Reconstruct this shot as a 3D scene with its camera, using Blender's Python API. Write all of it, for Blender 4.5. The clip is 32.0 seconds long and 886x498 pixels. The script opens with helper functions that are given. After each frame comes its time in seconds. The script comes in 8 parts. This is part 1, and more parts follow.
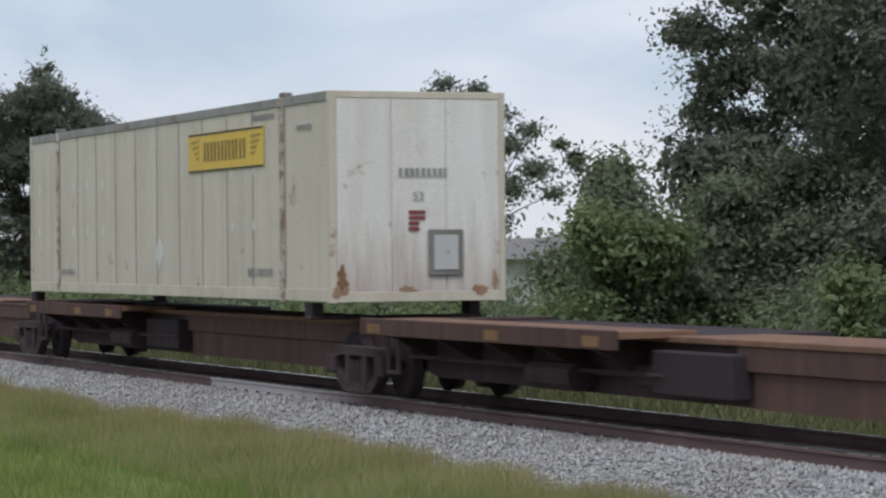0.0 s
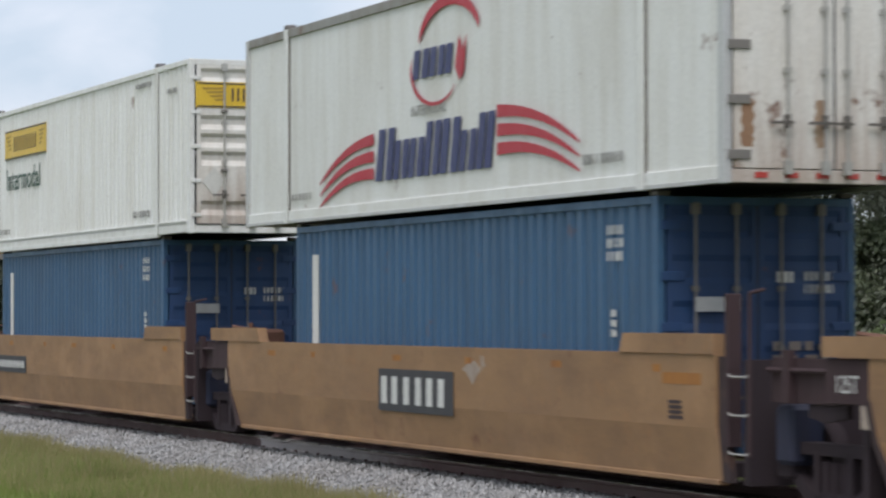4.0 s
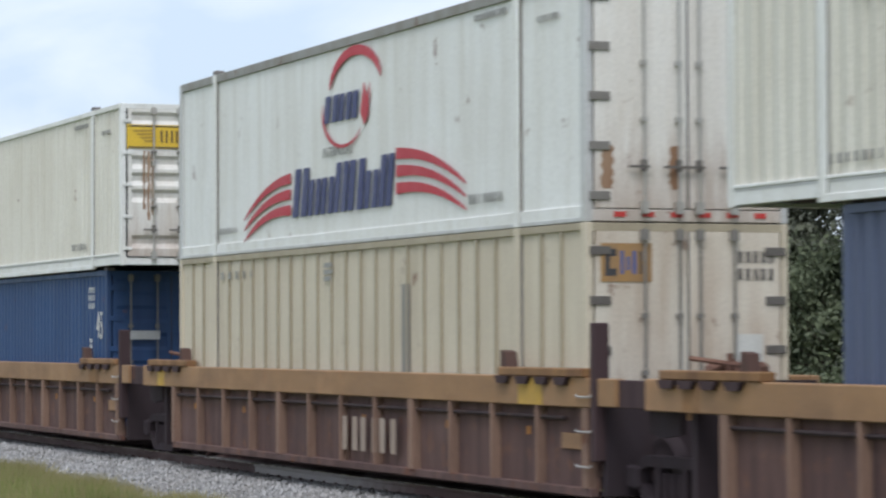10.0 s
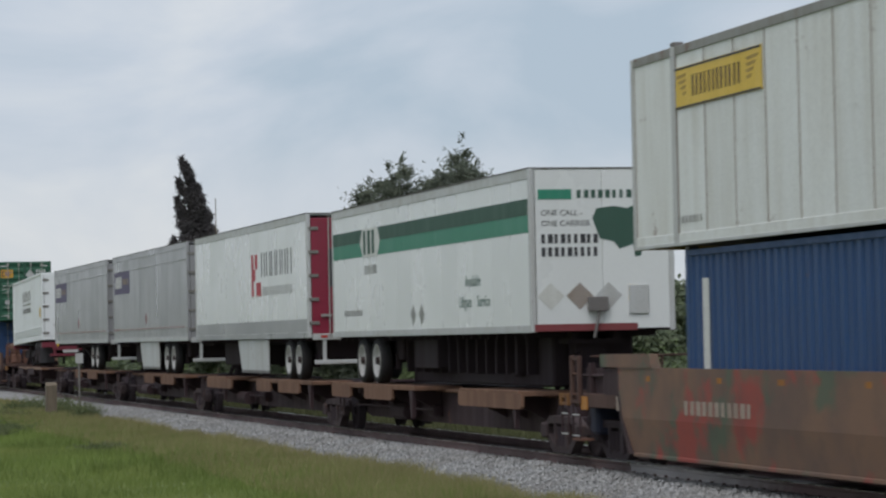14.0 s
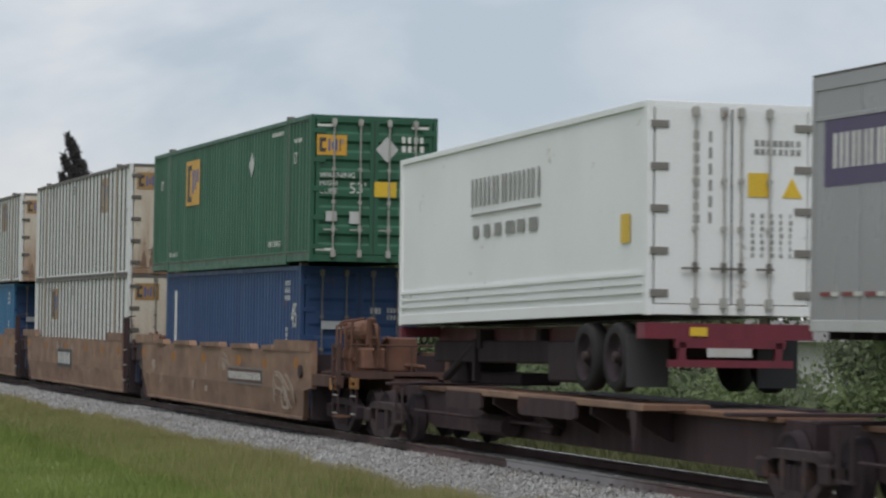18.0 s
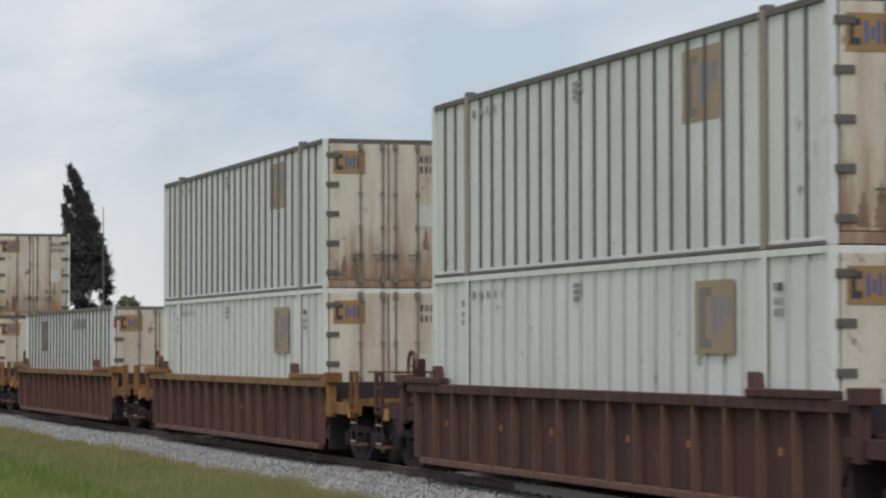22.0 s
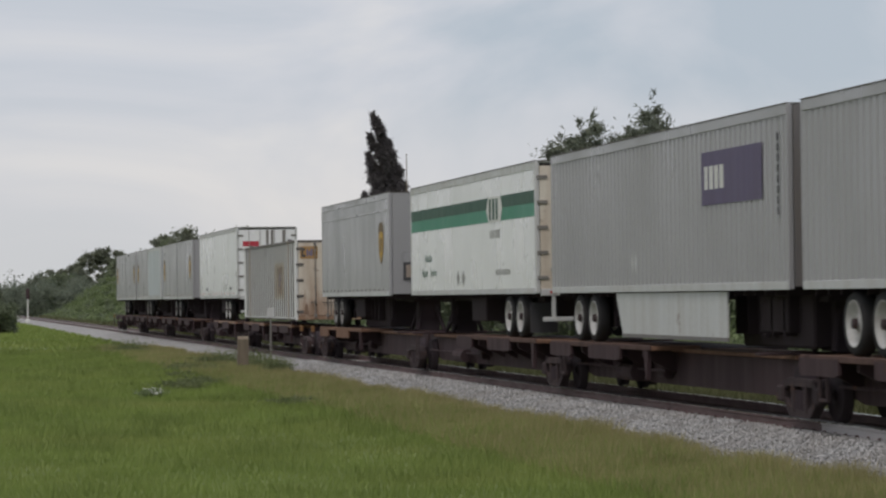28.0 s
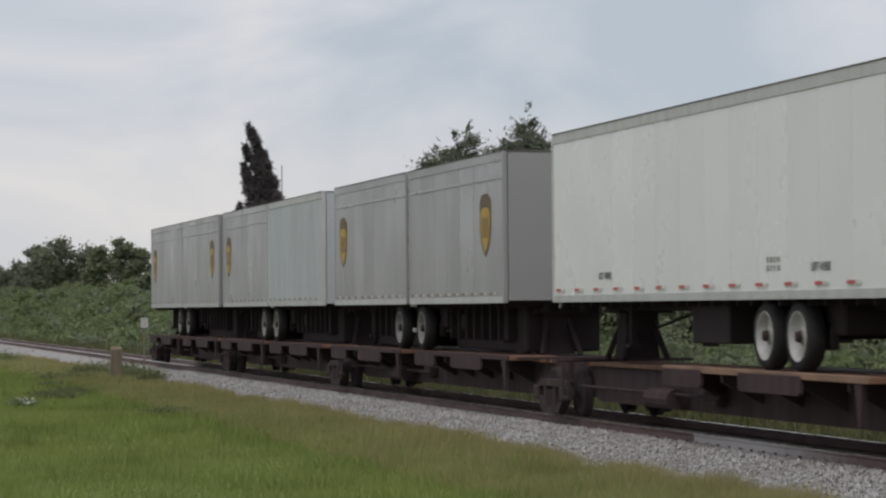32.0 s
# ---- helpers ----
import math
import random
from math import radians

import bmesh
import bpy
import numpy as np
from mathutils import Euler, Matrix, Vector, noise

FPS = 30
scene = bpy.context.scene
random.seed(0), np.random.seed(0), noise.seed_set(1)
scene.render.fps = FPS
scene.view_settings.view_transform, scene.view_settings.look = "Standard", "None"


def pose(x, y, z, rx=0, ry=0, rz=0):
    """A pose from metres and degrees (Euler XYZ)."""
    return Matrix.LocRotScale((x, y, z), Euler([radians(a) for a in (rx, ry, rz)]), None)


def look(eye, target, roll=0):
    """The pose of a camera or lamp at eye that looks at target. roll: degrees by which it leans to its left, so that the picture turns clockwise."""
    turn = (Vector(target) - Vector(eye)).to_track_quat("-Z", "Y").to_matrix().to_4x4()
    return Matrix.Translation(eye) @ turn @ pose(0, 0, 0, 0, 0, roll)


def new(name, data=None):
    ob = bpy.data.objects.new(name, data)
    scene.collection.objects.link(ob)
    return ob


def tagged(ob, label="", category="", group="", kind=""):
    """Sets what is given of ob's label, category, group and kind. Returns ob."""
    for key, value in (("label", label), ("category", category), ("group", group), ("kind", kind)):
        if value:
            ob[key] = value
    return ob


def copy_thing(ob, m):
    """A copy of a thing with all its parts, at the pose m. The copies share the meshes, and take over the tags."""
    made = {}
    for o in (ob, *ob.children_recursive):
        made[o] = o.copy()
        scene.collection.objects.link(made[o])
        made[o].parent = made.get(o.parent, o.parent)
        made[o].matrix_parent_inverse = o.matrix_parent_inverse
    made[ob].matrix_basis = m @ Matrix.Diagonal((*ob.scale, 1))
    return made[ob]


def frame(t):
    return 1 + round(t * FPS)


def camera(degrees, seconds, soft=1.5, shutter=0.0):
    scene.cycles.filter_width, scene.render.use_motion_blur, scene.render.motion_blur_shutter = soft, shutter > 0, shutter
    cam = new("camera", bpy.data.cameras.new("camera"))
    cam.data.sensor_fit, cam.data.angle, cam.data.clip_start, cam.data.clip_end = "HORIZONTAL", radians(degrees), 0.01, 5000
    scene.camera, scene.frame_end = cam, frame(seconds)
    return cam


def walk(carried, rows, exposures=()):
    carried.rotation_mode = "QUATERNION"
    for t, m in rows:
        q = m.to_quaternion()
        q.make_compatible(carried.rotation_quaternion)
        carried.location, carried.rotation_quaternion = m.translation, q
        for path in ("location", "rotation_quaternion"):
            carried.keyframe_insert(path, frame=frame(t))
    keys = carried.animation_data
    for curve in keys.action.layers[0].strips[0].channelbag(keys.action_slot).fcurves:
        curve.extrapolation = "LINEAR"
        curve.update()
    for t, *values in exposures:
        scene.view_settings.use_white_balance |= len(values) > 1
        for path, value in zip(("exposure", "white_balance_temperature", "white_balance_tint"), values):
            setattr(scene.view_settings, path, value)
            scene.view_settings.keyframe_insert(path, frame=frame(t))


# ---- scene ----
# The railway runs along x, the train rolls towards +x, the camera stands beside it at the origin.
SIDE = 13.506          # distance from the camera to the near side of the containers
MID = SIDE + 1.295     # centre line of the track
V, ACC = 21.622, 0.00932


def eye_height(t):
    return float(np.interp(t, (0, 4, 8, 11, 13, 16, 20, 24, 28, 32), (1.862, 1.859, 1.871, 1.899, 1.930, 2.005, 2.038, 2.006, 1.965, 1.919)))


def aim(t, yaw, pitch, roll):
    """The pose of the camera: yaw from +y to the left, pitch up, roll as in look()."""
    y, p, h = radians(yaw), radians(pitch), eye_height(t)
    ahead = Vector((-math.sin(y) * math.cos(p), math.cos(y) * math.cos(p), math.sin(p)))
    return t, look((0, 0, h), Vector((0, 0, h)) + ahead * 10, roll)


cam = camera(17.638, 32.0, soft=2.35, shutter=0.15)
walk(cam, [aim(*row) for row in (
    (0, 67.35, 0.05, -0.48), (0.5, 66.99, 0.11, -0.54), (1, 67.15, -0.04, -0.63), (1.5, 67.16, 0.08, -0.52), (2, 66.92, -0.07, -0.40),
    (2.5, 66.91, 0.27, -0.19),
    (3, 67.33, 1.06, 0.04), (3.5, 68.18, 1.34, 0.09), (4, 68.36, 1.30, -0.08), (4.5, 68.19, 1.42, 0.04),
    (6.5, 68.29, 1.38, 0.15), (7, 68.15, 1.34, 0.17), (7.5, 68.18, 1.38, -0.06), (8, 68.23, 1.38, -0.29), (8.5, 67.96, 1.69, -0.28),
    (9, 68.24, 1.68, -0.27), (9.5, 67.97, 1.82, -0.25), (10, 68.23, 1.78, -0.22), (10.5, 69.82, 1.90, -0.17),
    (11, 71.16, 2.17, -0.09), (11.5, 72.25, 1.85, -0.42), (12, 73.11, 1.96, -0.77), (12.5, 74.09, 2.15, -0.51),
    (13, 74.58, 1.76, -0.43), (13.5, 75.62, 1.71, -0.74), (14, 75.68, 1.77, -1.15), (14.5, 75.38, 2.09, -1.14),
    (15, 74.95, 1.46, -1.17), (15.5, 75.38, 1.41, -0.65), (17.5, 73.11, 1.49, 1.35), (18, 73.35, 1.50, 0.89),
    (18.5, 73.15, 1.63, 0.52), (19, 73.13, 1.55, 0.17), (19.5, 73.06, 2.14, -0.19), (20, 73.07, 2.08, -0.23),
    (20.5, 73.31, 1.99, -0.09), (21, 73.48, 1.78, -0.09), (21.5, 73.45, 2.15, -0.10), (22, 73.43, 2.00, -0.12),
    (22.5, 73.55, 1.99, -0.27), (23, 73.84, 2.08, -0.41), (23.5, 74.01, 1.73, -0.20), (24, 74.91, 1.73, 0.03),
    (24.5, 76.91, 1.58, -0.05), (25, 78.72, 1.21, -0.14), (25.5, 79.22, 0.96, -0.25), (27.5, 79.47, 1.17, -0.59),
    (28, 79.51, 0.95, -0.73), (28.5, 79.45, 0.86, -0.64), (29, 79.19, 0.94, -0.47), (29.5, 78.55, 1.08, -0.54),
    (30, 78.10, 1.17, -0.65), (30.5, 78.04, 0.95, -0.39), (31, 77.66, 0.75, -0.16), (31.5, 77.42, 0.83, -0.27),
    (32, 77.00, 1.18, -0.43),
)], exposures=(
    (0, 0.28, 6170, 13), (1, 0.42, 6200, 13), (2, 0.34, 6223, 13), (3, 0.5, 6250, 13), (4, 0.52, 6350, 14), (6, 0.74, 6250, 13.5), (7, 0.78, 6200, 13.5), (8, 0.66, 6280, 13.4), (9, 0.66, 6250, 13.3), (10, 0.68, 6150, 12.6), (11, 0.54, 6220, 12.2), (12, 0.45, 6320, 11.8), (13, 0.35, 6400, 11.2), (14, 0.05, 6260, 10.6), (15, -0.08, 6200, 10.2), (16.5, 0, 6400, 10.8), (18, 0.12, 6500, 11.2), (19, 0.12, 6572, 11.4), (20, 0.27, 6575, 11.5), (21.5, 0.18, 6580, 11.2), (22, 0.2, 6536, 11.2), (23, -0.02, 6450, 11), (24, -0.03, 6430, 11.5), (25, 0.1, 6640, 12.5), (28, 0.05, 6680, 14), (32, 0.08, 6700, 14)))

# ---- light: overcast, brighter behind the camera ----
SUN_EL, SUN_AZ = 60, 122     # azimuth of the veiled sun, clockwise from +y
world = bpy.data.worlds.new("overcast_sky")
scene.world = world
world.use_nodes = True
wn, wl = world.node_tree.nodes, world.node_tree.links
wn.clear()
w_out, w_bg = wn.new("ShaderNodeOutputWorld"), wn.new("ShaderNodeBackground")
w_sky = wn.new("ShaderNodeTexSky")
w_sky.sky_type, w_sky.sun_disc = "NISHITA", False
w_sky.sun_elevation, w_sky.sun_rotation = radians(SUN_EL), radians(SUN_AZ)
w_sky.air_density, w_sky.dust_density = 1.0, 2.0
w_co = wn.new("ShaderNodeTexCoord")
w_map = wn.new("ShaderNodeMapping")
w_map.inputs["Scale"].default_value = (3.4, 3.4, 7.0)
w_map.inputs["Rotation"].default_value = (radians(1), radians(-1), radians(12))
w_n1 = wn.new("ShaderNodeTexNoise")
w_n1.inputs["Scale"].default_value, w_n1.inputs["Detail"].default_value, w_n1.inputs["Roughness"].default_value = 1.9, 7, 0.5
w_n1.inputs["Distortion"].default_value = 0.55
w_ramp = wn.new("ShaderNodeValToRGB")
w_ramp.color_ramp.elements.new(0.52)
for e, at, col in zip(w_ramp.color_ramp.elements, (0.34, 0.50, 0.64), ((0.585, 0.69, 0.785), (0.76, 0.822, 0.895), (0.935, 0.958, 0.968))):
    e.position, e.color = at, (*col, 1)
w_gain = wn.new("ShaderNodeMix")
w_gain.data_type, w_gain.blend_type = "RGBA", "MULTIPLY"
w_gain.inputs["Factor"].default_value = 1.0
w_gain.inputs["B"].default_value = (8, 8, 8, 1)
w_split = wn.new("ShaderNodeSeparateXYZ")     # paler and warmer haze towards the horizon
w_low = wn.new("ShaderNodeMapRange")
w_low.inputs["From Min"].default_value, w_low.inputs["From Max"].default_value = 0.0, 0.075
w_low.inputs["To Min"].default_value, w_low.inputs["To Max"].default_value = 0.55, 0.0
w_haze = wn.new("ShaderNodeMix")
w_haze.data_type = "RGBA"
w_haze.inputs["B"].default_value = (7.5, 7.5, 7.2, 1)
wl.new(w_co.outputs["Generated"], w_split.inputs["Vector"])
wl.new(w_split.outputs["Z"], w_low.inputs["Value"])
wl.new(w_low.outputs["Result"], w_haze.inputs["Factor"])
w_mix = wn.new("ShaderNodeMix")
w_mix.data_type = "RGBA"
w_mix.inputs["Factor"].default_value = 0.9
wl.new(w_co.outputs["Generated"], w_map.inputs["Vector"])
wl.new(w_map.outputs["Vector"], w_n1.inputs["Vector"])
wl.new(w_n1.outputs["Fac"], w_ramp.inputs["Fac"])
wl.new(w_ramp.outputs["Color"], w_gain.inputs["A"])
wl.new(w_sky.outputs["Color"], w_mix.inputs["A"])
wl.new(w_gain.outputs["Result"], w_haze.inputs["A"])
wl.new(w_haze.outputs["Result"], w_mix.inputs["B"])
wl.new(w_mix.outputs["Result"], w_bg.inputs["Color"])
w_bg.inputs["Strength"].default_value = 0.095
wl.new(w_bg.outputs["Background"], w_out.inputs["Surface"])

sun = new("sun", bpy.data.lights.new("sun", "SUN"))
sun.data.energy, sun.data.angle, sun.data.color = 1.7, radians(30), (1.0, 0.98, 0.95)
sa, se = radians(SUN_AZ), radians(SUN_EL)
sun.matrix_world = look((0, 0, 60), Vector((0, 0, 60)) - Vector((math.sin(sa) * math.cos(se), math.cos(sa) * math.cos(se), math.sin(se))))


# ---- materials ----
def node_material(name):
    m = bpy.data.materials.new(name)
    m.use_nodes = True
    n, l = m.node_tree.nodes, m.node_tree.links
    b = n["Principled BSDF"]
    return m, n, l, b


def noise_node(n, l, vec, scale, detail=4, rough=0.55):
    t = n.new("ShaderNodeTexNoise")
    t.inputs["Scale"].default_value, t.inputs["Detail"].default_value, t.inputs["Roughness"].default_value = scale, detail, rough
    l.new(vec, t.inputs["Vector"])
    return t


def ramp_node(n, l, src, lo, hi, top=1.0):
    r = n.new("ShaderNodeMapRange")
    r.inputs["From Min"].default_value, r.inputs["From Max"].default_value, r.inputs["To Max"].default_value = lo, hi, top
    l.new(src, r.inputs["Value"])
    return r.outputs["Result"]


def mix_node(n, l, fac, a, b, mode="MIX"):
    x = n.new("ShaderNodeMix")
    x.data_type, x.blend_type = "RGBA", mode
    for key, v in (("Factor", fac), ("A", a), ("B", b)):
        if hasattr(v, "is_output"):
            l.new(v, x.inputs[key])
        else:
            x.inputs[key].default_value = v if key == "Factor" else (*v, 1)
    return x.outputs["Result"]


def shifted(n, l, spread=40.0):
    """Object coordinates, shifted by the object's own random number."""
    co, info = n.new("ShaderNodeTexCoord"), n.new("ShaderNodeObjectInfo")
    mul = n.new("ShaderNodeMath")
    mul.operation = "MULTIPLY"
    mul.inputs[1].default_value = spread
    l.new(info.outputs["Random"], mul.inputs[0])
    add = n.new("ShaderNodeVectorMath")
    add.operation = "ADD"
    l.new(co.outputs["Object"], add.inputs[0])
    l.new(mul.outputs[0], add.inputs[1])
    return add.outputs[0], info.outputs["Random"]


def paint(name, col, rough=0.5, dirt=(0.2, 0.16, 0.11), amount=0.4, rust=0.0, metal=0.0, streak=(2.2, 2.2, 0.22), bump=0.15, spread=40.0, foot=0.0, pale=0.0, grain=0.16):
    """Weathered paint or metal: blotches, rain streaks, fine grain, rust spots."""
    m, n, l, b = node_material(name)
    vec, rnd = shifted(n, l, spread)
    mp = n.new("ShaderNodeMapping")
    mp.inputs["Scale"].default_value = streak
    l.new(vec, mp.inputs["Vector"])
    s = noise_node(n, l, mp.outputs["Vector"], 1.6, 5)
    big = noise_node(n, l, vec, 0.55, 4)
    fine = noise_node(n, l, vec, 26, 3)
    c = mix_node(n, l, ramp_node(n, l, s.outputs["Fac"], 0.42, 0.78, amount), col, dirt)
    c = mix_node(n, l, ramp_node(n, l, big.outputs["Fac"], 0.42, 0.75, amount * 0.6), c, dirt)
    c = mix_node(n, l, ramp_node(n, l, fine.outputs["Fac"], 0.35, 0.75, grain), c, (0.05, 0.045, 0.04))
    if rust:
        rn = noise_node(n, l, vec, 1.9 if rust < 1 else 5.0, 6, 0.68)
        c = mix_node(n, l, ramp_node(n, l, rn.outputs["Fac"], 0.66 - 0.12 * rust, 0.74 - 0.1 * rust, 0.85), c, (0.13, 0.05, 0.025))
    if pale:
        pn = noise_node(n, l, vec, 0.8, 5, 0.6)
        c = mix_node(n, l, ramp_node(n, l, pn.outputs["Fac"], 0.5, 0.7, pale), c, tuple(min(1, 1.5 * q + 0.035) for q in col))
        sp = noise_node(n, l, vec, 3.1, 6, 0.7)
        c = mix_node(n, l, ramp_node(n, l, sp.outputs["Fac"], 0.56, 0.7, pale * 0.7), c, (0.36, 0.16, 0.055))
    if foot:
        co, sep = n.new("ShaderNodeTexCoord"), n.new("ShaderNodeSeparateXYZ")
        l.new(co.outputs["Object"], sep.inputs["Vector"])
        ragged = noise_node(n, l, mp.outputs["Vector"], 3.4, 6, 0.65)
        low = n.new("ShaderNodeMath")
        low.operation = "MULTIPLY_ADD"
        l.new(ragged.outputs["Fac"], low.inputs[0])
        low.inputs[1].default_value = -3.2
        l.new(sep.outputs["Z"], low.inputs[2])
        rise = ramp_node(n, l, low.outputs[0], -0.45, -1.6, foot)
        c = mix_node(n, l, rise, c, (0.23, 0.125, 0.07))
    hsv = n.new("ShaderNodeHueSaturation")
    l.new(ramp_node(n, l, rnd, 0.0, 1.0, 1.0), hsv.inputs["Value"])
    hsv.inputs["Value"].links[0].from_node.inputs["To Min"].default_value = 0.96
    hsv.inputs["Value"].links[0].from_node.inputs["To Max"].default_value = 1.035
    l.new(c, hsv.inputs["Color"])
    l.new(hsv.outputs["Color"], b.inputs["Base Color"])
    l.new(ramp_node(n, l, s.outputs["Fac"], 0.3, 0.8, min(1, rough + 0.25)), b.inputs["Roughness"])
    b.inputs["Roughness"].links[0].from_node.inputs["To Min"].default_value = rough
    b.inputs["Metallic"].default_value = metal
    b.inputs["Specular IOR Level"].default_value = 0.2 if rough >= 0.65 else 0.5
    if bump:
        bp = n.new("ShaderNodeBump")
        bp.inputs["Strength"].default_value, bp.inputs["Distance"].default_value = bump, 0.01
        l.new(big.outputs["Fac"], bp.inputs["Height"])
        l.new(bp.outputs["Normal"], b.inputs["Normal"])
    return m


WHITE = paint("white_container_paint", (0.70, 0.71, 0.69), 0.4, (0.42, 0.38, 0.30), 0.35, 0.12)
REEFER = paint("clean_white_reefer_paint", (0.73, 0.745, 0.745), 0.35, (0.5, 0.47, 0.42), 0.12, 0.06, streak=(0.4, 0.4, 0.3), grain=0.06)
CREAM = paint("cream_container_paint", (0.60, 0.585, 0.52), 0.45, (0.40, 0.36, 0.28), 0.4, 0.15)
CREAMA = paint("dull_cream_container_paint", (0.56, 0.51, 0.415), 0.45, (0.38, 0.33, 0.25), 0.5, 0.25)
PANEL = paint("container_panel_paint", (0.65, 0.665, 0.66), 0.42, (0.44, 0.40, 0.34), 0.4, 0.2)
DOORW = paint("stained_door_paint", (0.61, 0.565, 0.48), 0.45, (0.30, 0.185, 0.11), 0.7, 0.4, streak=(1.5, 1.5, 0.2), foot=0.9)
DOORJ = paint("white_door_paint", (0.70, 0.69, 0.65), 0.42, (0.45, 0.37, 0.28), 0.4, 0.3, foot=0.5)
SCROLL = paint("brownish_yellow_scroll", (0.38, 0.24, 0.03), 0.5, (0.3, 0.2, 0.05), 0.5, bump=0)
INKBR = paint("dark_brown_lettering", (0.10, 0.065, 0.03), 0.6, (0.2, 0.14, 0.05), 0.3, bump=0)
CRIM = paint("crimson_door_paint", (0.23, 0.012, 0.038), 0.42, (0.15, 0.03, 0.04), 0.4)
CHASSIS = paint("dark_crimson_chassis_paint", (0.15, 0.014, 0.03), 0.5, (0.06, 0.02, 0.025), 0.5)
# Darker copy of the slate: the shade below the upper box is in it.
SLATEDK = paint("shaded_slate_door_paint", (0.055, 0.06, 0.085), 0.5, (0.05, 0.045, 0.05), 0.4, 0.15)
AMBER = paint("amber_panel_paint", (0.62, 0.33, 0.03), 0.45, (0.45, 0.25, 0.05), 0.3, bump=0)
RIBGREY = paint("grey_side_post", (0.19, 0.18, 0.165), 0.5, (0.12, 0.10, 0.08), 0.4)
RIBDK = paint("dark_side_post", (0.115, 0.105, 0.095), 0.55, (0.07, 0.055, 0.045), 0.5, 0.2)
GREY = paint("grey_trailer_paint", (0.27, 0.268, 0.275), 0.24, (0.2, 0.19, 0.18), 0.1, streak=(0.3, 0.3, 0.2), bump=0.1, grain=0.05)
GLOSSW = paint("glossy_white_trailer_paint", (0.67, 0.68, 0.67), 0.2, (0.48, 0.46, 0.42), 0.07, streak=(0.3, 0.3, 0.3), bump=0.1, grain=0.04)
POSTW = paint("rust_streaked_white_post", (0.6, 0.57, 0.5), 0.5, (0.20, 0.11, 0.065), 0.9, 1.5)
POSTBR = paint("brownish_lifting_post", (0.33, 0.27, 0.21), 0.55, (0.2, 0.14, 0.1), 0.5, 0.3)
GREYDK = paint("dark_grey_paint", (0.13, 0.125, 0.13), 0.5)
TRIMGY = paint("grey_roof_trim", (0.25, 0.25, 0.235), 0.5, (0.15, 0.12, 0.09), 0.5, 0.4)
TRIMBR = paint("rusty_brown_roof_trim", (0.17, 0.135, 0.11), 0.6, (0.10, 0.06, 0.045), 0.7, 0.5)
GREYLT = paint("light_grey_container_paint", (0.48, 0.49, 0.49), 0.45, (0.3, 0.26, 0.2), 0.35, 0.15)
BLUE = paint("blue_container_paint", (0.031, 0.098, 0.195), 0.45, (0.03, 0.055, 0.09), 0.45, 0.12)
BLUEB = paint("bright_blue_container_paint", (0.03, 0.085, 0.235), 0.45, (0.03, 0.05, 0.1), 0.4, 0.1)
DKNAVY = paint("black_navy_paint", (0.012, 0.018, 0.05), 0.6, (0.03, 0.025, 0.03), 0.5)
WHITISH = paint("ghosted_placard", (0.58, 0.58, 0.55), 0.5, (0.4, 0.38, 0.33), 0.5, bump=0)
# Paint of the navy boxes, and painted shade on ends of blue ones.
NAVY = paint("navy_and_shaded_door_paint", (0.012, 0.052, 0.15), 0.5, (0.018, 0.03, 0.075), 0.4, 0.1)
TEAL = paint("light_blue_container_paint", (0.02, 0.128, 0.262), 0.5, (0.035, 0.09, 0.15), 0.4, 0.1)
SLATE = paint("slate_blue_container_paint", (0.066, 0.088, 0.16), 0.5, (0.07, 0.075, 0.1), 0.4, 0.15)
RED = paint("red_container_paint", (0.325, 0.052, 0.046), 0.45, (0.2, 0.06, 0.055), 0.4)
DKRED = paint("dark_red_chassis_paint", (0.10, 0.018, 0.024), 0.55, (0.05, 0.03, 0.03), 0.5)
MAROON = paint("maroon_container_paint", (0.20, 0.035, 0.04), 0.5, (0.13, 0.06, 0.05), 0.4)
GREEN = paint("green_container_paint", (0.016, 0.098, 0.052), 0.42, (0.02, 0.055, 0.035), 0.4)
ORREF = paint("worn_orange_reflector", (0.46, 0.2, 0.035), 0.5, (0.26, 0.12, 0.05), 0.6, bump=0)
YNOTE = paint("worn_yellow_notice", (0.5, 0.3, 0.025), 0.5, (0.32, 0.2, 0.08), 0.6, bump=0)
YELLOW = paint("yellow_sign_paint", (0.68, 0.45, 0.03), 0.4, (0.45, 0.3, 0.05), 0.3, bump=0)
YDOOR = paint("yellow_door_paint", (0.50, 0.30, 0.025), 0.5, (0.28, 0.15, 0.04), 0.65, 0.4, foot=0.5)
TAN = paint("tan_wagon_paint", (0.278, 0.155, 0.068), 0.6, (0.14, 0.086, 0.056), 0.55, 0.22, streak=(0.5, 1.2, 1.6), pale=0.4)
TANBR = paint("faded_tan_wagon_paint", (0.215, 0.124, 0.076), 0.62, (0.12, 0.072, 0.06), 0.75, 0.35, streak=(0.6, 1.2, 1.4), pale=0.55)
BROWN = paint("brown_wagon_paint", (0.114, 0.067, 0.058), 0.68, (0.05, 0.032, 0.034), 0.8, 0.5, streak=(3.0, 3.0, 0.3), pale=0.3)
# Rusty ribs, paler than the walls: light on their edges is in the colour.
RIBBR = paint("rusty_brown_lit_rib", (0.25, 0.16, 0.118), 0.68, (0.10, 0.06, 0.05), 0.65, 0.4, streak=(4.0, 4.0, 0.6))
RIBRD = paint("rusty_red_lit_rib", (0.165, 0.088, 0.068), 0.68, (0.07, 0.038, 0.034), 0.7, 0.4, streak=(4.0, 4.0, 0.6))
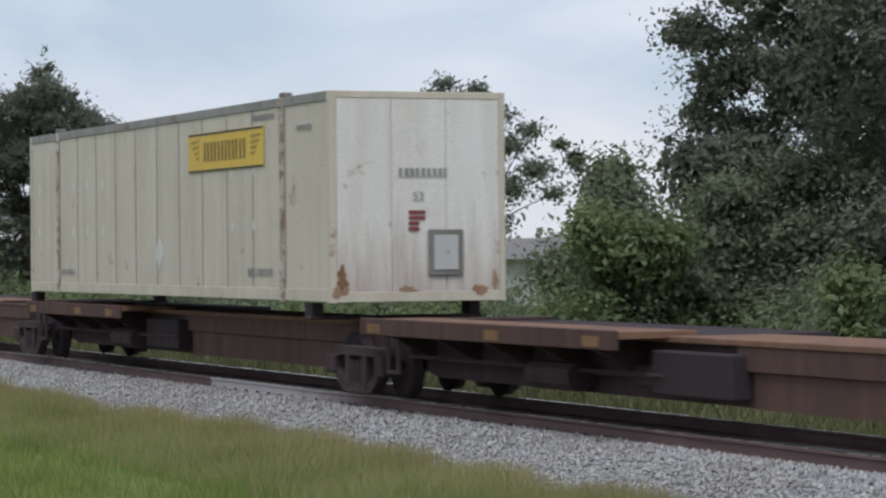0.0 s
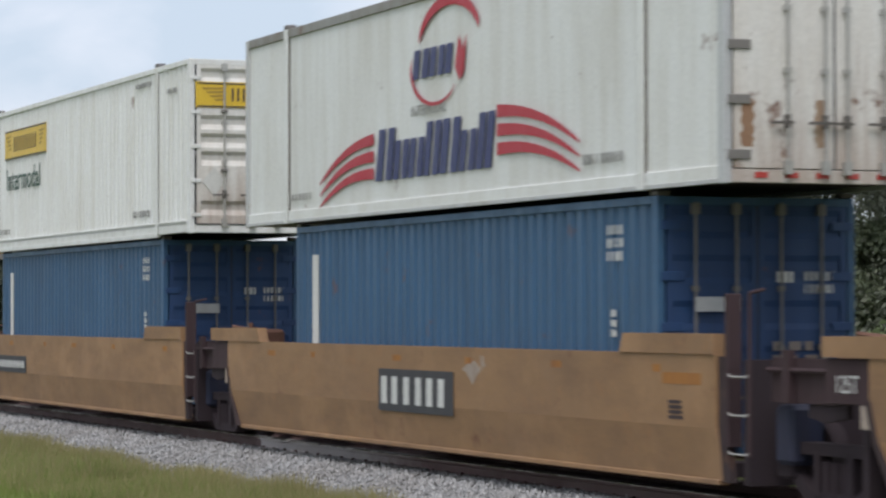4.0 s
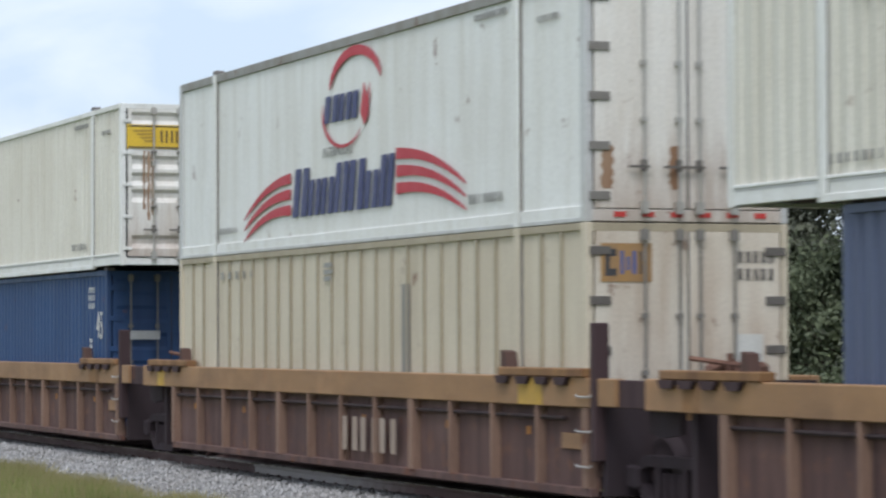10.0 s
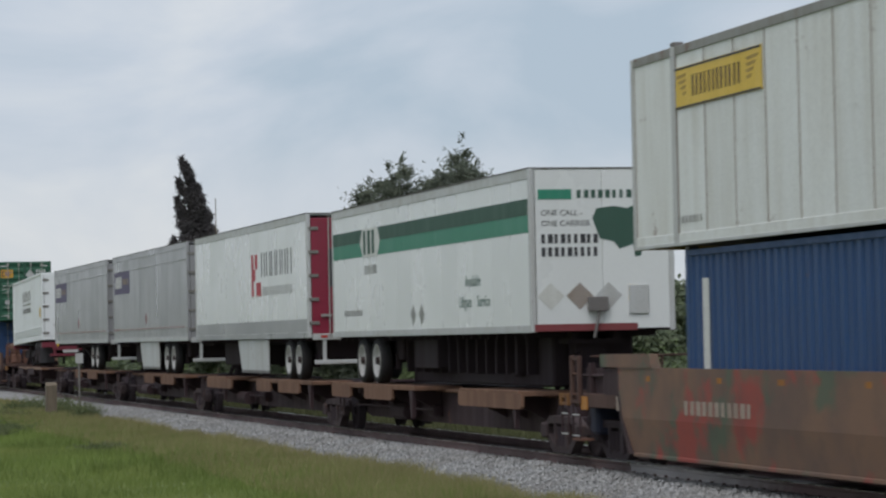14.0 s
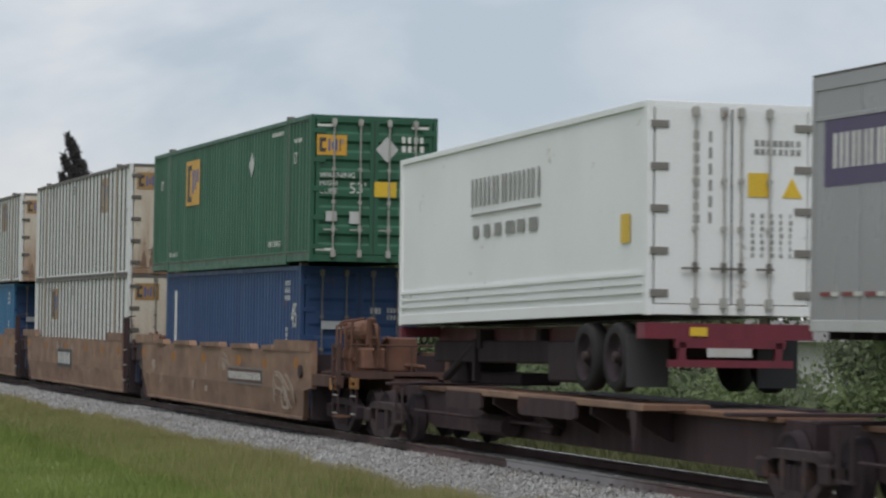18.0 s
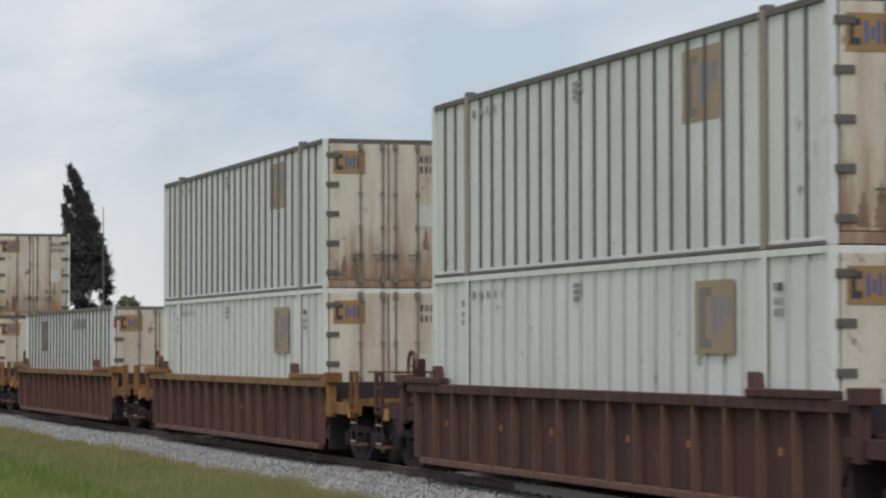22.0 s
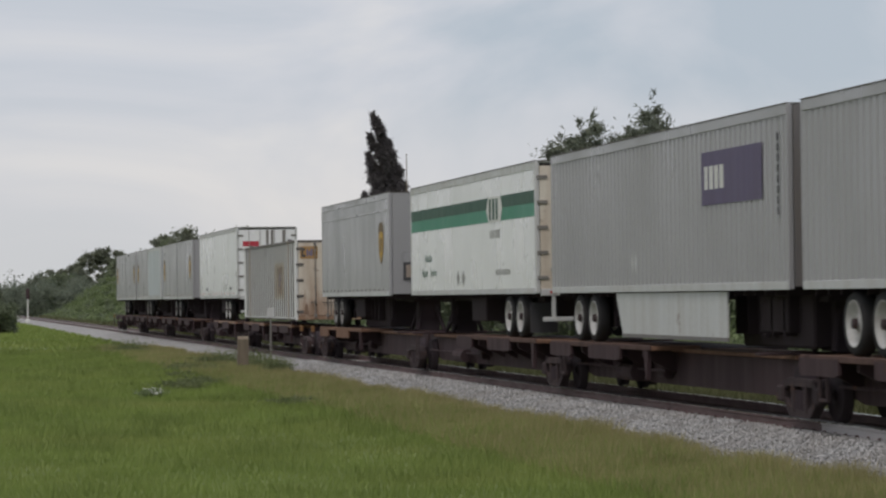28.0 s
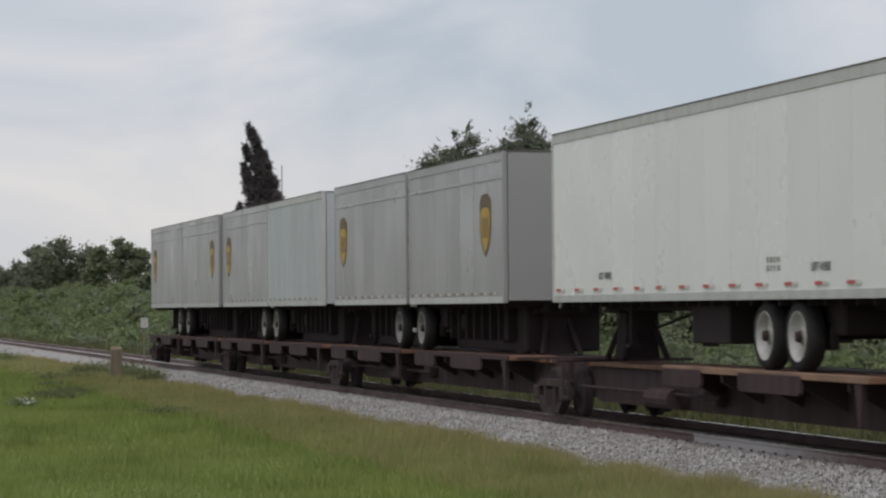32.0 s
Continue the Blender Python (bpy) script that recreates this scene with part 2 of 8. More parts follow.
OCHRE = paint("worn_ochre_wagon_paint", (0.24, 0.135, 0.06), 0.65, (0.10, 0.055, 0.042), 0.75, 0.6, pale=0.4)
TANK = paint("rusty_tank_paint", (0.165, 0.082, 0.055), 0.75, (0.06, 0.036, 0.036), 0.75, 0.5, pale=0.4)
STAIN = paint("brown_rust_stain", (0.26, 0.15, 0.09), 0.8, (0.42, 0.33, 0.24), 0.7, bump=0)
STAINDK = paint("dark_rust_stain", (0.17, 0.105, 0.075), 0.8, (0.38, 0.28, 0.2), 0.85, bump=0)
ICE = paint("cool_light_grey_container_paint", (0.42, 0.46, 0.485), 0.45, (0.32, 0.31, 0.28), 0.3, 0.1)
PALE = paint("pale_overspray", (0.36, 0.30, 0.25), 0.7, (0.22, 0.14, 0.10), 0.6, bump=0)
CREAMY = paint("yellowed_cream_paint", (0.56, 0.50, 0.39), 0.45, (0.38, 0.31, 0.22), 0.45, 0.2)
RIBTAN = paint("tan_side_post", (0.34, 0.295, 0.21), 0.5, (0.22, 0.18, 0.12), 0.4)
TAGGY = paint("faded_grey_scrawl", (0.30, 0.26, 0.23), 0.7, (0.2, 0.14, 0.1), 0.7, bump=0)
TAGGN = paint("faded_green_scrawl", (0.095, 0.10, 0.062), 0.7, (0.15, 0.10, 0.07), 0.8, bump=0)
TAGOR = paint("faded_orange_scrawl", (0.38, 0.165, 0.04), 0.7, (0.2, 0.10, 0.06), 0.7, bump=0)
OXIDE = paint("dark_oxide_wagon_paint", (0.056, 0.034, 0.037), 0.7, (0.034, 0.024, 0.027), 0.55, 0.25)
WELLRED = paint("dark_red_brown_well_paint", (0.088, 0.042, 0.039), 0.68, (0.035, 0.022, 0.025), 0.8, 0.6, streak=(3.2, 3.2, 0.3))
GOLD = paint("mustard_wagon_paint", (0.225, 0.112, 0.036), 0.66, (0.10, 0.05, 0.035), 0.8, 0.6, pale=0.4)
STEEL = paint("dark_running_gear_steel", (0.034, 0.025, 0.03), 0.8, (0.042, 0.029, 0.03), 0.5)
GEAR = paint("brown_dusty_cast_steel", (0.052, 0.037, 0.038), 0.85, (0.024, 0.018, 0.02), 0.6, pale=0.25)
RUST = paint("rusty_deck_edge", (0.095, 0.055, 0.045), 0.75, (0.045, 0.03, 0.03), 0.6)
RUSTDK = paint("worn_deck_steel", (0.195, 0.108, 0.07), 0.75, (0.085, 0.052, 0.045), 0.6, 0.4)
SILLBR = paint("reddish_brown_sill", (0.105, 0.06, 0.049), 0.7, (0.048, 0.03, 0.03), 0.65, 0.35)
CHROME = paint("galvanised_rod", (0.42, 0.42, 0.40), 0.4, (0.25, 0.18, 0.12), 0.4, 0.2, 0.4)
RUBBER = paint("tyre_rubber", (0.022, 0.022, 0.024), 0.85, (0.07, 0.06, 0.055), 0.35)
HUBGY = paint("dull_grey_wheel_disc", (0.2, 0.195, 0.19), 0.5, (0.08, 0.07, 0.065), 0.6, 0.3, streak=(3, 3, 3))
HUB = paint("white_wheel_disc", (0.44, 0.44, 0.43), 0.45, (0.22, 0.18, 0.15), 0.6, 0.4, streak=(3, 3, 3))
INK = paint("dark_lettering", (0.035, 0.035, 0.04), 0.6, (0.1, 0.1, 0.1), 0.2, bump=0)
INKGR = paint("dark_green_lettering", (0.03, 0.085, 0.06), 0.6, (0.1, 0.14, 0.12), 0.2, bump=0)
INKGY = paint("grey_lettering", (0.22, 0.22, 0.21), 0.6, (0.38, 0.38, 0.35), 0.5, bump=0)
INKW = paint("white_lettering", (0.64, 0.64, 0.61), 0.6, (0.4, 0.4, 0.38), 0.4, bump=0)
INKN = paint("navy_lettering", (0.03, 0.04, 0.13), 0.5, (0.08, 0.08, 0.16), 0.2, bump=0)
INKR = paint("crimson_lettering", (0.42, 0.025, 0.045), 0.5, (0.3, 0.06, 0.06), 0.2, bump=0)
LOGOY = paint("amber_logo_panel", (0.35, 0.2, 0.068), 0.5, (0.22, 0.15, 0.10), 0.6, bump=0)
LOGOF = paint("faded_brown_logo_panel", (0.36, 0.255, 0.165), 0.55, (0.27, 0.21, 0.15), 0.6, bump=0)
LOGOG = paint("faded_grey_blue_logo_mark", (0.19, 0.19, 0.25), 0.55, (0.28, 0.26, 0.25), 0.5, bump=0)
LOGOK = paint("faded_dark_logo_mark", (0.17, 0.145, 0.125), 0.55, (0.26, 0.22, 0.18), 0.5, bump=0)
LOGOB = paint("blue_logo_mark", (0.05, 0.09, 0.28), 0.5, (0.16, 0.16, 0.2), 0.4, bump=0)
STRIPE = paint("green_trailer_stripe", (0.01, 0.20, 0.115), 0.45, (0.15, 0.3, 0.25), 0.4, bump=0)
PURPLE = paint("faded_purple_panel", (0.075, 0.055, 0.13), 0.5, (0.12, 0.10, 0.14), 0.5, bump=0)
SHIELD = paint("brown_shield", (0.11, 0.065, 0.02), 0.5, bump=0)
WOOD = paint("weathered_grey_wood", (0.19, 0.155, 0.115), 0.8, (0.09, 0.07, 0.055), 0.6, streak=(9, 9, 0.6))
REDREF = paint("red_reflector", (0.5, 0.02, 0.02), 0.3, bump=0)


def mural(name):
    """Old tan paint under soft clouds of grey, green and red spray paint."""
    m, n, l, b = node_material(name)
    co = n.new("ShaderNodeTexCoord")
    a, r, g, d = (noise_node(n, l, co.outputs["Object"], sc, 5, 0.6) for sc in (0.5, 0.62, 0.8, 1.7))
    c = mix_node(n, l, ramp_node(n, l, a.outputs["Fac"], 0.42, 0.6, 0.7), (0.175, 0.095, 0.058), (0.10, 0.062, 0.05))
    c = mix_node(n, l, ramp_node(n, l, g.outputs["Fac"], 0.53, 0.6, 0.8), c, (0.06, 0.095, 0.06))
    c = mix_node(n, l, ramp_node(n, l, r.outputs["Fac"], 0.54, 0.6, 0.9), c, (0.27, 0.04, 0.028))
    c = mix_node(n, l, ramp_node(n, l, d.outputs["Fac"], 0.5, 0.75, 0.5), c, (0.06, 0.045, 0.04))
    l.new(c, b.inputs["Base Color"])
    b.inputs["Roughness"].default_value = 0.65
    return m


MURAL = mural("sprayed_wagon_side")


# ---- geometry ----
class Geo:
    """Vertices and faces of one mesh."""

    def __init__(self):
        self.v, self.f = [], []

    def box(self, x0, x1, y0, y1, z0, z1, bev=0.0):
        o, b = len(self.v), bev
        if b <= 0:
            self.v += [(x0, y0, z0), (x1, y0, z0), (x1, y1, z0), (x0, y1, z0), (x0, y0, z1), (x1, y0, z1), (x1, y1, z1), (x0, y1, z1)]
            self.f += [tuple(o + i for i in q) for q in ((3, 2, 1, 0), (4, 5, 6, 7), (0, 1, 5, 4), (1, 2, 6, 5), (2, 3, 7, 6), (3, 0, 4, 7))]
            return self
        idx, c = {}, ((x0, x1), (y0, y1), (z0, z1))
        for i in range(8):
            s = (i & 1, i >> 1 & 1, i >> 2 & 1)
            for a in range(3):
                p = [c[k][s[k]] + (0 if k == a else (b if s[k] == 0 else -b)) for k in range(3)]
                idx[s, a] = len(self.v)
                self.v.append(tuple(p))
        for a in range(3):
            for e in (0, 1):
                p, q = (a + 1) % 3, (a + 2) % 3
                quad = []
                for i, j in ((0, 0), (1, 0), (1, 1), (0, 1)):
                    s = [0, 0, 0]
                    s[a], s[p], s[q] = e, i, j
                    quad.append(idx[tuple(s), a])
                self.f.append(tuple(quad if e else quad[::-1]))
                for w in (0, 1):
                    s0, s1 = [0, 0, 0], [0, 0, 0]
                    s0[p] = s1[p] = e
                    s0[q] = s1[q] = w
                    s1[a] = 1
                    self.f.append((idx[tuple(s0), p], idx[tuple(s1), p], idx[tuple(s1), q], idx[tuple(s0), q]))
        for i in range(8):
            s = (i & 1, i >> 1 & 1, i >> 2 & 1)
            self.f.append((idx[s, 0], idx[s, 1], idx[s, 2]))
        return self

    def prism(self, pts, a, b, axis="y"):
        """A polygon pulled from a to b. pts are (x, z) for axis y, (y, z) for x, (x, y) for z."""
        o, n = len(self.v), len(pts)
        put = {"y": lambda p, k: (p[0], k, p[1]), "x": lambda p, k: (k, p[0], p[1]), "z": lambda p, k: (p[0], p[1], k)}[axis]
        self.v += [put(p, a) for p in pts] + [put(p, b) for p in pts]
        self.f += [tuple(range(o, o + n)), tuple(range(o + 2 * n - 1, o + n - 1, -1))]
        self.f += [(o + i, o + (i + 1) % n, o + n + (i + 1) % n, o + n + i) for i in range(n)]
        return self

    def tube(self, p, q, r, r2=None, n=8):
        """A tapered rod from p to q."""
        o, p, q = len(self.v), Vector(p), Vector(q)
        m = (q - p).to_track_quat("Z", "Y").to_matrix()
        for e, rr in ((p, r), (q, r if r2 is None else r2)):
            self.v += [tuple(e + m @ Vector((rr * math.cos(6.2832 * i / n), rr * math.sin(6.2832 * i / n), 0))) for i in range(n)]
        self.f += [(o + i, o + (i + 1) % n, o + n + (i + 1) % n, o + n + i) for i in range(n)]
        self.f += [tuple(range(o + n - 1, o - 1, -1)), tuple(range(o + n, o + 2 * n))]
        return self

    def lathe(self, c, rows, n=20, caps=True):
        """Rings (radius, y) turned about an axis along y through c."""
        o = len(self.v)
        for r, y in rows:
            self.v += [(c[0] + r * math.cos(6.2832 * i / n), c[1] + y, c[2] + r * math.sin(6.2832 * i / n)) for i in range(n)]
        for k in range(len(rows) - 1):
            a = o + k * n
            self.f += [(a + i, a + (i + 1) % n, a + n + (i + 1) % n, a + n + i) for i in range(n)]
        if caps:
            self.f += [tuple(range(o, o + n)), tuple(range(o + (len(rows) - 1) * n, o + len(rows) * n))]
        return self

    def waves(self, a0, a1, b0, b1, plane, pitch, depth, way, axis, back=0.03):
        """A corrugated sheet. axis 'x': folds run up, along x at y=plane; 'y': folds run up, along y at x=plane;
        'z': folds lie flat, along z at x=plane and b is y. way: the sign in which the folds sink."""
        prof, n = [], max(1, round((a1 - a0) / pitch))
        p = (a1 - a0) / n
        for i in range(n):
            s = a0 + i * p
            prof += [(s, 0), (s + 0.36 * p, 0), (s + 0.5 * p, depth), (s + 0.86 * p, depth)]
        prof.append((a1, 0))
        o = len(self.v)
        for s, d in prof:
            y = plane + way * d
            for b in (b0, b1):
                self.v.append({"x": (s, y, b), "y": (y, s, b), "z": (y, b, s)}[axis])
        self.f += [(o + 2 * i, o + 2 * i + 2, o + 2 * i + 3, o + 2 * i + 1) for i in range(len(prof) - 1)]
        y = plane + way * (depth + back)
        o = len(self.v)
        for s in (a0, a1):
            for b in (b0, b1):
                self.v.append({"x": (s, y, b), "y": (y, s, b), "z": (y, b, s)}[axis])
        self.f.append((o, o + 2, o + 3, o + 1))
        return self

    def mesh(self, name, mat, smooth=False):
        me = bpy.data.meshes.new(name)
        me.from_pydata(self.v, [], self.f)
        me.materials.append(mat)
        if smooth:
            me.polygons.foreach_set("use_smooth", [True] * len(me.polygons))
        me.update()
        return me


def part(name, geo, mat, parent, label="", at=None):
    """Links a mesh as one part under a thing or a part."""
    me = geo if isinstance(geo, bpy.types.Mesh) else geo.mesh(name, mat)
    ob = new(name, me)
    ob.parent = parent
    if at:
        ob.location = at
    if label:
        ob["label"] = label
    return ob


def thing(name, label, category, group="", kind=""):
    ob = new(name)
    ob.empty_display_size = 0.3
    return tagged(ob, label, category, group, kind)


_texts = {}


def text_mesh(body, size, mat):
    key = (body, size, mat.name)
    if key not in _texts:
        cu = bpy.data.curves.new("lettering", "FONT")
        cu.body, cu.size, cu.extrude, cu.resolution_u = body, size, 0.002, 3
        tmp = bpy.data.objects.new("lettering", cu)
        me = bpy.data.meshes.new_from_object(tmp)
        me.name = "lettering"
        me.materials.clear()
        me.materials.append(mat)
        bpy.data.objects.remove(tmp)
        _texts[key] = me
    return _texts[key]


def write(parent, body, size, mat, x, y, z, end=False, sx=1.0, label=""):
    """Lettering on a side that faces -y, or on an end that faces +x."""
    ob = part("lettering", text_mesh(body, size, mat), mat, parent, label or "painted lettering")
    ob.location = (x, y, z)
    ob.rotation_euler = (radians(90), 0, radians(90) if end else 0)
    ob.scale = (sx, 1, 1)
    return ob


def bars(parent, mat, x0, x1, z0, z1, n, plane, end=False, seed=1, label="unreadable painted lettering", name="lettering", rows=1, fill=(0.45, 0.78), stroke=0.0):
    """Plain bars of the size and colour of writing; with stroke, each block is a pair of thin upright bars."""
    g, rnd = Geo(), random.Random(seed)
    single = rows == 1 and n <= 6
    for r in range(rows):
        h = (z1 - z0) / (rows + 0.45 * (rows - 1))
        a, step = z1 - r * 1.45 * h, (x1 - x0) / n
        for i in range(n):
            w = step * rnd.uniform(*fill)
            s = x0 + i * step
            k = min(stroke, 0.4 * w)
            cells = ((s, s + w, a - h, a),)
            if stroke:
                cells = ((s, s + k, a - h, a), (s + w - k, s + w, a - h, a))
            for c0, c1, d0, d1 in cells:
                if end:
                    g.box(plane, plane + 0.004, c0, c1, d0, d1)
                else:
                    g.box(c0, c1, plane - 0.004, plane, d0, d1)
            if single:
                last = part(name, g, mat, parent, label)
                g = Geo()
    return last if single else tagged(part(name, g, mat, parent, label), kind="stuff")


def plate(parent, mat, x0, x1, z0, z1, plane, end=False, name="sign", label="", t=0.005):
    g = Geo()
    if end:
        g.box(plane, plane + t, x0, x1, z0, z1)
    else:
        g.box(x0, x1, plane - t, plane, z0, z1)
    return part(name, g, mat, parent, label)


moving = []     # every thing that rolls with the train, with its place at the start


def roll(ob, u, y, z, tilt=0.0):
    ob.location = (u, y, z)
    moving.append((ob, u, y, z, tilt))
    return ob


# ---- track and ground ----
GROUND = -0.62
RAIL = -0.09       # top of the rails


def leaf_material(name, a, b, gloss=0.5, clear=0.35, dry=0.0):
    """Leaves and blades: varied green, part of the light passes through."""
    m, n, l, bs = node_material(name)
    geo = n.new("ShaderNodeNewGeometry")
    co = n.new("ShaderNodeTexCoord")
    big = noise_node(n, l, co.outputs["Object"], 0.35, 3)
    c = mix_node(n, l, geo.outputs["Random Per Island"], a, b)
    c = mix_node(n, l, ramp_node(n, l, big.outputs["Fac"], 0.4, 0.7, 0.45), c, tuple(0.7 * x for x in a))
    wide = noise_node(n, l, co.outputs["Object"], 0.09, 4, 0.6)
    c = mix_node(n, l, ramp_node(n, l, wide.outputs["Fac"], 0.48, 0.68, dry), c, (b[0] * 1.12, b[1] * 0.9, b[2] * 1.1))
    l.new(c, bs.inputs["Base Color"])
    bs.inputs["Roughness"].default_value = gloss
    bs.inputs["Specular IOR Level"].default_value = 0.2
    tr = n.new("ShaderNodeBsdfTranslucent")
    l.new(c, tr.inputs["Color"])
    mx = n.new("ShaderNodeMixShader")
    mx.inputs["Fac"].default_value = clear
    l.new(bs.outputs["BSDF"], mx.inputs[1])
    l.new(tr.outputs["BSDF"], mx.inputs[2])
    l.new(mx.outputs["Shader"], n["Material Output"].inputs["Surface"])
    return m


LEAFDK = leaf_material("dark_oak_leaf", (0.145, 0.16, 0.125), (0.225, 0.24, 0.17), clear=0.45)
LEAFMD = leaf_material("mid_green_leaf", (0.135, 0.165, 0.108), (0.212, 0.245, 0.146), clear=0.45)
LEAFPN = leaf_material("evergreen_needle", (0.135, 0.155, 0.122), (0.2, 0.22, 0.158), clear=0.48)
LEAFLT = leaf_material("light_green_leaf", (0.138, 0.182, 0.085), (0.21, 0.26, 0.122), clear=0.45)
LEAFCY = leaf_material("cypress_needle", (0.105, 0.096, 0.1), (0.14, 0.13, 0.128), 0.9, clear=0.25)
GRASSM = leaf_material("grass_blade", (0.185, 0.25, 0.062), (0.265, 0.33, 0.10), 0.7, 0.45, 0.4)
STRAW = leaf_material("dry_grass_blade", (0.295, 0.268, 0.125), (0.385, 0.35, 0.175), 0.8, 0.45)
# Greyer and lighter leaf: the haze of distance is put into the colour.
LEAFAIR = leaf_material("haze_tinted_leaf", (0.155, 0.18, 0.14), (0.225, 0.255, 0.19), clear=0.6)
WEEDM = leaf_material("weed_leaf", (0.165, 0.22, 0.06), (0.23, 0.28, 0.09), 0.7, 0.45)
DULLM = leaf_material("dull_weed_leaf", (0.10, 0.105, 0.05), (0.15, 0.15, 0.075), 0.8, 0.3)
DARKWEED = leaf_material("dark_weed_leaf", (0.135, 0.165, 0.075), (0.2, 0.225, 0.115), 0.7, 0.45)
BARK = paint("grey_brown_bark", (0.085, 0.07, 0.055), 0.9, (0.04, 0.035, 0.03), 0.6, streak=(6, 6, 1))


def ground_material():
    m, n, l, b = node_material("meadow_ground")
    co = n.new("ShaderNodeTexCoord")
    a = noise_node(n, l, co.outputs["Object"], 0.16, 5)
    f = noise_node(n, l, co.outputs["Object"], 3.5, 5, 0.65)
    c = mix_node(n, l, ramp_node(n, l, a.outputs["Fac"], 0.35, 0.7), (0.115, 0.155, 0.04), (0.155, 0.19, 0.058))
    c = mix_node(n, l, ramp_node(n, l, f.outputs["Fac"], 0.4, 0.75, 0.4), c, (0.08, 0.105, 0.03))
    l.new(c, b.inputs["Base Color"])
    b.inputs["Roughness"].default_value = 0.95
    bp = n.new("ShaderNodeBump")
    bp.inputs["Strength"].default_value, bp.inputs["Distance"].default_value = 0.8, 0.06
    l.new(f.outputs["Fac"], bp.inputs["Height"])
    l.new(bp.outputs["Normal"], b.inputs["Normal"])
    return m


def stone_material(name, a, b, scale=1.0, island=False):
    m, n, l, bs = node_material(name)
    co = n.new("ShaderNodeTexCoord")
    vo = n.new("ShaderNodeTexVoronoi")
    vo.inputs["Scale"].default_value = 17 * scale
    l.new(co.outputs["Object"], vo.inputs["Vector"])
    big = noise_node(n, l, co.outputs["Object"], 0.7, 4)
    if island:
        g = n.new("ShaderNodeNewGeometry")
        c = mix_node(n, l, g.outputs["Random Per Island"], a, b)
    else:
        c = mix_node(n, l, vo.outputs["Color"], a, b)
    c = mix_node(n, l, ramp_node(n, l, big.outputs["Fac"], 0.4, 0.7, 0.4), c, (0.20, 0.175, 0.15))
    l.new(c, bs.inputs["Base Color"])
    bs.inputs["Roughness"].default_value = 0.9
    bp = n.new("ShaderNodeBump")
    bp.inputs["Strength"].default_value, bp.inputs["Distance"].default_value = 1.0, 0.04
    l.new(vo.outputs["Distance"], bp.inputs["Height"])
    l.new(bp.outputs["Normal"], bs.inputs["Normal"])
    return m


BALLAST = stone_material("grey_ballast", (0.18, 0.178, 0.175), (0.35, 0.348, 0.34))
STONE = stone_material("ballast_stone", (0.215, 0.215, 0.215), (0.41, 0.408, 0.40), island=True)
RAILM = paint("rail_steel", (0.12, 0.07, 0.066), 0.6, (0.07, 0.042, 0.04), 0.5, streak=(1, 1, 1), spread=0)
RAILTOP = paint("polished_rail_head", (0.72, 0.71, 0.70), 0.16, (0.5, 0.45, 0.42), 0.3, metal=1.0, spread=0, bump=0)


def bump_z(x, y):
    return 0.03 * np.sin(x * 0.19 + 1.3 * np.sin(y * 0.31)) + 0.02 * np.sin(y * 0.83 + 0.7 * np.sin(x * 0.47)) + 0.012 * np.sin(x * 1.3 + y * 1.9)


def fast_mesh(name, v, tri, mat):
    """A mesh of many small triangles."""
    me = bpy.data.meshes.new(name)
    me.vertices.add(len(v))
    me.vertices.foreach_set("co", np.ascontiguousarray(v, dtype=np.float32).ravel())
    me.loops.add(3 * len(tri))
    me.loops.foreach_set("vertex_index", np.ascontiguousarray(tri, dtype=np.int32).ravel())
    me.polygons.add(len(tri))
    me.polygons.foreach_set("loop_start", np.arange(0, 3 * len(tri), 3, dtype=np.int32))
    me.update(calc_edges=True)
    me.materials.append(mat)
    return me


def ground_sheet():
    xs = sorted({*(-3000 + 150 * i for i in range(18)), *(-300 + 4 * i for i in range(81)), *(40 + 120 * i for i in range(20))})
    ys = sorted({*(-2000 + 160 * i for i in range(13)), *(-36 + 2.4 * i for i in range(50)), *(100 + 140 * i for i in range(18))})
    v = [(x, y, GROUND + (bump_z(x, y) if abs(y) < 11 and x > -300 else 0)) for x in xs for y in ys]
    w = len(ys)
    f = [(i * w + j, (i + 1) * w + j, (i + 1) * w + j + 1, i * w + j + 1) for i in range(len(xs) - 1) for j in range(w - 1)]
    me = bpy.data.meshes.new("ground")
    me.from_pydata(v, [], f)
    me.materials.append(ground_material())
    tagged(new("ground", me), "green meadow beside the railway line", "ground", kind="structure")


ground_sheet()

bed = Geo().prism([(MID - 3.0, GROUND - 0.2), (MID - 2.85, GROUND), (MID - 1.75, RAIL - 0.21), (MID - 1.2, RAIL - 0.155), (MID - 0.85, RAIL - 0.17), (MID + 0.85, RAIL - 0.17), (MID + 1.75, RAIL - 0.2), (MID + 2.9, GROUND + 0.03), (MID + 3.1, GROUND - 0.2)], -1500, 500, "x")
tagged(new("ballast_bed", bed.mesh("ballast_bed", BALLAST)), "bed of light grey crushed stone under the track", "ballast", kind="structure")


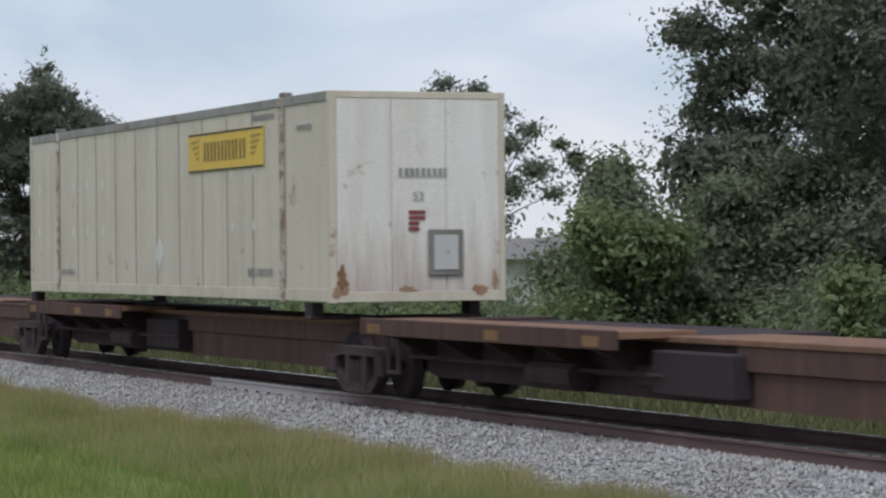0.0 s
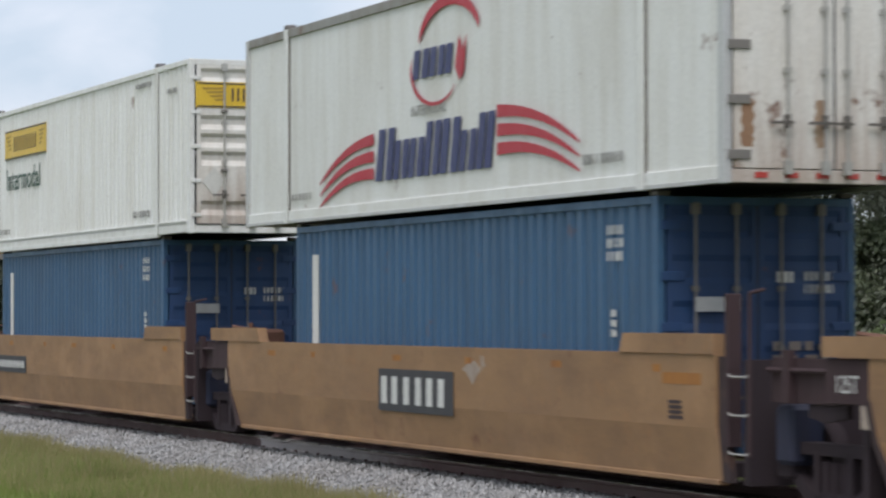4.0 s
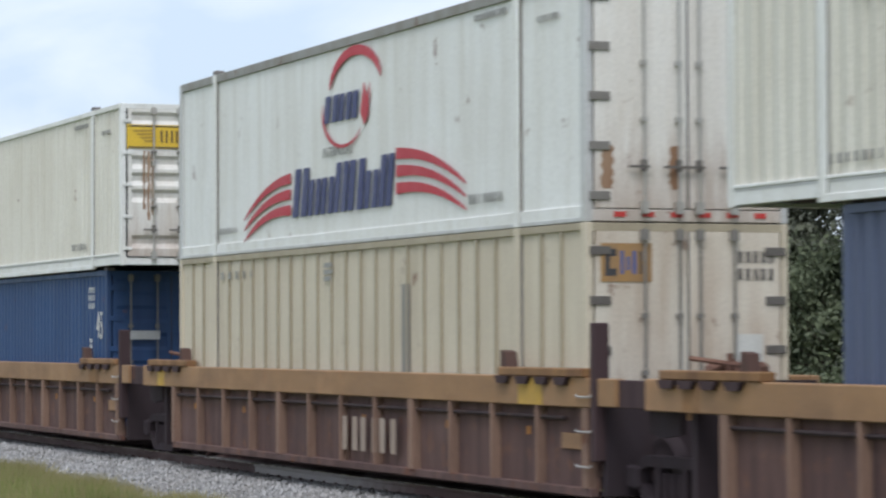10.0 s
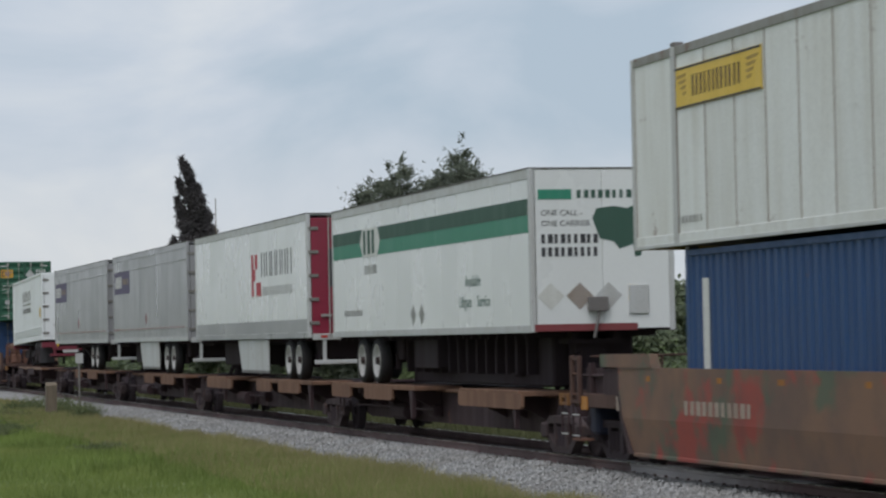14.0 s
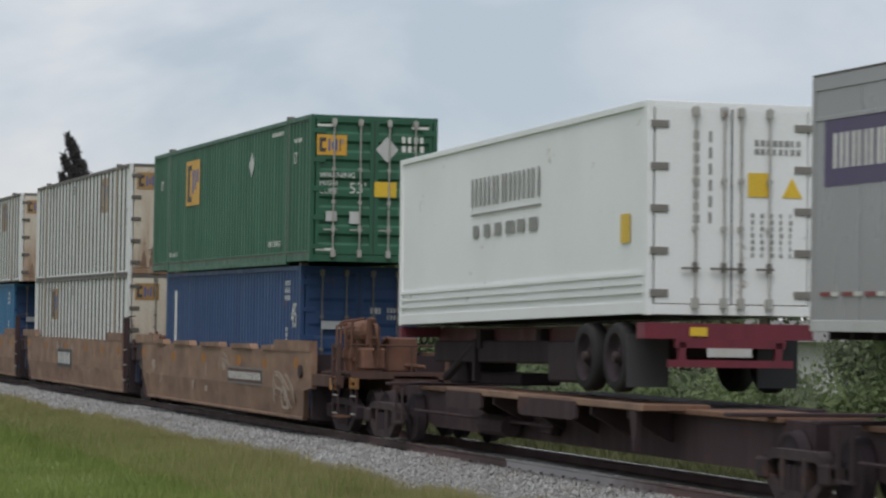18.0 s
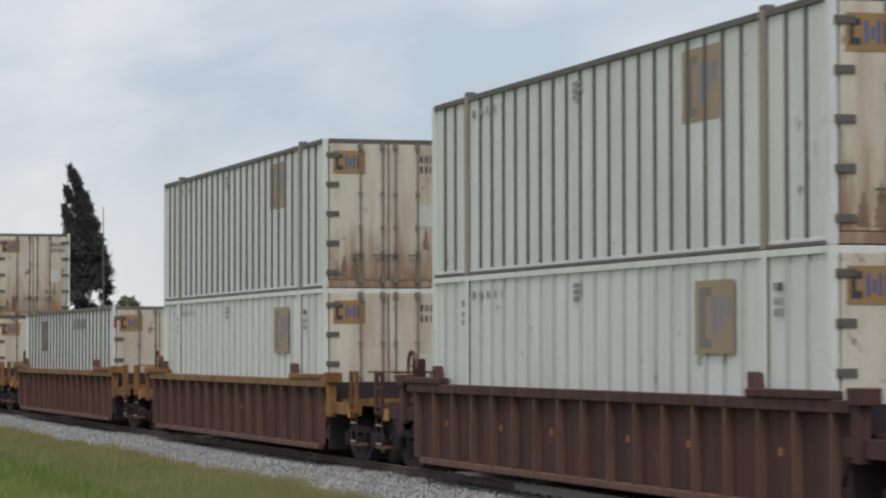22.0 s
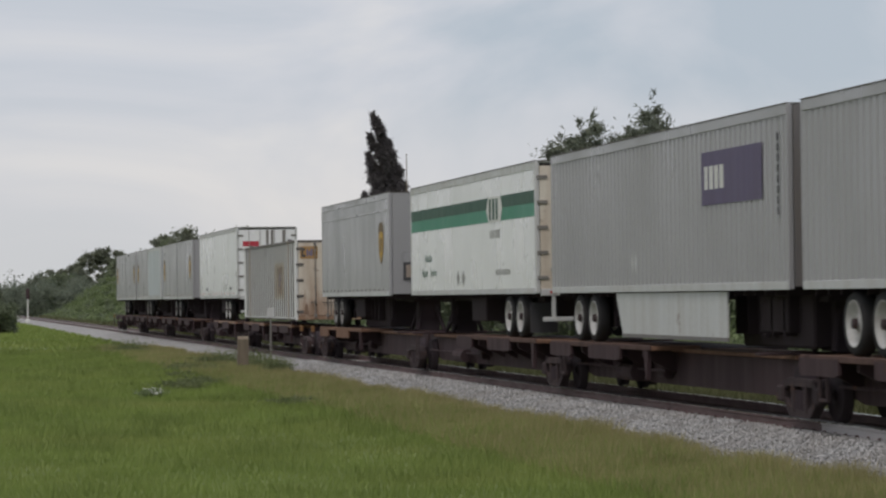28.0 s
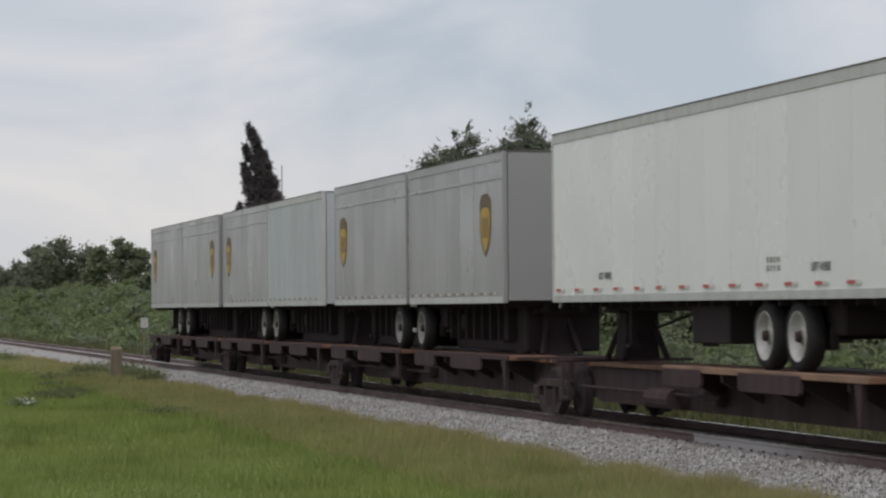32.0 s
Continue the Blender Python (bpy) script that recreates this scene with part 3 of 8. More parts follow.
def loose_stones():
    """Crushed stones on the shoulder that faces the camera."""
    rng = np.random.default_rng(5)
    n = 38000
    x = -18 - 82 * rng.random(n) ** 1.6
    y = MID - 2.95 + 2.1 * rng.random(n)
    z = np.interp(y, (MID - 2.95, MID - 2.85, MID - 1.75, MID - 1.2, MID - 0.8), (GROUND, GROUND, RAIL - 0.21, RAIL - 0.155, RAIL - 0.175))
    s = rng.uniform(0.018, 0.042, n)
    base = np.array([(1, 0, 0), (-1, 0, 0), (0, 1, 0), (0, -1, 0), (0, 0, 1), (0, 0, -1)], float)
    v = base[None] * rng.uniform(0.6, 1.25, (n, 6, 1)) + rng.normal(0, 0.18, (n, 6, 3))
    v = v * s[:, None, None] + np.stack([x, y, z + 0.3 * s], -1)[:, None]
    tri = np.array([(0, 2, 4), (2, 1, 4), (1, 3, 4), (3, 0, 4), (2, 0, 5), (1, 2, 5), (3, 1, 5), (0, 3, 5)])
    me = fast_mesh("ballast_stones", v.reshape(-1, 3), (tri[None] + 6 * np.arange(n)[:, None, None]).reshape(-1, 3), STONE)
    tagged(new("ballast_stones", me), "loose light grey crushed stones on the track shoulder", "ballast", kind="stuff")


loose_stones()

track = thing("railway_track", "straight single railway track on wooden ties", "railway track", kind="structure")
for off in (-0.752, 0.752):
    yc = MID + off
    prof = [(-0.07, -0.18), (0.07, -0.18), (0.07, -0.165), (0.012, -0.14), (0.012, -0.05), (0.036, -0.035), (0.036, -0.004), (-0.036, -0.004), (-0.036, -0.035), (-0.012, -0.05), (-0.012, -0.14), (-0.07, -0.165)]
    r = part("rail", Geo().prism([(yc + a, RAIL + b) for a, b in prof], -1500, 500, "x"), RAILM, track, "brown steel rail")
    part("running_surface", Geo().box(-1500, 500, yc - 0.03, yc + 0.03, RAIL - 0.004, RAIL), RAILTOP, r, "polished top of the rail")



def dusted_material():
    """Pale dried lubricant on a rail, with a sharp start and a worn-off end."""
    m, n, l, b = node_material("pale_dried_lubricant")
    co, sep = n.new("ShaderNodeTexCoord"), n.new("ShaderNodeSeparateXYZ")
    l.new(co.outputs["Object"], sep.inputs["Vector"])
    rag = noise_node(n, l, co.outputs["Object"], 2.2, 5, 0.6)
    add = n.new("ShaderNodeMath")
    add.operation = "MULTIPLY_ADD"
    add.inputs[1].default_value = 4.0
    l.new(rag.outputs["Fac"], add.inputs[0])
    l.new(sep.outputs["X"], add.inputs[2])
    l.new(mix_node(n, l, ramp_node(n, l, add.outputs[0], -37.5, -34.0), (0.40, 0.375, 0.37), (0.12, 0.07, 0.066)), b.inputs["Base Color"])
    b.inputs["Roughness"].default_value = 0.7
    return m


yc = MID - 0.752
coat = [(-0.074, -0.176), (-0.074, -0.163), (-0.016, -0.138), (-0.016, -0.05), (-0.04, -0.034), (-0.04, -0.006), (-0.036, -0.006), (-0.036, -0.035), (-0.012, -0.05), (-0.012, -0.14), (-0.07, -0.165), (-0.07, -0.176)]
part("rail_coating", Geo().prism([(yc + a, RAIL + b) for a, b in coat], -43.2, -34.0, "x"), dusted_material(), track, "stretch of rail pale with dried lubricant")

# ---- containers ----
L53, W53 = 16.154, 2.59
_posts = {}


def shared(key, make):
    if key not in _posts:
        _posts[key] = make()
    return _posts[key]


def door_end(ob, L, W, H, col, style, rods=CHROME, hinge=RIBGREY):
    """Two door leaves with locking bars, handles and hinges, on the end that faces +x."""
    for k, (a, b) in enumerate(((0.112, W / 2 - 0.014), (W / 2 + 0.014, W - 0.112))):
        g = Geo()
        if style == "ribbed":
            g.waves(0.2, H - 0.14, a, b, L + 0.002, 0.36 if rods is not RIBGREY else 0.52, 0.045 if rods is not RIBGREY else 0.022, -1, "z")
            g.box(L - 0.06, L + 0.006, a, a + 0.07, 0.16, H - 0.1)
            g.box(L - 0.06, L + 0.006, b - 0.07, b, 0.16, H - 0.1)
            g.box(L - 0.06, L + 0.006, a + 0.07, b - 0.07, 0.16, 0.2)
            g.box(L - 0.06, L + 0.006, a + 0.07, b - 0.07, H - 0.14, H - 0.1)
        elif style == "swaged":
            face = [(L - 0.07, 0.16), (L + 0.004, 0.16)]
            for z in (0.54, 1.36, 1.66, 1.96, 2.74):
                face += [(L + 0.004, z - 0.24), (L - 0.045, z - 0.15), (L - 0.045, z - 0.06), (L + 0.004, z)]
            face += [(L + 0.004, H - 0.1), (L - 0.07, H - 0.1)]
            g.prism(face, a + 0.08, b - 0.08)
            for c, d in ((a, a + 0.08), (b - 0.08, b)):
                g.box(L - 0.07, L + 0.008, c, d, 0.16, H - 0.1)
        else:
            g.box(L - 0.05, L + 0.004, a, b, 0.16, H - 0.1, 0.004)
        door = part("door", g, col, ob)
        for q in {"flat": (0.52, 0.9), "swaged": (0.41, 0.82)}.get(style, (0.3, 0.76)):
            y = a + (b - a) * q if k == 0 else b - (b - a) * q
            rod = part("locking_bar", Geo().tube((L + 0.045, y, 0.1), (L + 0.045, y, H - 0.06), 0.017, n=6).box(L, L + 0.07, y - 0.045, y + 0.045, 0.1, 0.24).box(L, L + 0.07, y - 0.045, y + 0.045, H - 0.2, H - 0.08).box(L, L + 0.06, y - 0.035, y + 0.035, 1.15, 1.21).box(L, L + 0.06, y - 0.035, y + 0.035, 1.8, 1.86), rods, door, "galvanised locking bar")
            part("handle", Geo().box(L + 0.05, L + 0.07, y - 0.2, y + 0.06, 0.62, 0.65).box(L, L + 0.06, y - 0.03, y + 0.03, 0.58, 0.72), RIBDK if style != "ribbed" else rods, door, "door handle")
            for z in (1.05, 2.03) if style == "swaged" else ():
                part("bar_bracket", shared(("bar_bracket",), lambda: Geo().box(0, 0.075, -0.05, 0.05, -0.025, 0.025, 0.008).mesh("bar_bracket", RIBGREY)), RIBGREY, door, at=(L, y, z))
        for i in range(5):
            z = 0.3 + i * (H - 0.62) / 4
            y = a if k == 0 else b
            part("hinge", shared((hinge.name, "hinge", style), lambda: Geo().box(0, 0.022, -0.13 if style != "swaged" else -0.08, 0.13 if style != "swaged" else 0.08, -0.05 if style != "swaged" else -0.03, 0.05 if style != "swaged" else 0.03, 0.005).mesh("hinge", hinge)), hinge, door, at=(L + 0.002, y + ((0.06 if k == 0 else -0.06) if style != "swaged" else 0), z))
    part("door_gasket", Geo().box(L - 0.04, L + (0.012 if style == "swaged" else -0.004), W / 2 - 0.018, W / 2 + 0.018, 0.16, H - 0.1), INK, ob, "black rubber door seal")
    if style == "swaged":
        for y in (0.1, W - 0.118):
            part("edge_seal", Geo().box(L - 0.03, L + 0.011, y, y + 0.018, 0.15, H - 0.1), INK, ob, "black rubber door edge seal")
        part("foot_seal", Geo().box(L - 0.03, L + 0.008, 0.11, W - 0.11, 0.14, 0.162), INK, ob, "black rubber seal at the foot of the doors")


def container(name, label, category, L, H, W, col, side="waves", end="doors", door=None, door_style="ribbed", rail=None, post40=True, ribmat=RIBGREY, pitch=0.27, depth=0.035, group="containers", corner=None, lift=None, hinge=RIBGREY, cap=None, rod=CHROME, base=None):
    """A box with frame, walls, roof and doors. Origin: the lower near corner of its rear end; x forward, y away."""
    ob = thing(name, label, category, group)
    rail, door = rail or col, door or col
    for y0, y1 in ((0, 0.09), (W - 0.09, W)):
        part("bottom_rail", Geo().box(0.15, L - 0.15, y0 if side != "ribs" or y0 else 0.022, y1, 0.02, 0.19 if side != "ribs" else 0.1, 0.006), base or rail, ob)
        if base:
            part("rail_foot", Geo().box(0.15, L - 0.15, y0 - 0.008, y0 + 0.04, 0.005, 0.055, 0.005), rail, ob, "narrow darker foot of the rail")
        part("top_rail", Geo().box(0.15, L - 0.15, y0 - (0.006 if y0 == 0 else 0), y1, H - (0.13 if cap else 0.09), H, 0.006), cap or rail, ob)
        for x0, x1 in ((0, 0.15), (L - 0.15, L)):
            post = Geo().box(x0, x1, y0 - 0.002 if y0 == 0 else y0, y1, 0, H, 0.008)
            part("corner_post", post, corner or rail, ob)
    if side == "waves" and post40 and L > 15:
        part("rail_lip", Geo().box(1.9, L - 1.9, -0.014, 0.05, -0.03, 0.05, 0.006).box(0.15, L - 0.15, -0.014, 0.05, 0.19, 0.225, 0.006), rail, ob, "raised lips of the bottom rail")
        # Drawn as a strip: the groove's shade is put into its colour.
        part("rail_groove", Geo().box(0.16, L - 0.16, -0.003, 0.02, 0.155, 0.188), RIBDK if col in (RED, GREEN) else GREYLT, ob, "strip coloured as the shade of the rail groove")
    for x0, x1 in ((0.01, 0.1), (L - 0.1, L - 0.002)):
        part("end_sill", Geo().box(x0, x1, 0.09, W - 0.09, 0.01, 0.15, 0.006), door if base else rail, ob)
        part("end_header", Geo().box(x0, x1, 0.09, W - 0.09, H - 0.1, H - 0.004, 0.006), rail, ob)
    part("floor", Geo().box(0.1, L - 0.1, 0.09, W - 0.09, 0.06, 0.14), STEEL, ob, "dark underside with cross beams")
    part("roof", Geo().box(0.1, L - 0.1, 0.09, W - 0.09, H - 0.05, H - 0.012), rail, ob)
    part("rear_wall", Geo().box(0.03, 0.09, 0.09, W - 0.09, 0.15, H - 0.1), col, ob)
    posts = (1.98, L - 1.98) if post40 and L > 15 else ()
    if posts:
        for x in posts:
            part("lifting_post", Geo().box(x - 0.085, x + 0.085, -0.016, 0.08, 0.0, H, 0.012), lift or rail, ob)
            # Dark strips fill these gaps, so the shade there is painted.
            for d in (-0.098, 0.098):
                part("post_groove", Geo().box(x + d - 0.013, x + d + 0.013, 0.0, 0.03, 0.02, H - 0.02), RIBGREY, ob, "dark strip as the shade in the groove")
            part("lifting_casting", Geo().box(x - 0.09, x + 0.09, -0.008, 0.14, H, H + 0.07, 0.012), GREYDK, ob, "dark top casting")
    cuts = [0.15] + [c for x in posts for c in (x - 0.105, x + 0.105)] + [L - 0.15]
    for a, b in zip(cuts[::2], cuts[1::2]):
        if side == "waves":
            part("side_wall", Geo().waves(a, b, 0.19, H - 0.09, 0.012, pitch, depth, 1, "x"), col, ob)
        else:
            part("side_wall", Geo().box(a, b, 0.03, 0.08, 0.1, H - 0.09), col, ob)
            if side == "panels":
                n = max(1, round((b - a) / 1.2))
                w = (b - a) / n
                me = shared((col.name, round(w, 3), H), lambda: Geo().box(0.006, w - 0.006, 0.014, 0.03, 0.19, H - 0.09, 0.003).mesh("panel", col))
                for i in range(n):
                    part("panel", me, col, ob, at=(a + i * w, 0, 0))
                    part("seam", shared(("seam", H), lambda: Geo().box(-0.012, 0.012, 0.006, 0.02, 0.19, H - 0.09).mesh("seam", TAGGY)), TAGGY, ob, "vertical panel seam", at=(a + i * w, 0, 0))
            if side == "ribs":
                n = max(2, round((b - a) / 0.61))
                for i in range(n + 1):
                    if 0 < i < n or len(cuts) == 2:
                        part("side_post", shared((ribmat.name, "rib", H), lambda: Geo().box(-0.032, 0.032, -0.002, 0.03, 0.1, H - 0.09, 0.005).mesh("side_post", ribmat)), ribmat, ob, at=(a + (b - a) * i / n, 0, 0))
    part("far_side_wall", Geo().waves(0.15, L - 0.15, 0.19, H - 0.09, W - 0.012, pitch * 2, 0.03, -1, "x"), col, ob)
    if end == "doors":
        door_end(ob, L, W, H, door, door_style, rods=rod, hinge=hinge)
    elif end == "waves":
        part("front_wall", Geo().waves(0.09, W - 0.09, 0.15, H - 0.1, L - 0.006, 0.3, 0.045, -1, "y"), door, ob)
    elif end == "hribs":
        part("front_wall", Geo().waves(0.75, H - 0.7, 0.09, W - 0.09, L - 0.006, 0.2, 0.034, -1, "z"), door, ob)
        part("lower_front_panel", Geo().box(L - 0.05, L - 0.01, 0.09, W - 0.09, 0.15, 0.75), door, ob)
        part("upper_front_panel", Geo().box(L - 0.05, L - 0.01, 0.09, W - 0.09, H - 0.7, H - 0.1), door, ob)
    else:
        w = (W - 0.18) / 3
        for i in range(3):
            part("front_panel", Geo().box(L - 0.05, L - 0.01, 0.09 + i * w + 0.004, 0.09 + (i + 1) * w - 0.004, 0.15, H - 0.1, 0.003), door, ob)
    return ob


def sign_side(ob, x, H, word=True, w=3.6):
    plate(ob, YELLOW, x, x + w, H - 0.78, H - 0.18, 0.006, name="sign", label="yellow sign with dark edge bars")
    for z in (H - 0.775, H - 0.215):
        plate(ob, INK, x + 0.04, x + w - 0.04, z, z + 0.028, 0.0, name="sign_border", label="dark border line")
    bars(ob, INKBR, x + 0.8, x + w - 0.75, H - 0.63, H - 0.33, 6, 0.0, seed=4, label="dark bars of lettering on the yellow sign", fill=(0.66, 0.84), stroke=0.075)
    for s, e in ((x + 0.12, x + 0.55), (x + w - 0.6, x + w - 0.12)):
        for i in range(4):
            q = 0.09 * i * (1 if s < x + 1 else -1)
            part("sign_mark", Geo().prism([(s + max(q, 0), H - 0.3 - 0.085 * i), (e + min(q, 0), H - 0.28 - 0.085 * i), (e + min(q, 0) - 0.04, H - 0.325 - 0.085 * i), (s + max(q, 0) + 0.05, H - 0.345 - 0.085 * i)], -0.004, 0.0), SCROLL, ob, "brownish feather stroke")
    if word:
        write(ob, "Intermodal", 0.66, INKGR, x + 0.15, -0.004, H - 1.42, sx=1.02, label="dark green word Intermodal")


def sign_end(ob, L, W, H, top=0.38, h=0.43):
    x = L + 0.022
    plate(ob, YELLOW, 0.1, W - 0.1, H - top - h, H - top, L + 0.012, True, label="yellow sign across the doors")
    for z in (H - top - h + 0.012, H - top - 0.04):
        plate(ob, INK, 0.13, W - 0.13, z, z + 0.022, x - 0.004, True, name="sign_border", label="dark border line")
    bars(ob, INKBR, 0.72, W - 0.72, H - top - h + 0.11, H - top - 0.1, 6, x - 0.003, True, 4, "dark bars of lettering on the yellow sign", fill=(0.66, 0.84), stroke=0.04)
    for s, e in ((0.2, 0.62), (W - 0.62, W - 0.2)):
        for i in range(4):
            q = 0.07 * i * (1 if s < 1 else -1)
            z = H - top - 0.1 - 0.062 * i
            part("sign_mark", Geo().prism([(s + max(q, 0), z), (e + min(q, 0), z + 0.015), (e + min(q, 0) - 0.03, z - 0.022), (s + max(q, 0) + 0.04, z - 0.035)], x - 0.003, x, "x"), SCROLL, ob, "brownish feather stroke")


def small_marks(ob, L, H, mat=INKGY, end=True, seed=2):
    """Short lines of unreadable stencilling that every box carries."""
    bars(ob, mat, 12.65 if L > 15 else L * 0.78, (13.75 if L > 15 else L * 0.86), 0.35, 0.47, 9, 0.004, seed=seed, fill=(0.2, 0.6))
    bars(ob, mat, 2.1 if L > 15 else 0.8, (3.2 if L > 15 else 1.6), 0.33, 0.43, 7, 0.004, seed=seed + 1, fill=(0.2, 0.6))
    bars(ob, mat, L - 1.35, L - 0.75, H - 0.5, H - 0.42, 8, 0.004, seed=seed + 2)
    bars(ob, mat, L - 3.3, L - 2.3, H - 0.28, H - 0.2, 9, 0.004, seed=seed + 3)
    if end:
        bars(ob, mat, 1.75, 2.4, H - 1.2, H - 0.95, 5, L + 0.008, True, seed, rows=2)


def panel_mark(ob, x0, x1, z0, z1, plane, end=False, faded=False, field=None):
    """The amber panel with dark and blue bars."""
    plate(ob, field or (LOGOF if faded else LOGOY), x0, x1, z0, z1, plane, end, "logo_panel", "faded brown panel" if faded else "amber panel")
    w, h = x1 - x0, z1 - z0
    o = plane + 0.005 if end else plane - 0.005
    if end:
        for a, b, c, d, m in ((0.08, 0.17, 0.15, 0.85, INK), (0.17, 0.3, 0.66, 0.85, INK), (0.17, 0.3, 0.15, 0.34, INK), (0.38, 0.45, 0.2, 0.8, LOGOB), (0.5, 0.57, 0.3, 0.65, LOGOB), (0.62, 0.69, 0.2, 0.8, LOGOB), (0.76, 0.8, 0.2, 0.8, INK), (0.8, 0.92, 0.55, 0.8, LOGOY if faded else LOGOF)):
            plate(ob, m, x0 + a * w, x0 + b * w, z0 + c * h, z0 + d * h, o, True, "logo_bar", "plain bar of the logo", 0.003)
    else:
        for a, b, c, d, m in ((0.12, 0.28, 0.08, 0.9, INK), (0.28, 0.42, 0.78, 0.9, INK), (0.28, 0.42, 0.08, 0.2, INK), (0.46, 0.58, 0.25, 0.78, LOGOB), (0.64, 0.74, 0.35, 0.78, LOGOB), (0.8, 0.92, 0.5, 0.78, LOGOB)):
            m = {LOGOB: LOGOG, INK: LOGOK}[m] if faded else m
            plate(ob, m, x0 + a * w, x0 + b * w, z0 + c * h, z0 + d * h, o, False, "logo_bar", "plain bar of the logo", 0.003)


def post_box(label, logo_x=11.45, faded=True, side="ribs", ribmat=RIBDK, logo_z=(1.72, 2.67), panel=PANEL, rail=None, door=DOORW, field=None):
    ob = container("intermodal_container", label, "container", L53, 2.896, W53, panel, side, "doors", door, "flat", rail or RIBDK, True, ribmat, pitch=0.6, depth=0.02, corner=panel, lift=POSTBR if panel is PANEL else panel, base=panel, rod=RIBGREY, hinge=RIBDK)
    rnd = random.Random(len(label))
    for y, z0, z1, w in ((0.4, 0.2, 0.62, 0.1), (0.74, 0.25, 1.35, 0.045), (0.62, 0.2, 0.75, 0.09), (1.18, 0.25, 0.9, 0.035), (2.05, 0.75, 1.2, 0.07), (1.86, 0.25, 0.7, 0.03)):
        zs = [z0 + (z1 - z0) * i / 11 for i in range(12)]
        ws = [w * (1 - (i / 11) ** 1.5) + 0.006 for i in range(12)]
        run = [(y - q * rnd.uniform(0.55, 1.1), z) for q, z in zip(ws, zs)] + [(y + q * rnd.uniform(0.55, 1.1), z) for q, z in zip(ws[::-1], zs[::-1])]
        part("rust_stain", Geo().prism(run, L53 + 0.004, L53 + 0.0065, "x"), STAINDK, ob, "brown rust run on the door")
    panel_mark(ob, logo_x, logo_x + 1.3, logo_z[0], logo_z[1], -0.004 if ribmat is GREYLT else 0.029, False, faded, field)
    panel_mark(ob, 0.18, 0.82, 2.22, 2.66, L53 + 0.008, True, False)
    bars(ob, INKGY, 2.3, 4.2, 2.52, 2.64, 5, 0.0, seed=6, fill=(0.15, 0.35))
    bars(ob, INKGY, 7.2, 7.7, 2.4, 2.66, 1, 0.0, seed=6, rows=3)
    bars(ob, INK, 1.93, 2.43, 2.24, 2.58, 5, L53 + 0.008, True, 3, rows=2, fill=(0.5, 0.7), stroke=0.022)
    plate(ob, WHITISH, 1.9, 2.25, 1.2, 1.62, L53 + 0.006, True, "notice", "faded white notice on the door")
    if ribmat is GREYLT:
        for x in (1.72, 14.5):
            bars(ob, INK, x, x + 0.3, 2.4, 2.5, 3, -0.004, seed=8)
            bars(ob, INKGY, x, x + 0.3, 2.1, 2.32, 3, -0.004, seed=9, rows=2)
    return ob


def ocean_box(L, label, col, door=None, end="doors", mark="", H=2.84, stripe=True, corner=None):
    ob = container("shipping_container", label, "container", L, H, 2.438, col, "waves", end, door or col, "ribbed", col, False, pitch=0.28, depth=0.036, group="ocean containers", hinge=door or col, rod=RIBGREY, corner=corner)
    for x in (0.0, L - 0.17):
        for y in (0.0, 2.438 - 0.16):
            part("corner_casting", Geo().box(x, x + 0.17, y, y + 0.16, H, H + 0.056, 0.01), RIBDK, ob, "dark corner casting")
    if stripe:
        plate(ob, INKW, 0.72 if L < 13 else 1.05, 0.98 if L < 13 else 1.32, 0.25, 2.42, 0.006, name="stripe", label="white upright stripe")
    bars(ob, INKW, L - 1.3, L - 0.85, 2.15, 2.55, 4, 0.006, seed=3, rows=3, fill=(0.3, 0.6))
    bars(ob, INKW, L - 1.2, L - 1.05, 1.3, 1.6, 2, 0.006, seed=5, rows=3)
    if end == "doors":
        plate(ob, GREYLT, 0.42, 0.98, 1.58, 1.74, L + 0.075, True, "notice", "off-white notice plate on the door")
        bars(ob, INKW, 1.45, 1.7, 1.9, 2.02, 3, L + 0.01, True, 2)
        bars(ob, INKW, 1.8, 2.2, 1.78, 2.02, 6, L + 0.01, True, 5, rows=2, fill=(0.3, 0.6))
        bars(ob, TAGGY, 1.4, 2.2, 0.7, 1.25, 4, L + 0.01, True, 8, rows=4)
    if mark:
        if end == "waves":
            write(ob, mark, 0.6, INKW, L + 0.004, 0.9, 1.82, True, label="white number 45")
        write(ob, mark, 0.72, INKW, L - 0.72, -0.002, 1.6, sx=0.62, label="white number 45")
    return ob


WELL, TOPZ, FLAT, DECK = 0.3, 3.2, 1.17, 1.0
SLIM = SIDE + 0.075


def load(ob, u, z, slim=False):
    return roll(ob, u, SLIM if slim else SIDE, z)


def again(ob, u, z, slim=False, label=""):
    c = copy_thing(ob, pose(0, 0, 0))
    if label:
        c["label"] = label
    return load(c, u, z, slim)


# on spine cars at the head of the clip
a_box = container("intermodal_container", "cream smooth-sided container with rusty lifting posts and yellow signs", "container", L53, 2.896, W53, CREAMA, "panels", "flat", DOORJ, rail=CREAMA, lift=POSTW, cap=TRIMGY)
sign_side(a_box, 9.8, 2.72, False)
sign_end(a_box, L53 - 0.07, W53, 2.896, 0.36, 0.42)
part("hatch", Geo().box(L53 - 0.008, L53 + 0.03, 1.42, 1.94, 0.36, 1.0, 0.01), RIBGREY, a_box, "grey framed hatch")
part("hatch_cover", Geo().box(L53 + 0.03, L53 + 0.042, 1.5, 1.86, 0.44, 0.92, 0.006), GREYLT, a_box, "pale hatch cover")
bars(a_box, INKGY, 1.0, 1.75, 1.72, 1.84, 9, L53 + 0.002, True, 1)
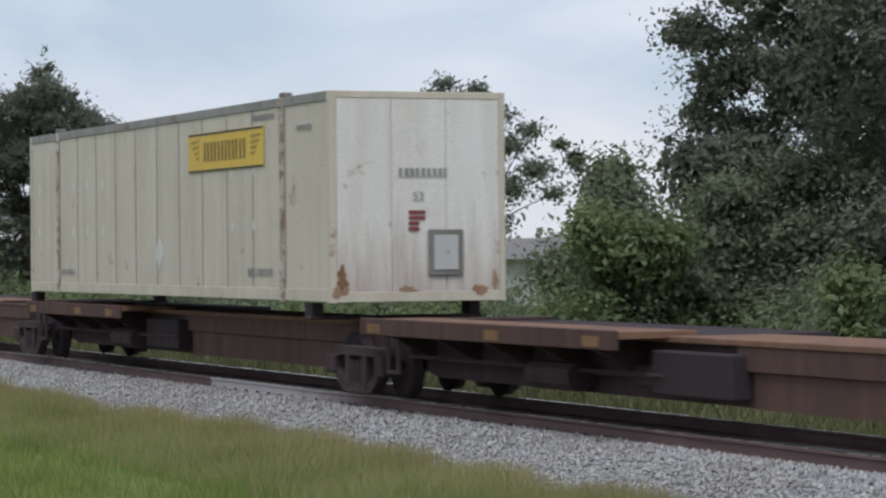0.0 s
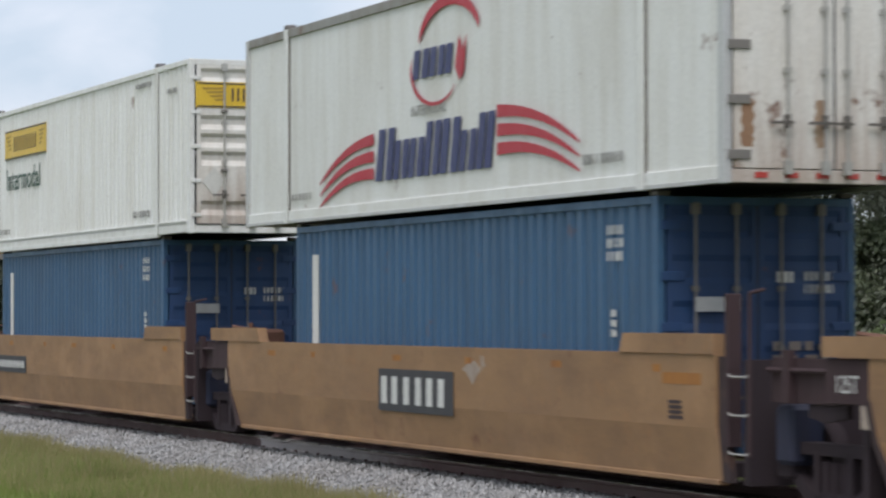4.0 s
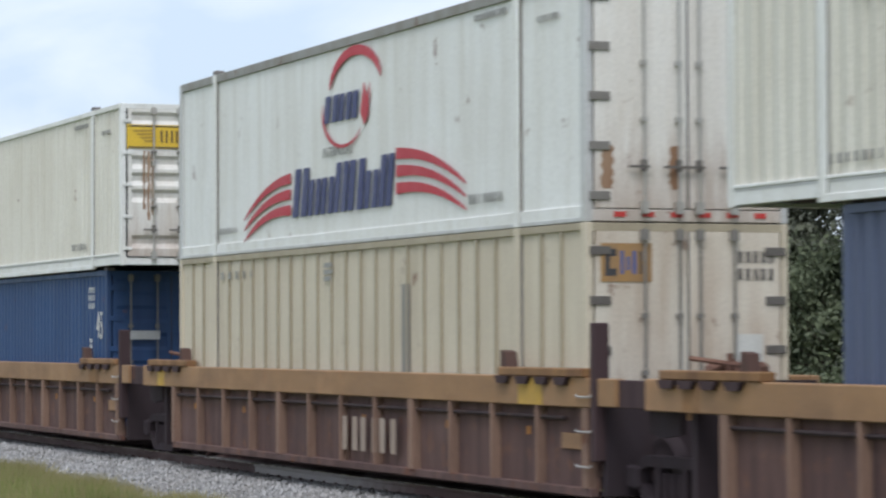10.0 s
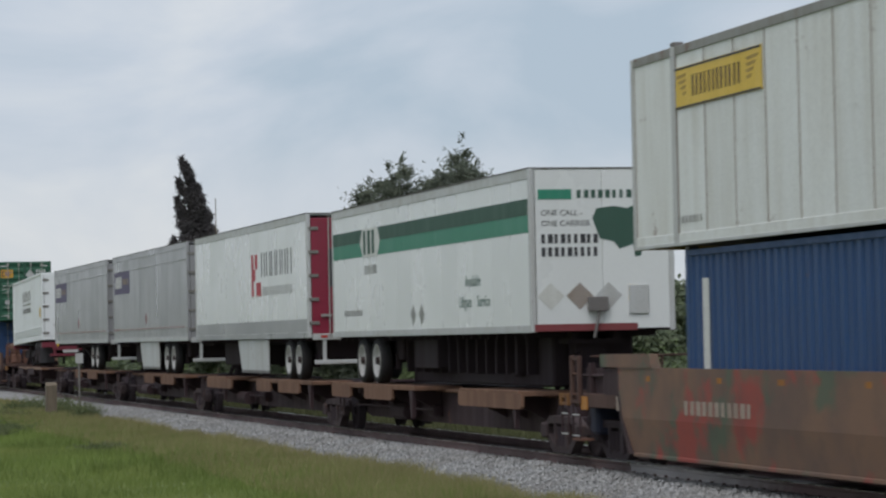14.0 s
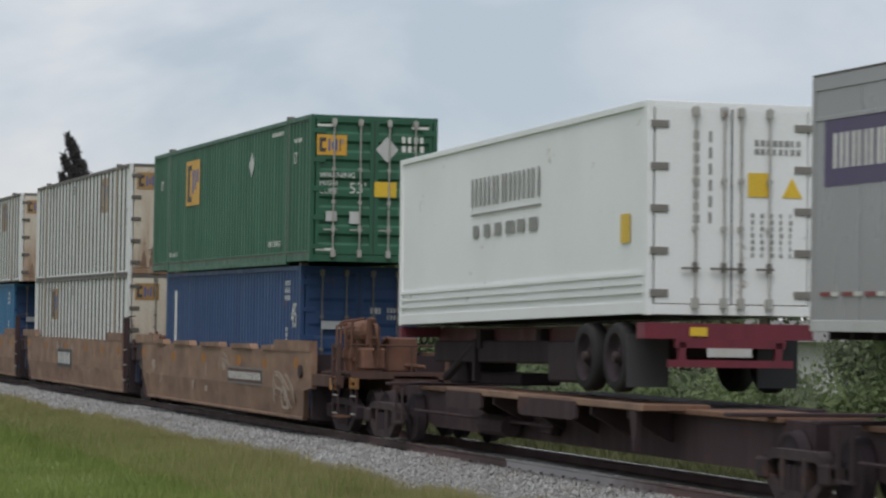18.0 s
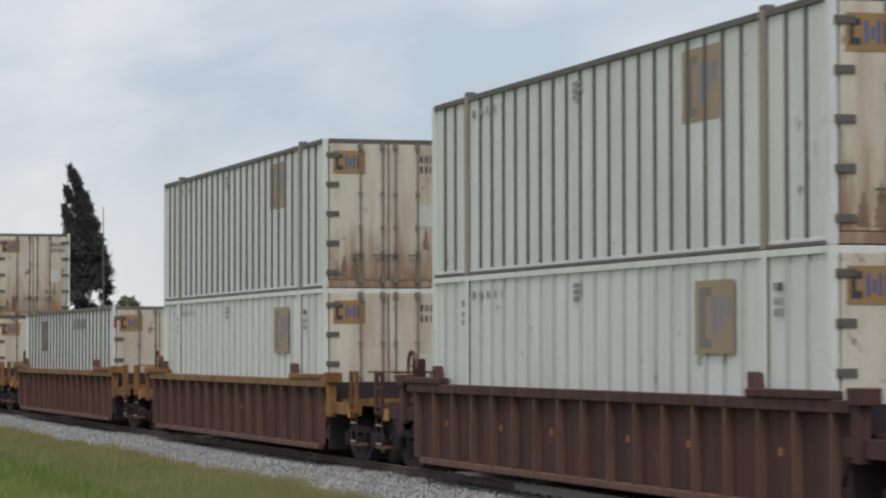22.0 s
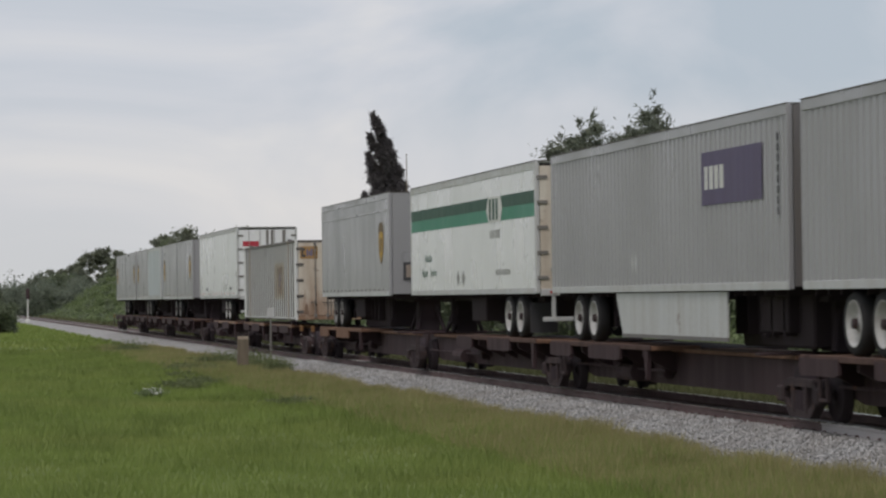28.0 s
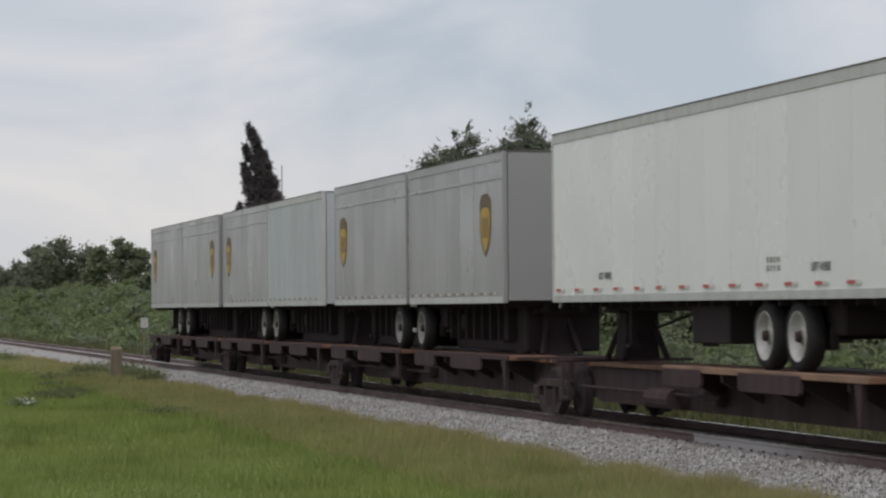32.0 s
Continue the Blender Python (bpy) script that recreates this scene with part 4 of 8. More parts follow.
write(a_box, "53", 0.17, INKGY, L53 + 0.002, 1.2, 1.4, True)
bars(a_box, MAROON, 1.14, 1.46, 0.98, 1.26, 1, L53 + 0.002, True, 2, rows=4)
small_marks(a_box, L53, 2.896, end=False)
for i, z in ((0.62, 1.9), (3.0, 1.9), (3.9, 1.9), (4.9, 1.9), (0.62, 1.1), (3.0, 1.1), (3.9, 1.1), (4.9, 1.1), (11.9, 1.9), (12.9, 1.9), (11.9, 1.1), (12.9, 1.1)):
    part("scuff_patch", Geo().prism([(i, z + 0.1), (i + 0.06, z), (i + 0.02, z - 0.1), (i - 0.05, z - 0.02)], 0.006, 0.012), INKW, a_box, "whitish repair patch")
part("diamond_mark", Geo().prism([(8.2, 0.95), (8.42, 0.7), (8.2, 0.42), (7.98, 0.7)], 0.005, 0.012), INKW, a_box, "white diamond mark")
rs = random.Random(31)
for y, z, w, h in ((0.16, 0.34, 0.1, 0.2), (0.12, 0.16, 0.16, 0.1), (2.2, 0.16, 0.16, 0.09), (1.1, 0.18, 0.2, 0.05), (2.42, 0.3, 0.06, 0.14)):
    pts = [(y + w * math.cos(i / 15 * 6.283) * rs.uniform(0.4, 1.15), z + h * math.sin(i / 15 * 6.283) * rs.uniform(0.4, 1.15)) for i in range(15)]
    part("rust_stain", Geo().prism(pts, L53 - 0.012, L53 + 0.003, "x"), OCHRE if h > 0.15 else STAIN, a_box, "rusty stain low on the nose")
load(a_box, -52.46, FLAT)

b_box = container("intermodal_container", "white corrugated container with ribbed nose and yellow sign", "container", L53, 2.896, W53, WHITE, "waves", "hribs", WHITE)
sign_side(b_box, 9.45, 2.83)
plate(b_box, YELLOW, 0.69, 1.64, 2.46, 2.74, L53 + 0.001, True, label="small yellow sign on the nose")
bars(b_box, INK, 0.9, 1.45, 2.53, 2.67, 6, L53 + 0.007, True, 4)
write(b_box, "Intermodal", 0.17, INKGR, L53 + 0.002, 0.78, 2.33, True)
plate(b_box, YELLOW, 1.2, 1.33, 0.5, 0.62, L53 + 0.001, True, label="small yellow sticker")
plate(b_box, RIBGREY, 1.58, 1.8, 0.34, 0.56, L53 + 0.001, True, name="vent", label="grey vent plate")
small_marks(b_box, L53, 2.896, end=False)
part("nose_post", Geo().box(L53 - 0.5, L53 - 0.155, -0.012, 0.05, 0.0, 2.89, 0.03), WHITE, b_box, "broad smooth post beside the nose")
part("nose_plate", Geo().box(L53 - 0.008, L53 + 0.004, 2.05, 2.3, 0.3, 0.72, 0.008), WHITE, b_box, "raised white plate")
load(b_box, -87.93, FLAT)

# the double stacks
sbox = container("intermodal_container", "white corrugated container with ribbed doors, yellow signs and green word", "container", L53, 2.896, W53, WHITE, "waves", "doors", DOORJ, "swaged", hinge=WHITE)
sign_side(sbox, 2.65, 2.65)
sign_end(sbox, L53, W53, 2.896)
for bx in (sbox,):
    plate(bx, YNOTE, 1.96, 2.3, 0.68, 1.12, L53 + 0.01, True, label="yellow notice on the door")
    plate(bx, INKBR, 1.98, 2.28, 0.7, 0.8, L53 + 0.013, True, "notice_band", "brown band of small print")
    plate(bx, INKBR, 1.98, 2.28, 1.03, 1.05, L53 + 0.013, True, "notice_line", "dark line of the notice")
    plate(bx, INKGY, 1.52, 1.72, 0.82, 0.97, L53 + 0.01, True, "notice", "small grey plate")
part("diamond_mark", Geo().prism([(0.42, 1.1), (0.62, 0.86), (0.42, 0.6), (0.22, 0.86)], L53 + 0.006, L53 + 0.012, "x"), WHITISH, sbox, "ghosted pale diamond placard")
small_marks(sbox, L53, 2.896)
load(sbox, -109.17, TOPZ)
again(sbox, -148.15, TOPZ)
again(sbox, -219.04, TOPZ)

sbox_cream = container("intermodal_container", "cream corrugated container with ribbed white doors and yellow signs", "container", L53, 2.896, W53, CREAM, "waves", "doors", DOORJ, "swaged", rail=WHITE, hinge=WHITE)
sign_side(sbox_cream, 2.55, 2.68, False)
sign_end(sbox_cream, L53, W53, 2.896)
plate(sbox_cream, YNOTE, 2.0, 2.38, 0.65, 1.13, L53 + 0.01, True, label="yellow notice on the door")
plate(sbox_cream, INKBR, 2.02, 2.36, 0.68, 0.8, L53 + 0.013, True, "notice_band", "brown band of small print")
plate(sbox_cream, INKBR, 2.02, 2.36, 1.02, 1.04, L53 + 0.013, True, "notice_line", "dark line of the notice")
rs = random.Random(12)
for q, w, z0 in ((0.42, 0.028, 1.0), (0.5, 0.035, 0.8), (0.57, 0.022, 0.9)):
    zs = [z0 + (2.05 - z0) * i / 14 for i in range(15)]
    run = [(q - w * rs.uniform(0.3, 1.1), z) for z in zs] + [(q + w * rs.uniform(0.3, 1.1), z) for z in zs[::-1]]
    part("rust_stain", Geo().prism(run, L53 + 0.005, L53 + 0.0075, "x"), STAIN, sbox_cream, "brown rust run on the door")
small_marks(sbox_cream, L53, 2.896)
load(sbox_cream, -242.66, TOPZ)
again(sbox_cream, -282.08, TOPZ)

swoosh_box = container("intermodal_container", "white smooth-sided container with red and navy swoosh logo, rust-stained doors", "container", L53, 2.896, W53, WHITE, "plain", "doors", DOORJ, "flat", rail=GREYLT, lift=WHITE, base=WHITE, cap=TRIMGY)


def swoosh(ob, x0, x1, z, flip):
    for k in range(3):
        top, bot = [], []
        for i in range(11):
            q = i / 10
            x = x0 + (x1 - x0) * q
            e = (1 - q) if not flip else q
            rise = 0.30 * e ** 2.2
            zz = z + 0.235 * (1 - k) * (1 - 0.3 * e) - 1.5 * rise + 0.06
            th = 0.068 * (1 - e) ** 0.6 + 0.01
            top.append((x, zz + th))
            bot.append((x, zz - th))
        part("stripe", Geo().prism(top + bot[::-1], 0.0, 0.006), INKR, ob, "curved crimson stripe")


def ring(ob, cx, cz, r, a0, a1, w, mat, label):
    pts, inner = [], []
    for i in range(17):
        a = radians(a0 + (a1 - a0) * i / 16)
        e = math.sin(math.pi * i / 16) ** 0.6
        pts.append((cx + (r + w * e) * math.cos(a) * 1.7, cz + (r + w * e) * math.sin(a)))
        inner.append((cx + r * math.cos(a) * 1.7, cz + r * math.sin(a)))
    part("arc", Geo().prism(pts + inner[::-1], 0.0, 0.006), mat, ob, label)


swoosh(swoosh_box, 3.5, 5.72, 0.75, False)
swoosh(swoosh_box, 10.1, 12.55, 0.85, True)
def slanted(ob, x0, x1, z0, z1, widths, mat, label):
    """A word as plain slanted blocks."""
    total, x, lean = sum(widths), x0, 0.22 * (z1 - z0)
    for k, w in enumerate(widths):
        a, b = x, x + (x1 - x0) * w / total - 0.06
        top = z1 if w < 1 or k in (0, 3, 4) else z0 + 0.74 * (z1 - z0)
        g, sw = Geo(), 0.4 * (b - a)
        for p, q, c, d in ((a, a + sw, z0, top), (b - sw, b, z0, top)) if w >= 0.7 else ((a, b, z0, top),):
            l0, l1 = lean * (c - z0) / (z1 - z0), lean * (d - z0) / (z1 - z0)
            g.prism([(p + l0, c), (q + l0, c), (q + l1, d), (p + l1, d)], 0.002, 0.008)
        part("lettering", g, mat, ob, label)
        x += (x1 - x0) * w / total


slanted(swoosh_box, 5.8, 9.95, 0.46, 1.16, (1.2, 1, 1, 1, 1.2, 1, 0.5, 0.5), INKN, "navy bar of the lettering")
ring(swoosh_box, 8.5, 1.95, 0.66, 25, 158, 0.14, INKR, "crimson arc of the logo")
ring(swoosh_box, 8.05, 1.92, 0.52, 170, 320, 0.05, INKR, "thin crimson arc of the logo")
slanted(swoosh_box, 7.2, 8.62, 1.74, 2.12, (0.9, 0.8, 0.4), INKN, "navy bar of the logo")
part("flame_mark", Geo().prism([(8.72, 1.8), (8.86, 2.2), (8.98, 1.98), (9.1, 2.18), (9.02, 1.72), (8.88, 1.62)], 0.0, 0.006), INKR, swoosh_box, "small crimson flame mark")
write(swoosh_box, "INTERMODAL", 0.2, INKGY, 7.15, 0.004, 1.26, sx=1.0)
small_marks(swoosh_box, L53, 2.896, end=False)
for i in range(6):
    plate(swoosh_box, REDREF, 0.35 + i * 0.36, 0.5 + i * 0.36, 0.06, 0.12, L53 + 0.002, True, "reflector", "red reflector")
rs = random.Random(14)
for q, w in ((0.27, 0.09), (1.12, 0.07)):
    zs = [0.38 + 0.5 * i / 12 for i in range(13)]
    run = [(q - w * rs.uniform(0.5, 1.1), z) for z in zs] + [(q + w * rs.uniform(0.5, 1.1), z) for z in zs[::-1]]
    part("rust_stain", Geo().prism(run, L53 + 0.005, L53 + 0.0075, "x"), STAIN, swoosh_box, "brown rust run on the door")
load(swoosh_box, -128.94, TOPZ)
again(swoosh_box, -262.28, TOPZ)

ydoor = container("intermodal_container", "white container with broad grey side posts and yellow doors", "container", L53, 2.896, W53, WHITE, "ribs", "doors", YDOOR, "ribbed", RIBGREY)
sign_end(ydoor, L53, W53, 2.896)
sign_side(ydoor, 2.6, 2.68, False)
plate(ydoor, INKR, 0.25, 0.75, 0.75, 1.05, L53 + 0.01, True, label="red notice on the door")
small_marks(ydoor, L53, 2.896, end=False)
load(ydoor, -172.0, TOPZ)

sbox_patched = container("intermodal_container", "white smooth-sided container with grey hinges and yellow signs", "container", L53, 2.896, W53, WHITE, "panels", "doors", WHITE, "flat", rail=GREYLT, base=WHITE, cap=TRIMGY)
sign_side(sbox_patched, 2.65, 2.7, False)
sign_end(sbox_patched, L53, W53, 2.896)
plate(sbox_patched, YELLOW, 2.05, 2.38, 1.0, 1.55, L53 + 0.01, True, label="yellow notice on the door")
plate(sbox_patched, INKW, 0.85, 1.12, 0.92, 1.2, L53 + 0.006, True, label="small white sticker")
plate(sbox_patched, INKR, 0.85, 1.12, 1.1, 1.18, L53 + 0.01, True, label="small red and white sticker")
small_marks(sbox_patched, L53, 2.896)
for i in range(14):
    x, z = 3.5 + (i % 5) * 2.1, 0.9 + 0.62 * (i // 5)
    part("scuff_patch", Geo().prism([(x, z + 0.06), (x + 0.05, z), (x, z - 0.06), (x - 0.05, z)], 0.006, 0.013), INKGY, sbox_patched, "small grey repair patch")
load(sbox_patched, -195.45, TOPZ)

sbox_smooth = container("intermodal_container", "white smooth-sided container with dull yellow doors", "container", L53, 2.896, W53, WHITE, "panels", "doors", YDOOR, "flat", rail=GREYLT, base=WHITE, cap=TRIMGY)
sign_side(sbox_smooth, 2.0, 2.75, False)
sign_end(sbox_smooth, L53, W53, 2.896)
small_marks(sbox_smooth, L53, 2.896, end=False)
load(sbox_smooth, -344.82, TOPZ)

red = container("intermodal_container", "red corrugated container with white emblem", "container", L53, 2.896, W53, RED, "waves", "waves", RED)
part("emblem", Geo().prism([(6.25, 1.15), (6.7, 1.0), (6.82, 0.87), (6.95, 1.0), (7.45, 1.15), (7.45, 2.05), (6.95, 2.2), (6.85, 2.34), (6.75, 2.2), (6.25, 2.05)], 0.002, 0.008), INKW, red, "white shield-shaped emblem")
for x0, x1, z0, z1 in ((6.5, 6.68, 1.2, 2.0), (7.02, 7.2, 1.2, 2.0), (6.68, 7.02, 1.5, 1.68)):
    plate(red, RED, x0, x1, z0, z1, 0.002, name="emblem_bar", label="red bar of the emblem")
bars(red, INKW, 7.7, 9.7, 1.25, 1.5, 6, 0.006, seed=3)
bars(red, INKW, 8.0, 8.6, 1.6, 1.95, 3, 0.006, seed=4)
bars(red, INKW, 7.3, 8.6, 2.55, 2.63, 12, 0.006, seed=5)
plate(red, GREYLT, 12.1, 13.55, 2.3, 2.55, 0.006, name="notice", label="pale notice strip")
write(red, "53'", 0.36, INKW, 14.8, -0.002, 1.05, sx=0.7)
write(red, "53'", 0.36, INKW, 0.5, -0.002, 0.75, sx=0.7)
write(red, "53'", 0.26, INKW, L53 + 0.004, 1.0, 1.3, True)
plate(red, INKW, 0.95, 1.5, 0.5, 0.75, L53 + 0.001, True, "notice", "white notice plate")
part("emblem", Geo().prism([(0.66, 2.26), (0.78, 2.5), (1.08, 2.5), (1.2, 2.26), (1.08, 2.02), (0.78, 2.02)], L53, L53 + 0.006, "x"), INKW, red, "white hexagonal emblem on the front wall")
plate(red, RED, 0.86, 1.0, 2.12, 2.4, L53 + 0.006, True, "emblem_bar", "red bar of the emblem", 0.003)
bars(red, INKW, 1.24, 2.0, 2.1, 2.36, 5, L53 + 0.001, True, 6, "white bars beside the emblem")
plate(red, TAGGN, 1.05, 1.42, 0.56, 0.7, L53 + 0.006, True, "notice_field", "greenish print on the notice", 0.003)
plate(red, INKGY, 0.38, 0.52, 0.75, 2.6, L53 + 0.001, True, "number_strip", "grey upright number strip")
bars(red, INKW, 0.4, 0.5, 0.8, 2.55, 1, L53 + 0.007, True, 3, rows=11)
load(red, -305.87, TOPZ)

grn = container("intermodal_container", "green corrugated container with amber logo panels and ribbed doors", "container", L53, 2.896, W53, GREEN, "waves", "doors", GREEN, "ribbed", hinge=GREEN)
panel_mark(grn, 4.0, 5.55, 1.5, 2.55, 0.004, field=AMBER)
panel_mark(grn, 0.12, 0.72, 2.1, 2.5, L53 + 0.01, True, field=AMBER)
part("diamond_mark", Geo().prism([(10.95, 2.4), (11.2, 2.15), (10.95, 1.88), (10.7, 2.15)], 0.0, 0.008), GREYLT, grn, "grey diamond placard")
part("diamond_mark", Geo().prism([(1.55, 2.5), (1.78, 2.24), (1.55, 1.98), (1.32, 2.24)], L53 + 0.006, L53 + 0.012, "x"), GREYLT, grn, "grey diamond placard")
write(grn, "53'", 0.32, INKW, 14.75, -0.002, 1.98, sx=0.8)
write(grn, "53'", 0.32, INKW, 0.95, -0.002, 2.0, sx=0.8)
for z, body in ((1.66, "WARNING"), (1.5, "HIGH"), (1.34, "CUBE")):
    write(grn, body, 0.15, INKW, L53 + 0.01, 0.18, z, True)
write(grn, "53'", 0.3, INKW, L53 + 0.01, 0.78, 1.36, True)
plate(grn, YELLOW, 1.3, 1.75, 1.3, 1.6, L53 + 0.01, True, label="amber notice on the door")
plate(grn, GREYLT, 0.32, 0.54, 0.8, 1.0, L53 + 0.01, True, "notice", "grey notice plate")
plate(grn, GREYLT, 0.8, 1.02, 0.76, 1.0, L53 + 0.01, True, "notice", "grey notice plate")
for z0, z1 in ((0.22, 0.27), (2.66, 2.71)):
    plate(grn, INKW, 0.12, 0.5, z0, z1, L53 + 0.01, True, "reflector", "white reflector strip")
    plate(grn, INKW, 2.05, 2.4, z0, z1, L53 + 0.01, True, "reflector", "white reflector strip")
bars(grn, INKW, 1.85, 2.35, 2.2, 2.5, 4, L53 + 0.01, True, 7, rows=2)
bars(grn, INKW, 1.9, 2.3, 1.4, 1.9, 4, L53 + 0.01, True, 8, rows=6, fill=(0.2, 0.5))
small_marks(grn, L53, 2.896, INKW, end=False)
load(grn, -461.16, TOPZ)

pbox = post_box("white container with grey side posts, brown logo panel and stained doors")
load(pbox, -325.66, TOPZ)
for u, z in ((-480.65, TOPZ), (-500.26, TOPZ), (-523.96, TOPZ), (-547.53, TOPZ), (-594.32, WELL)):
    again(pbox, u, z)
tagged_box = again(pbox, -594.32, TOPZ, label="white container with grey side posts and dark scrawl")
pbox_amber = post_box("white container with grey side posts, amber logo panel and stained doors", 11.45, False)
load(pbox_amber, -325.66, WELL)
pbox_low = post_box("white container with grey side posts and amber logo panel", 3.25, False, logo_z=(1.68, 2.6))
load(pbox_low, -480.65, WELL)
lone = post_box("white container with grey side posts standing alone in the well", 3.25, True, logo_z=(1.68, 2.6), rail=TRIMBR, field=RIBBR)
bars(lone, INKGY, 9.6, 11.9, 2.3, 2.6, 4, 0.0, seed=9, fill=(0.3, 0.6))
plate(lone, INKR, 0.03, 0.1, 2.32, 2.56, L53 + 0.008, True, "notice", "small red mark on the door")
load(lone, -570.91, WELL)
pbox_smooth = post_box("white smooth-sided container with brown logo panel and stained doors", 11.95, True, ribmat=GREYLT, panel=WHITE, rail=WHITE, logo_z=(1.65, 2.58))
load(pbox_smooth, -523.96, WELL)
again(pbox_smooth, -547.53, WELL)
pbox_cream = post_box("cream container with tan side posts and a dark upright slot", 10.0, True, ribmat=RIBTAN, panel=CREAMY, rail=RIBTAN, logo_z=(1.0, 1.05))
part("slot", Geo().box(10.3, 10.55, 0.0, 0.02, 0.85, 2.3), RIBGREY, pbox_cream, "dark upright slot")
load(pbox_cream, -262.28, WELL)
q_box = post_box("white container with grey side posts on a spine car", 10.75, True, logo_z=(0.95, 1.98))
plate(q_box, CREAMY, 9.95, 12.8, 0.76, 2.14, 0.0335, name="faded_field", label="pale faded square round the logo")
load(q_box, -727.53, FLAT)

# Navy doors: the shade of the overhanging box is put into the colour.
b40 = ocean_box(12.19, "blue corrugated ocean container with white stripe", BLUE, NAVY)
for k, u in enumerate((-126.7, -107.0, -146.0, -193.2)):
    load(b40, u, WELL, True) if k == 0 else again(b40, u, WELL, True)
b40n = ocean_box(12.19, "navy blue corrugated ocean container with white stripe", NAVY)
load(b40n, -342.7, WELL, True)
# Its doors are navy for the same painted shade.
b40t = ocean_box(12.19, "light blue corrugated ocean container with white stripe", TEAL, NAVY)
load(b40t, -498.1, WELL, True)
# Doors in the darker slate carry the overhang's shade as colour.
slate = ocean_box(12.19, "slate blue corrugated ocean container with plain doors", SLATE, SLATEDK, stripe=False)
load(slate, -240.45, WELL, True)
mar = ocean_box(12.19, "maroon corrugated ocean container with white letters", MAROON, stripe=False)
for z in (0.75, 1.85):
    plate(mar, INKW, 1.1, 1.35, z, z + 0.55, 0.006, name="lettering", label="white block letter as a plain bar")
load(mar, -170.15, WELL, True)
lgt = ocean_box(12.19, "light grey corrugated ocean container with rusty front posts", ICE, ICE, "waves", stripe=False, corner=POSTBR)
plate(lgt, TAGGY, 0.55, 1.25, 1.85, 2.2, 0.008, name="notice", label="dull grey notice")
plate(lgt, YNOTE, 11.75, 11.95, 1.3, 1.9, 0.006, name="lettering", label="yellow block mark as a plain bar")
plate(lgt, YELLOW, 0.5, 0.56, 0.3, 2.2, 12.19, True, "stripe", "thin yellow upright stripe")
load(lgt, -303.3, WELL, True)
# Navy front wall: shade under the upper box, put into the colour.
b45 = ocean_box(13.72, "blue corrugated forty-five foot container with white number", BLUE, NAVY, "waves", "45")
load(b45, -217.5, WELL, True)
n45 = ocean_box(13.72, "navy blue forty-five foot container with white number", NAVY, NAVY, "doors", "45")
load(n45, -459.7, WELL, True)
again(n45, -280.9, WELL, True)
b20 = ocean_box(6.06, "short blue ocean container with ribbed doors and white stripe", BLUEB, BLUEB, H=2.59)
load(b20, -606.3, FLAT, True)


# ---- trailers on the spine cars ----
def road_wheel(parent, x, y, r=0.51, disc=HUB):
    r = min(r, 0.485)
    me = shared(("tyre", r), lambda: Geo().lathe((0, 0, 0), ((r * 0.72, 0.01), (r * 0.92, 0), (r, 0.05), (r, 0.22), (r * 0.9, 0.27), (r * 0.58, 0.27)), 22, False).mesh("tyre", RUBBER, True))
    t = part("tyre", me, RUBBER, parent, "black tyre", at=(x, y, r))
    hub = shared(("rim", r, disc.name), lambda: Geo().lathe((0, 0, 0), ((r * 0.2, 0.05), (r * 0.3, 0.1), (r * 0.5, 0.13), (r * 0.66, 0.05), (r * 0.7, 0.002), (r * 0.73, 0.0), (r * 0.73, 0.2)), 22).mesh("rim", disc, True))
    part("rim", hub, disc, t, "white wheel disc" if disc is HUB else "dull wheel disc")
    part("hub_cap", shared(("cap", r), lambda: Geo().lathe((0, 0, 0), ((r * 0.02, -0.02), (r * 0.15, -0.01), (r * 0.17, 0.06)), 12).mesh("hub_cap", GEAR)), GEAR, t, "dark hub")


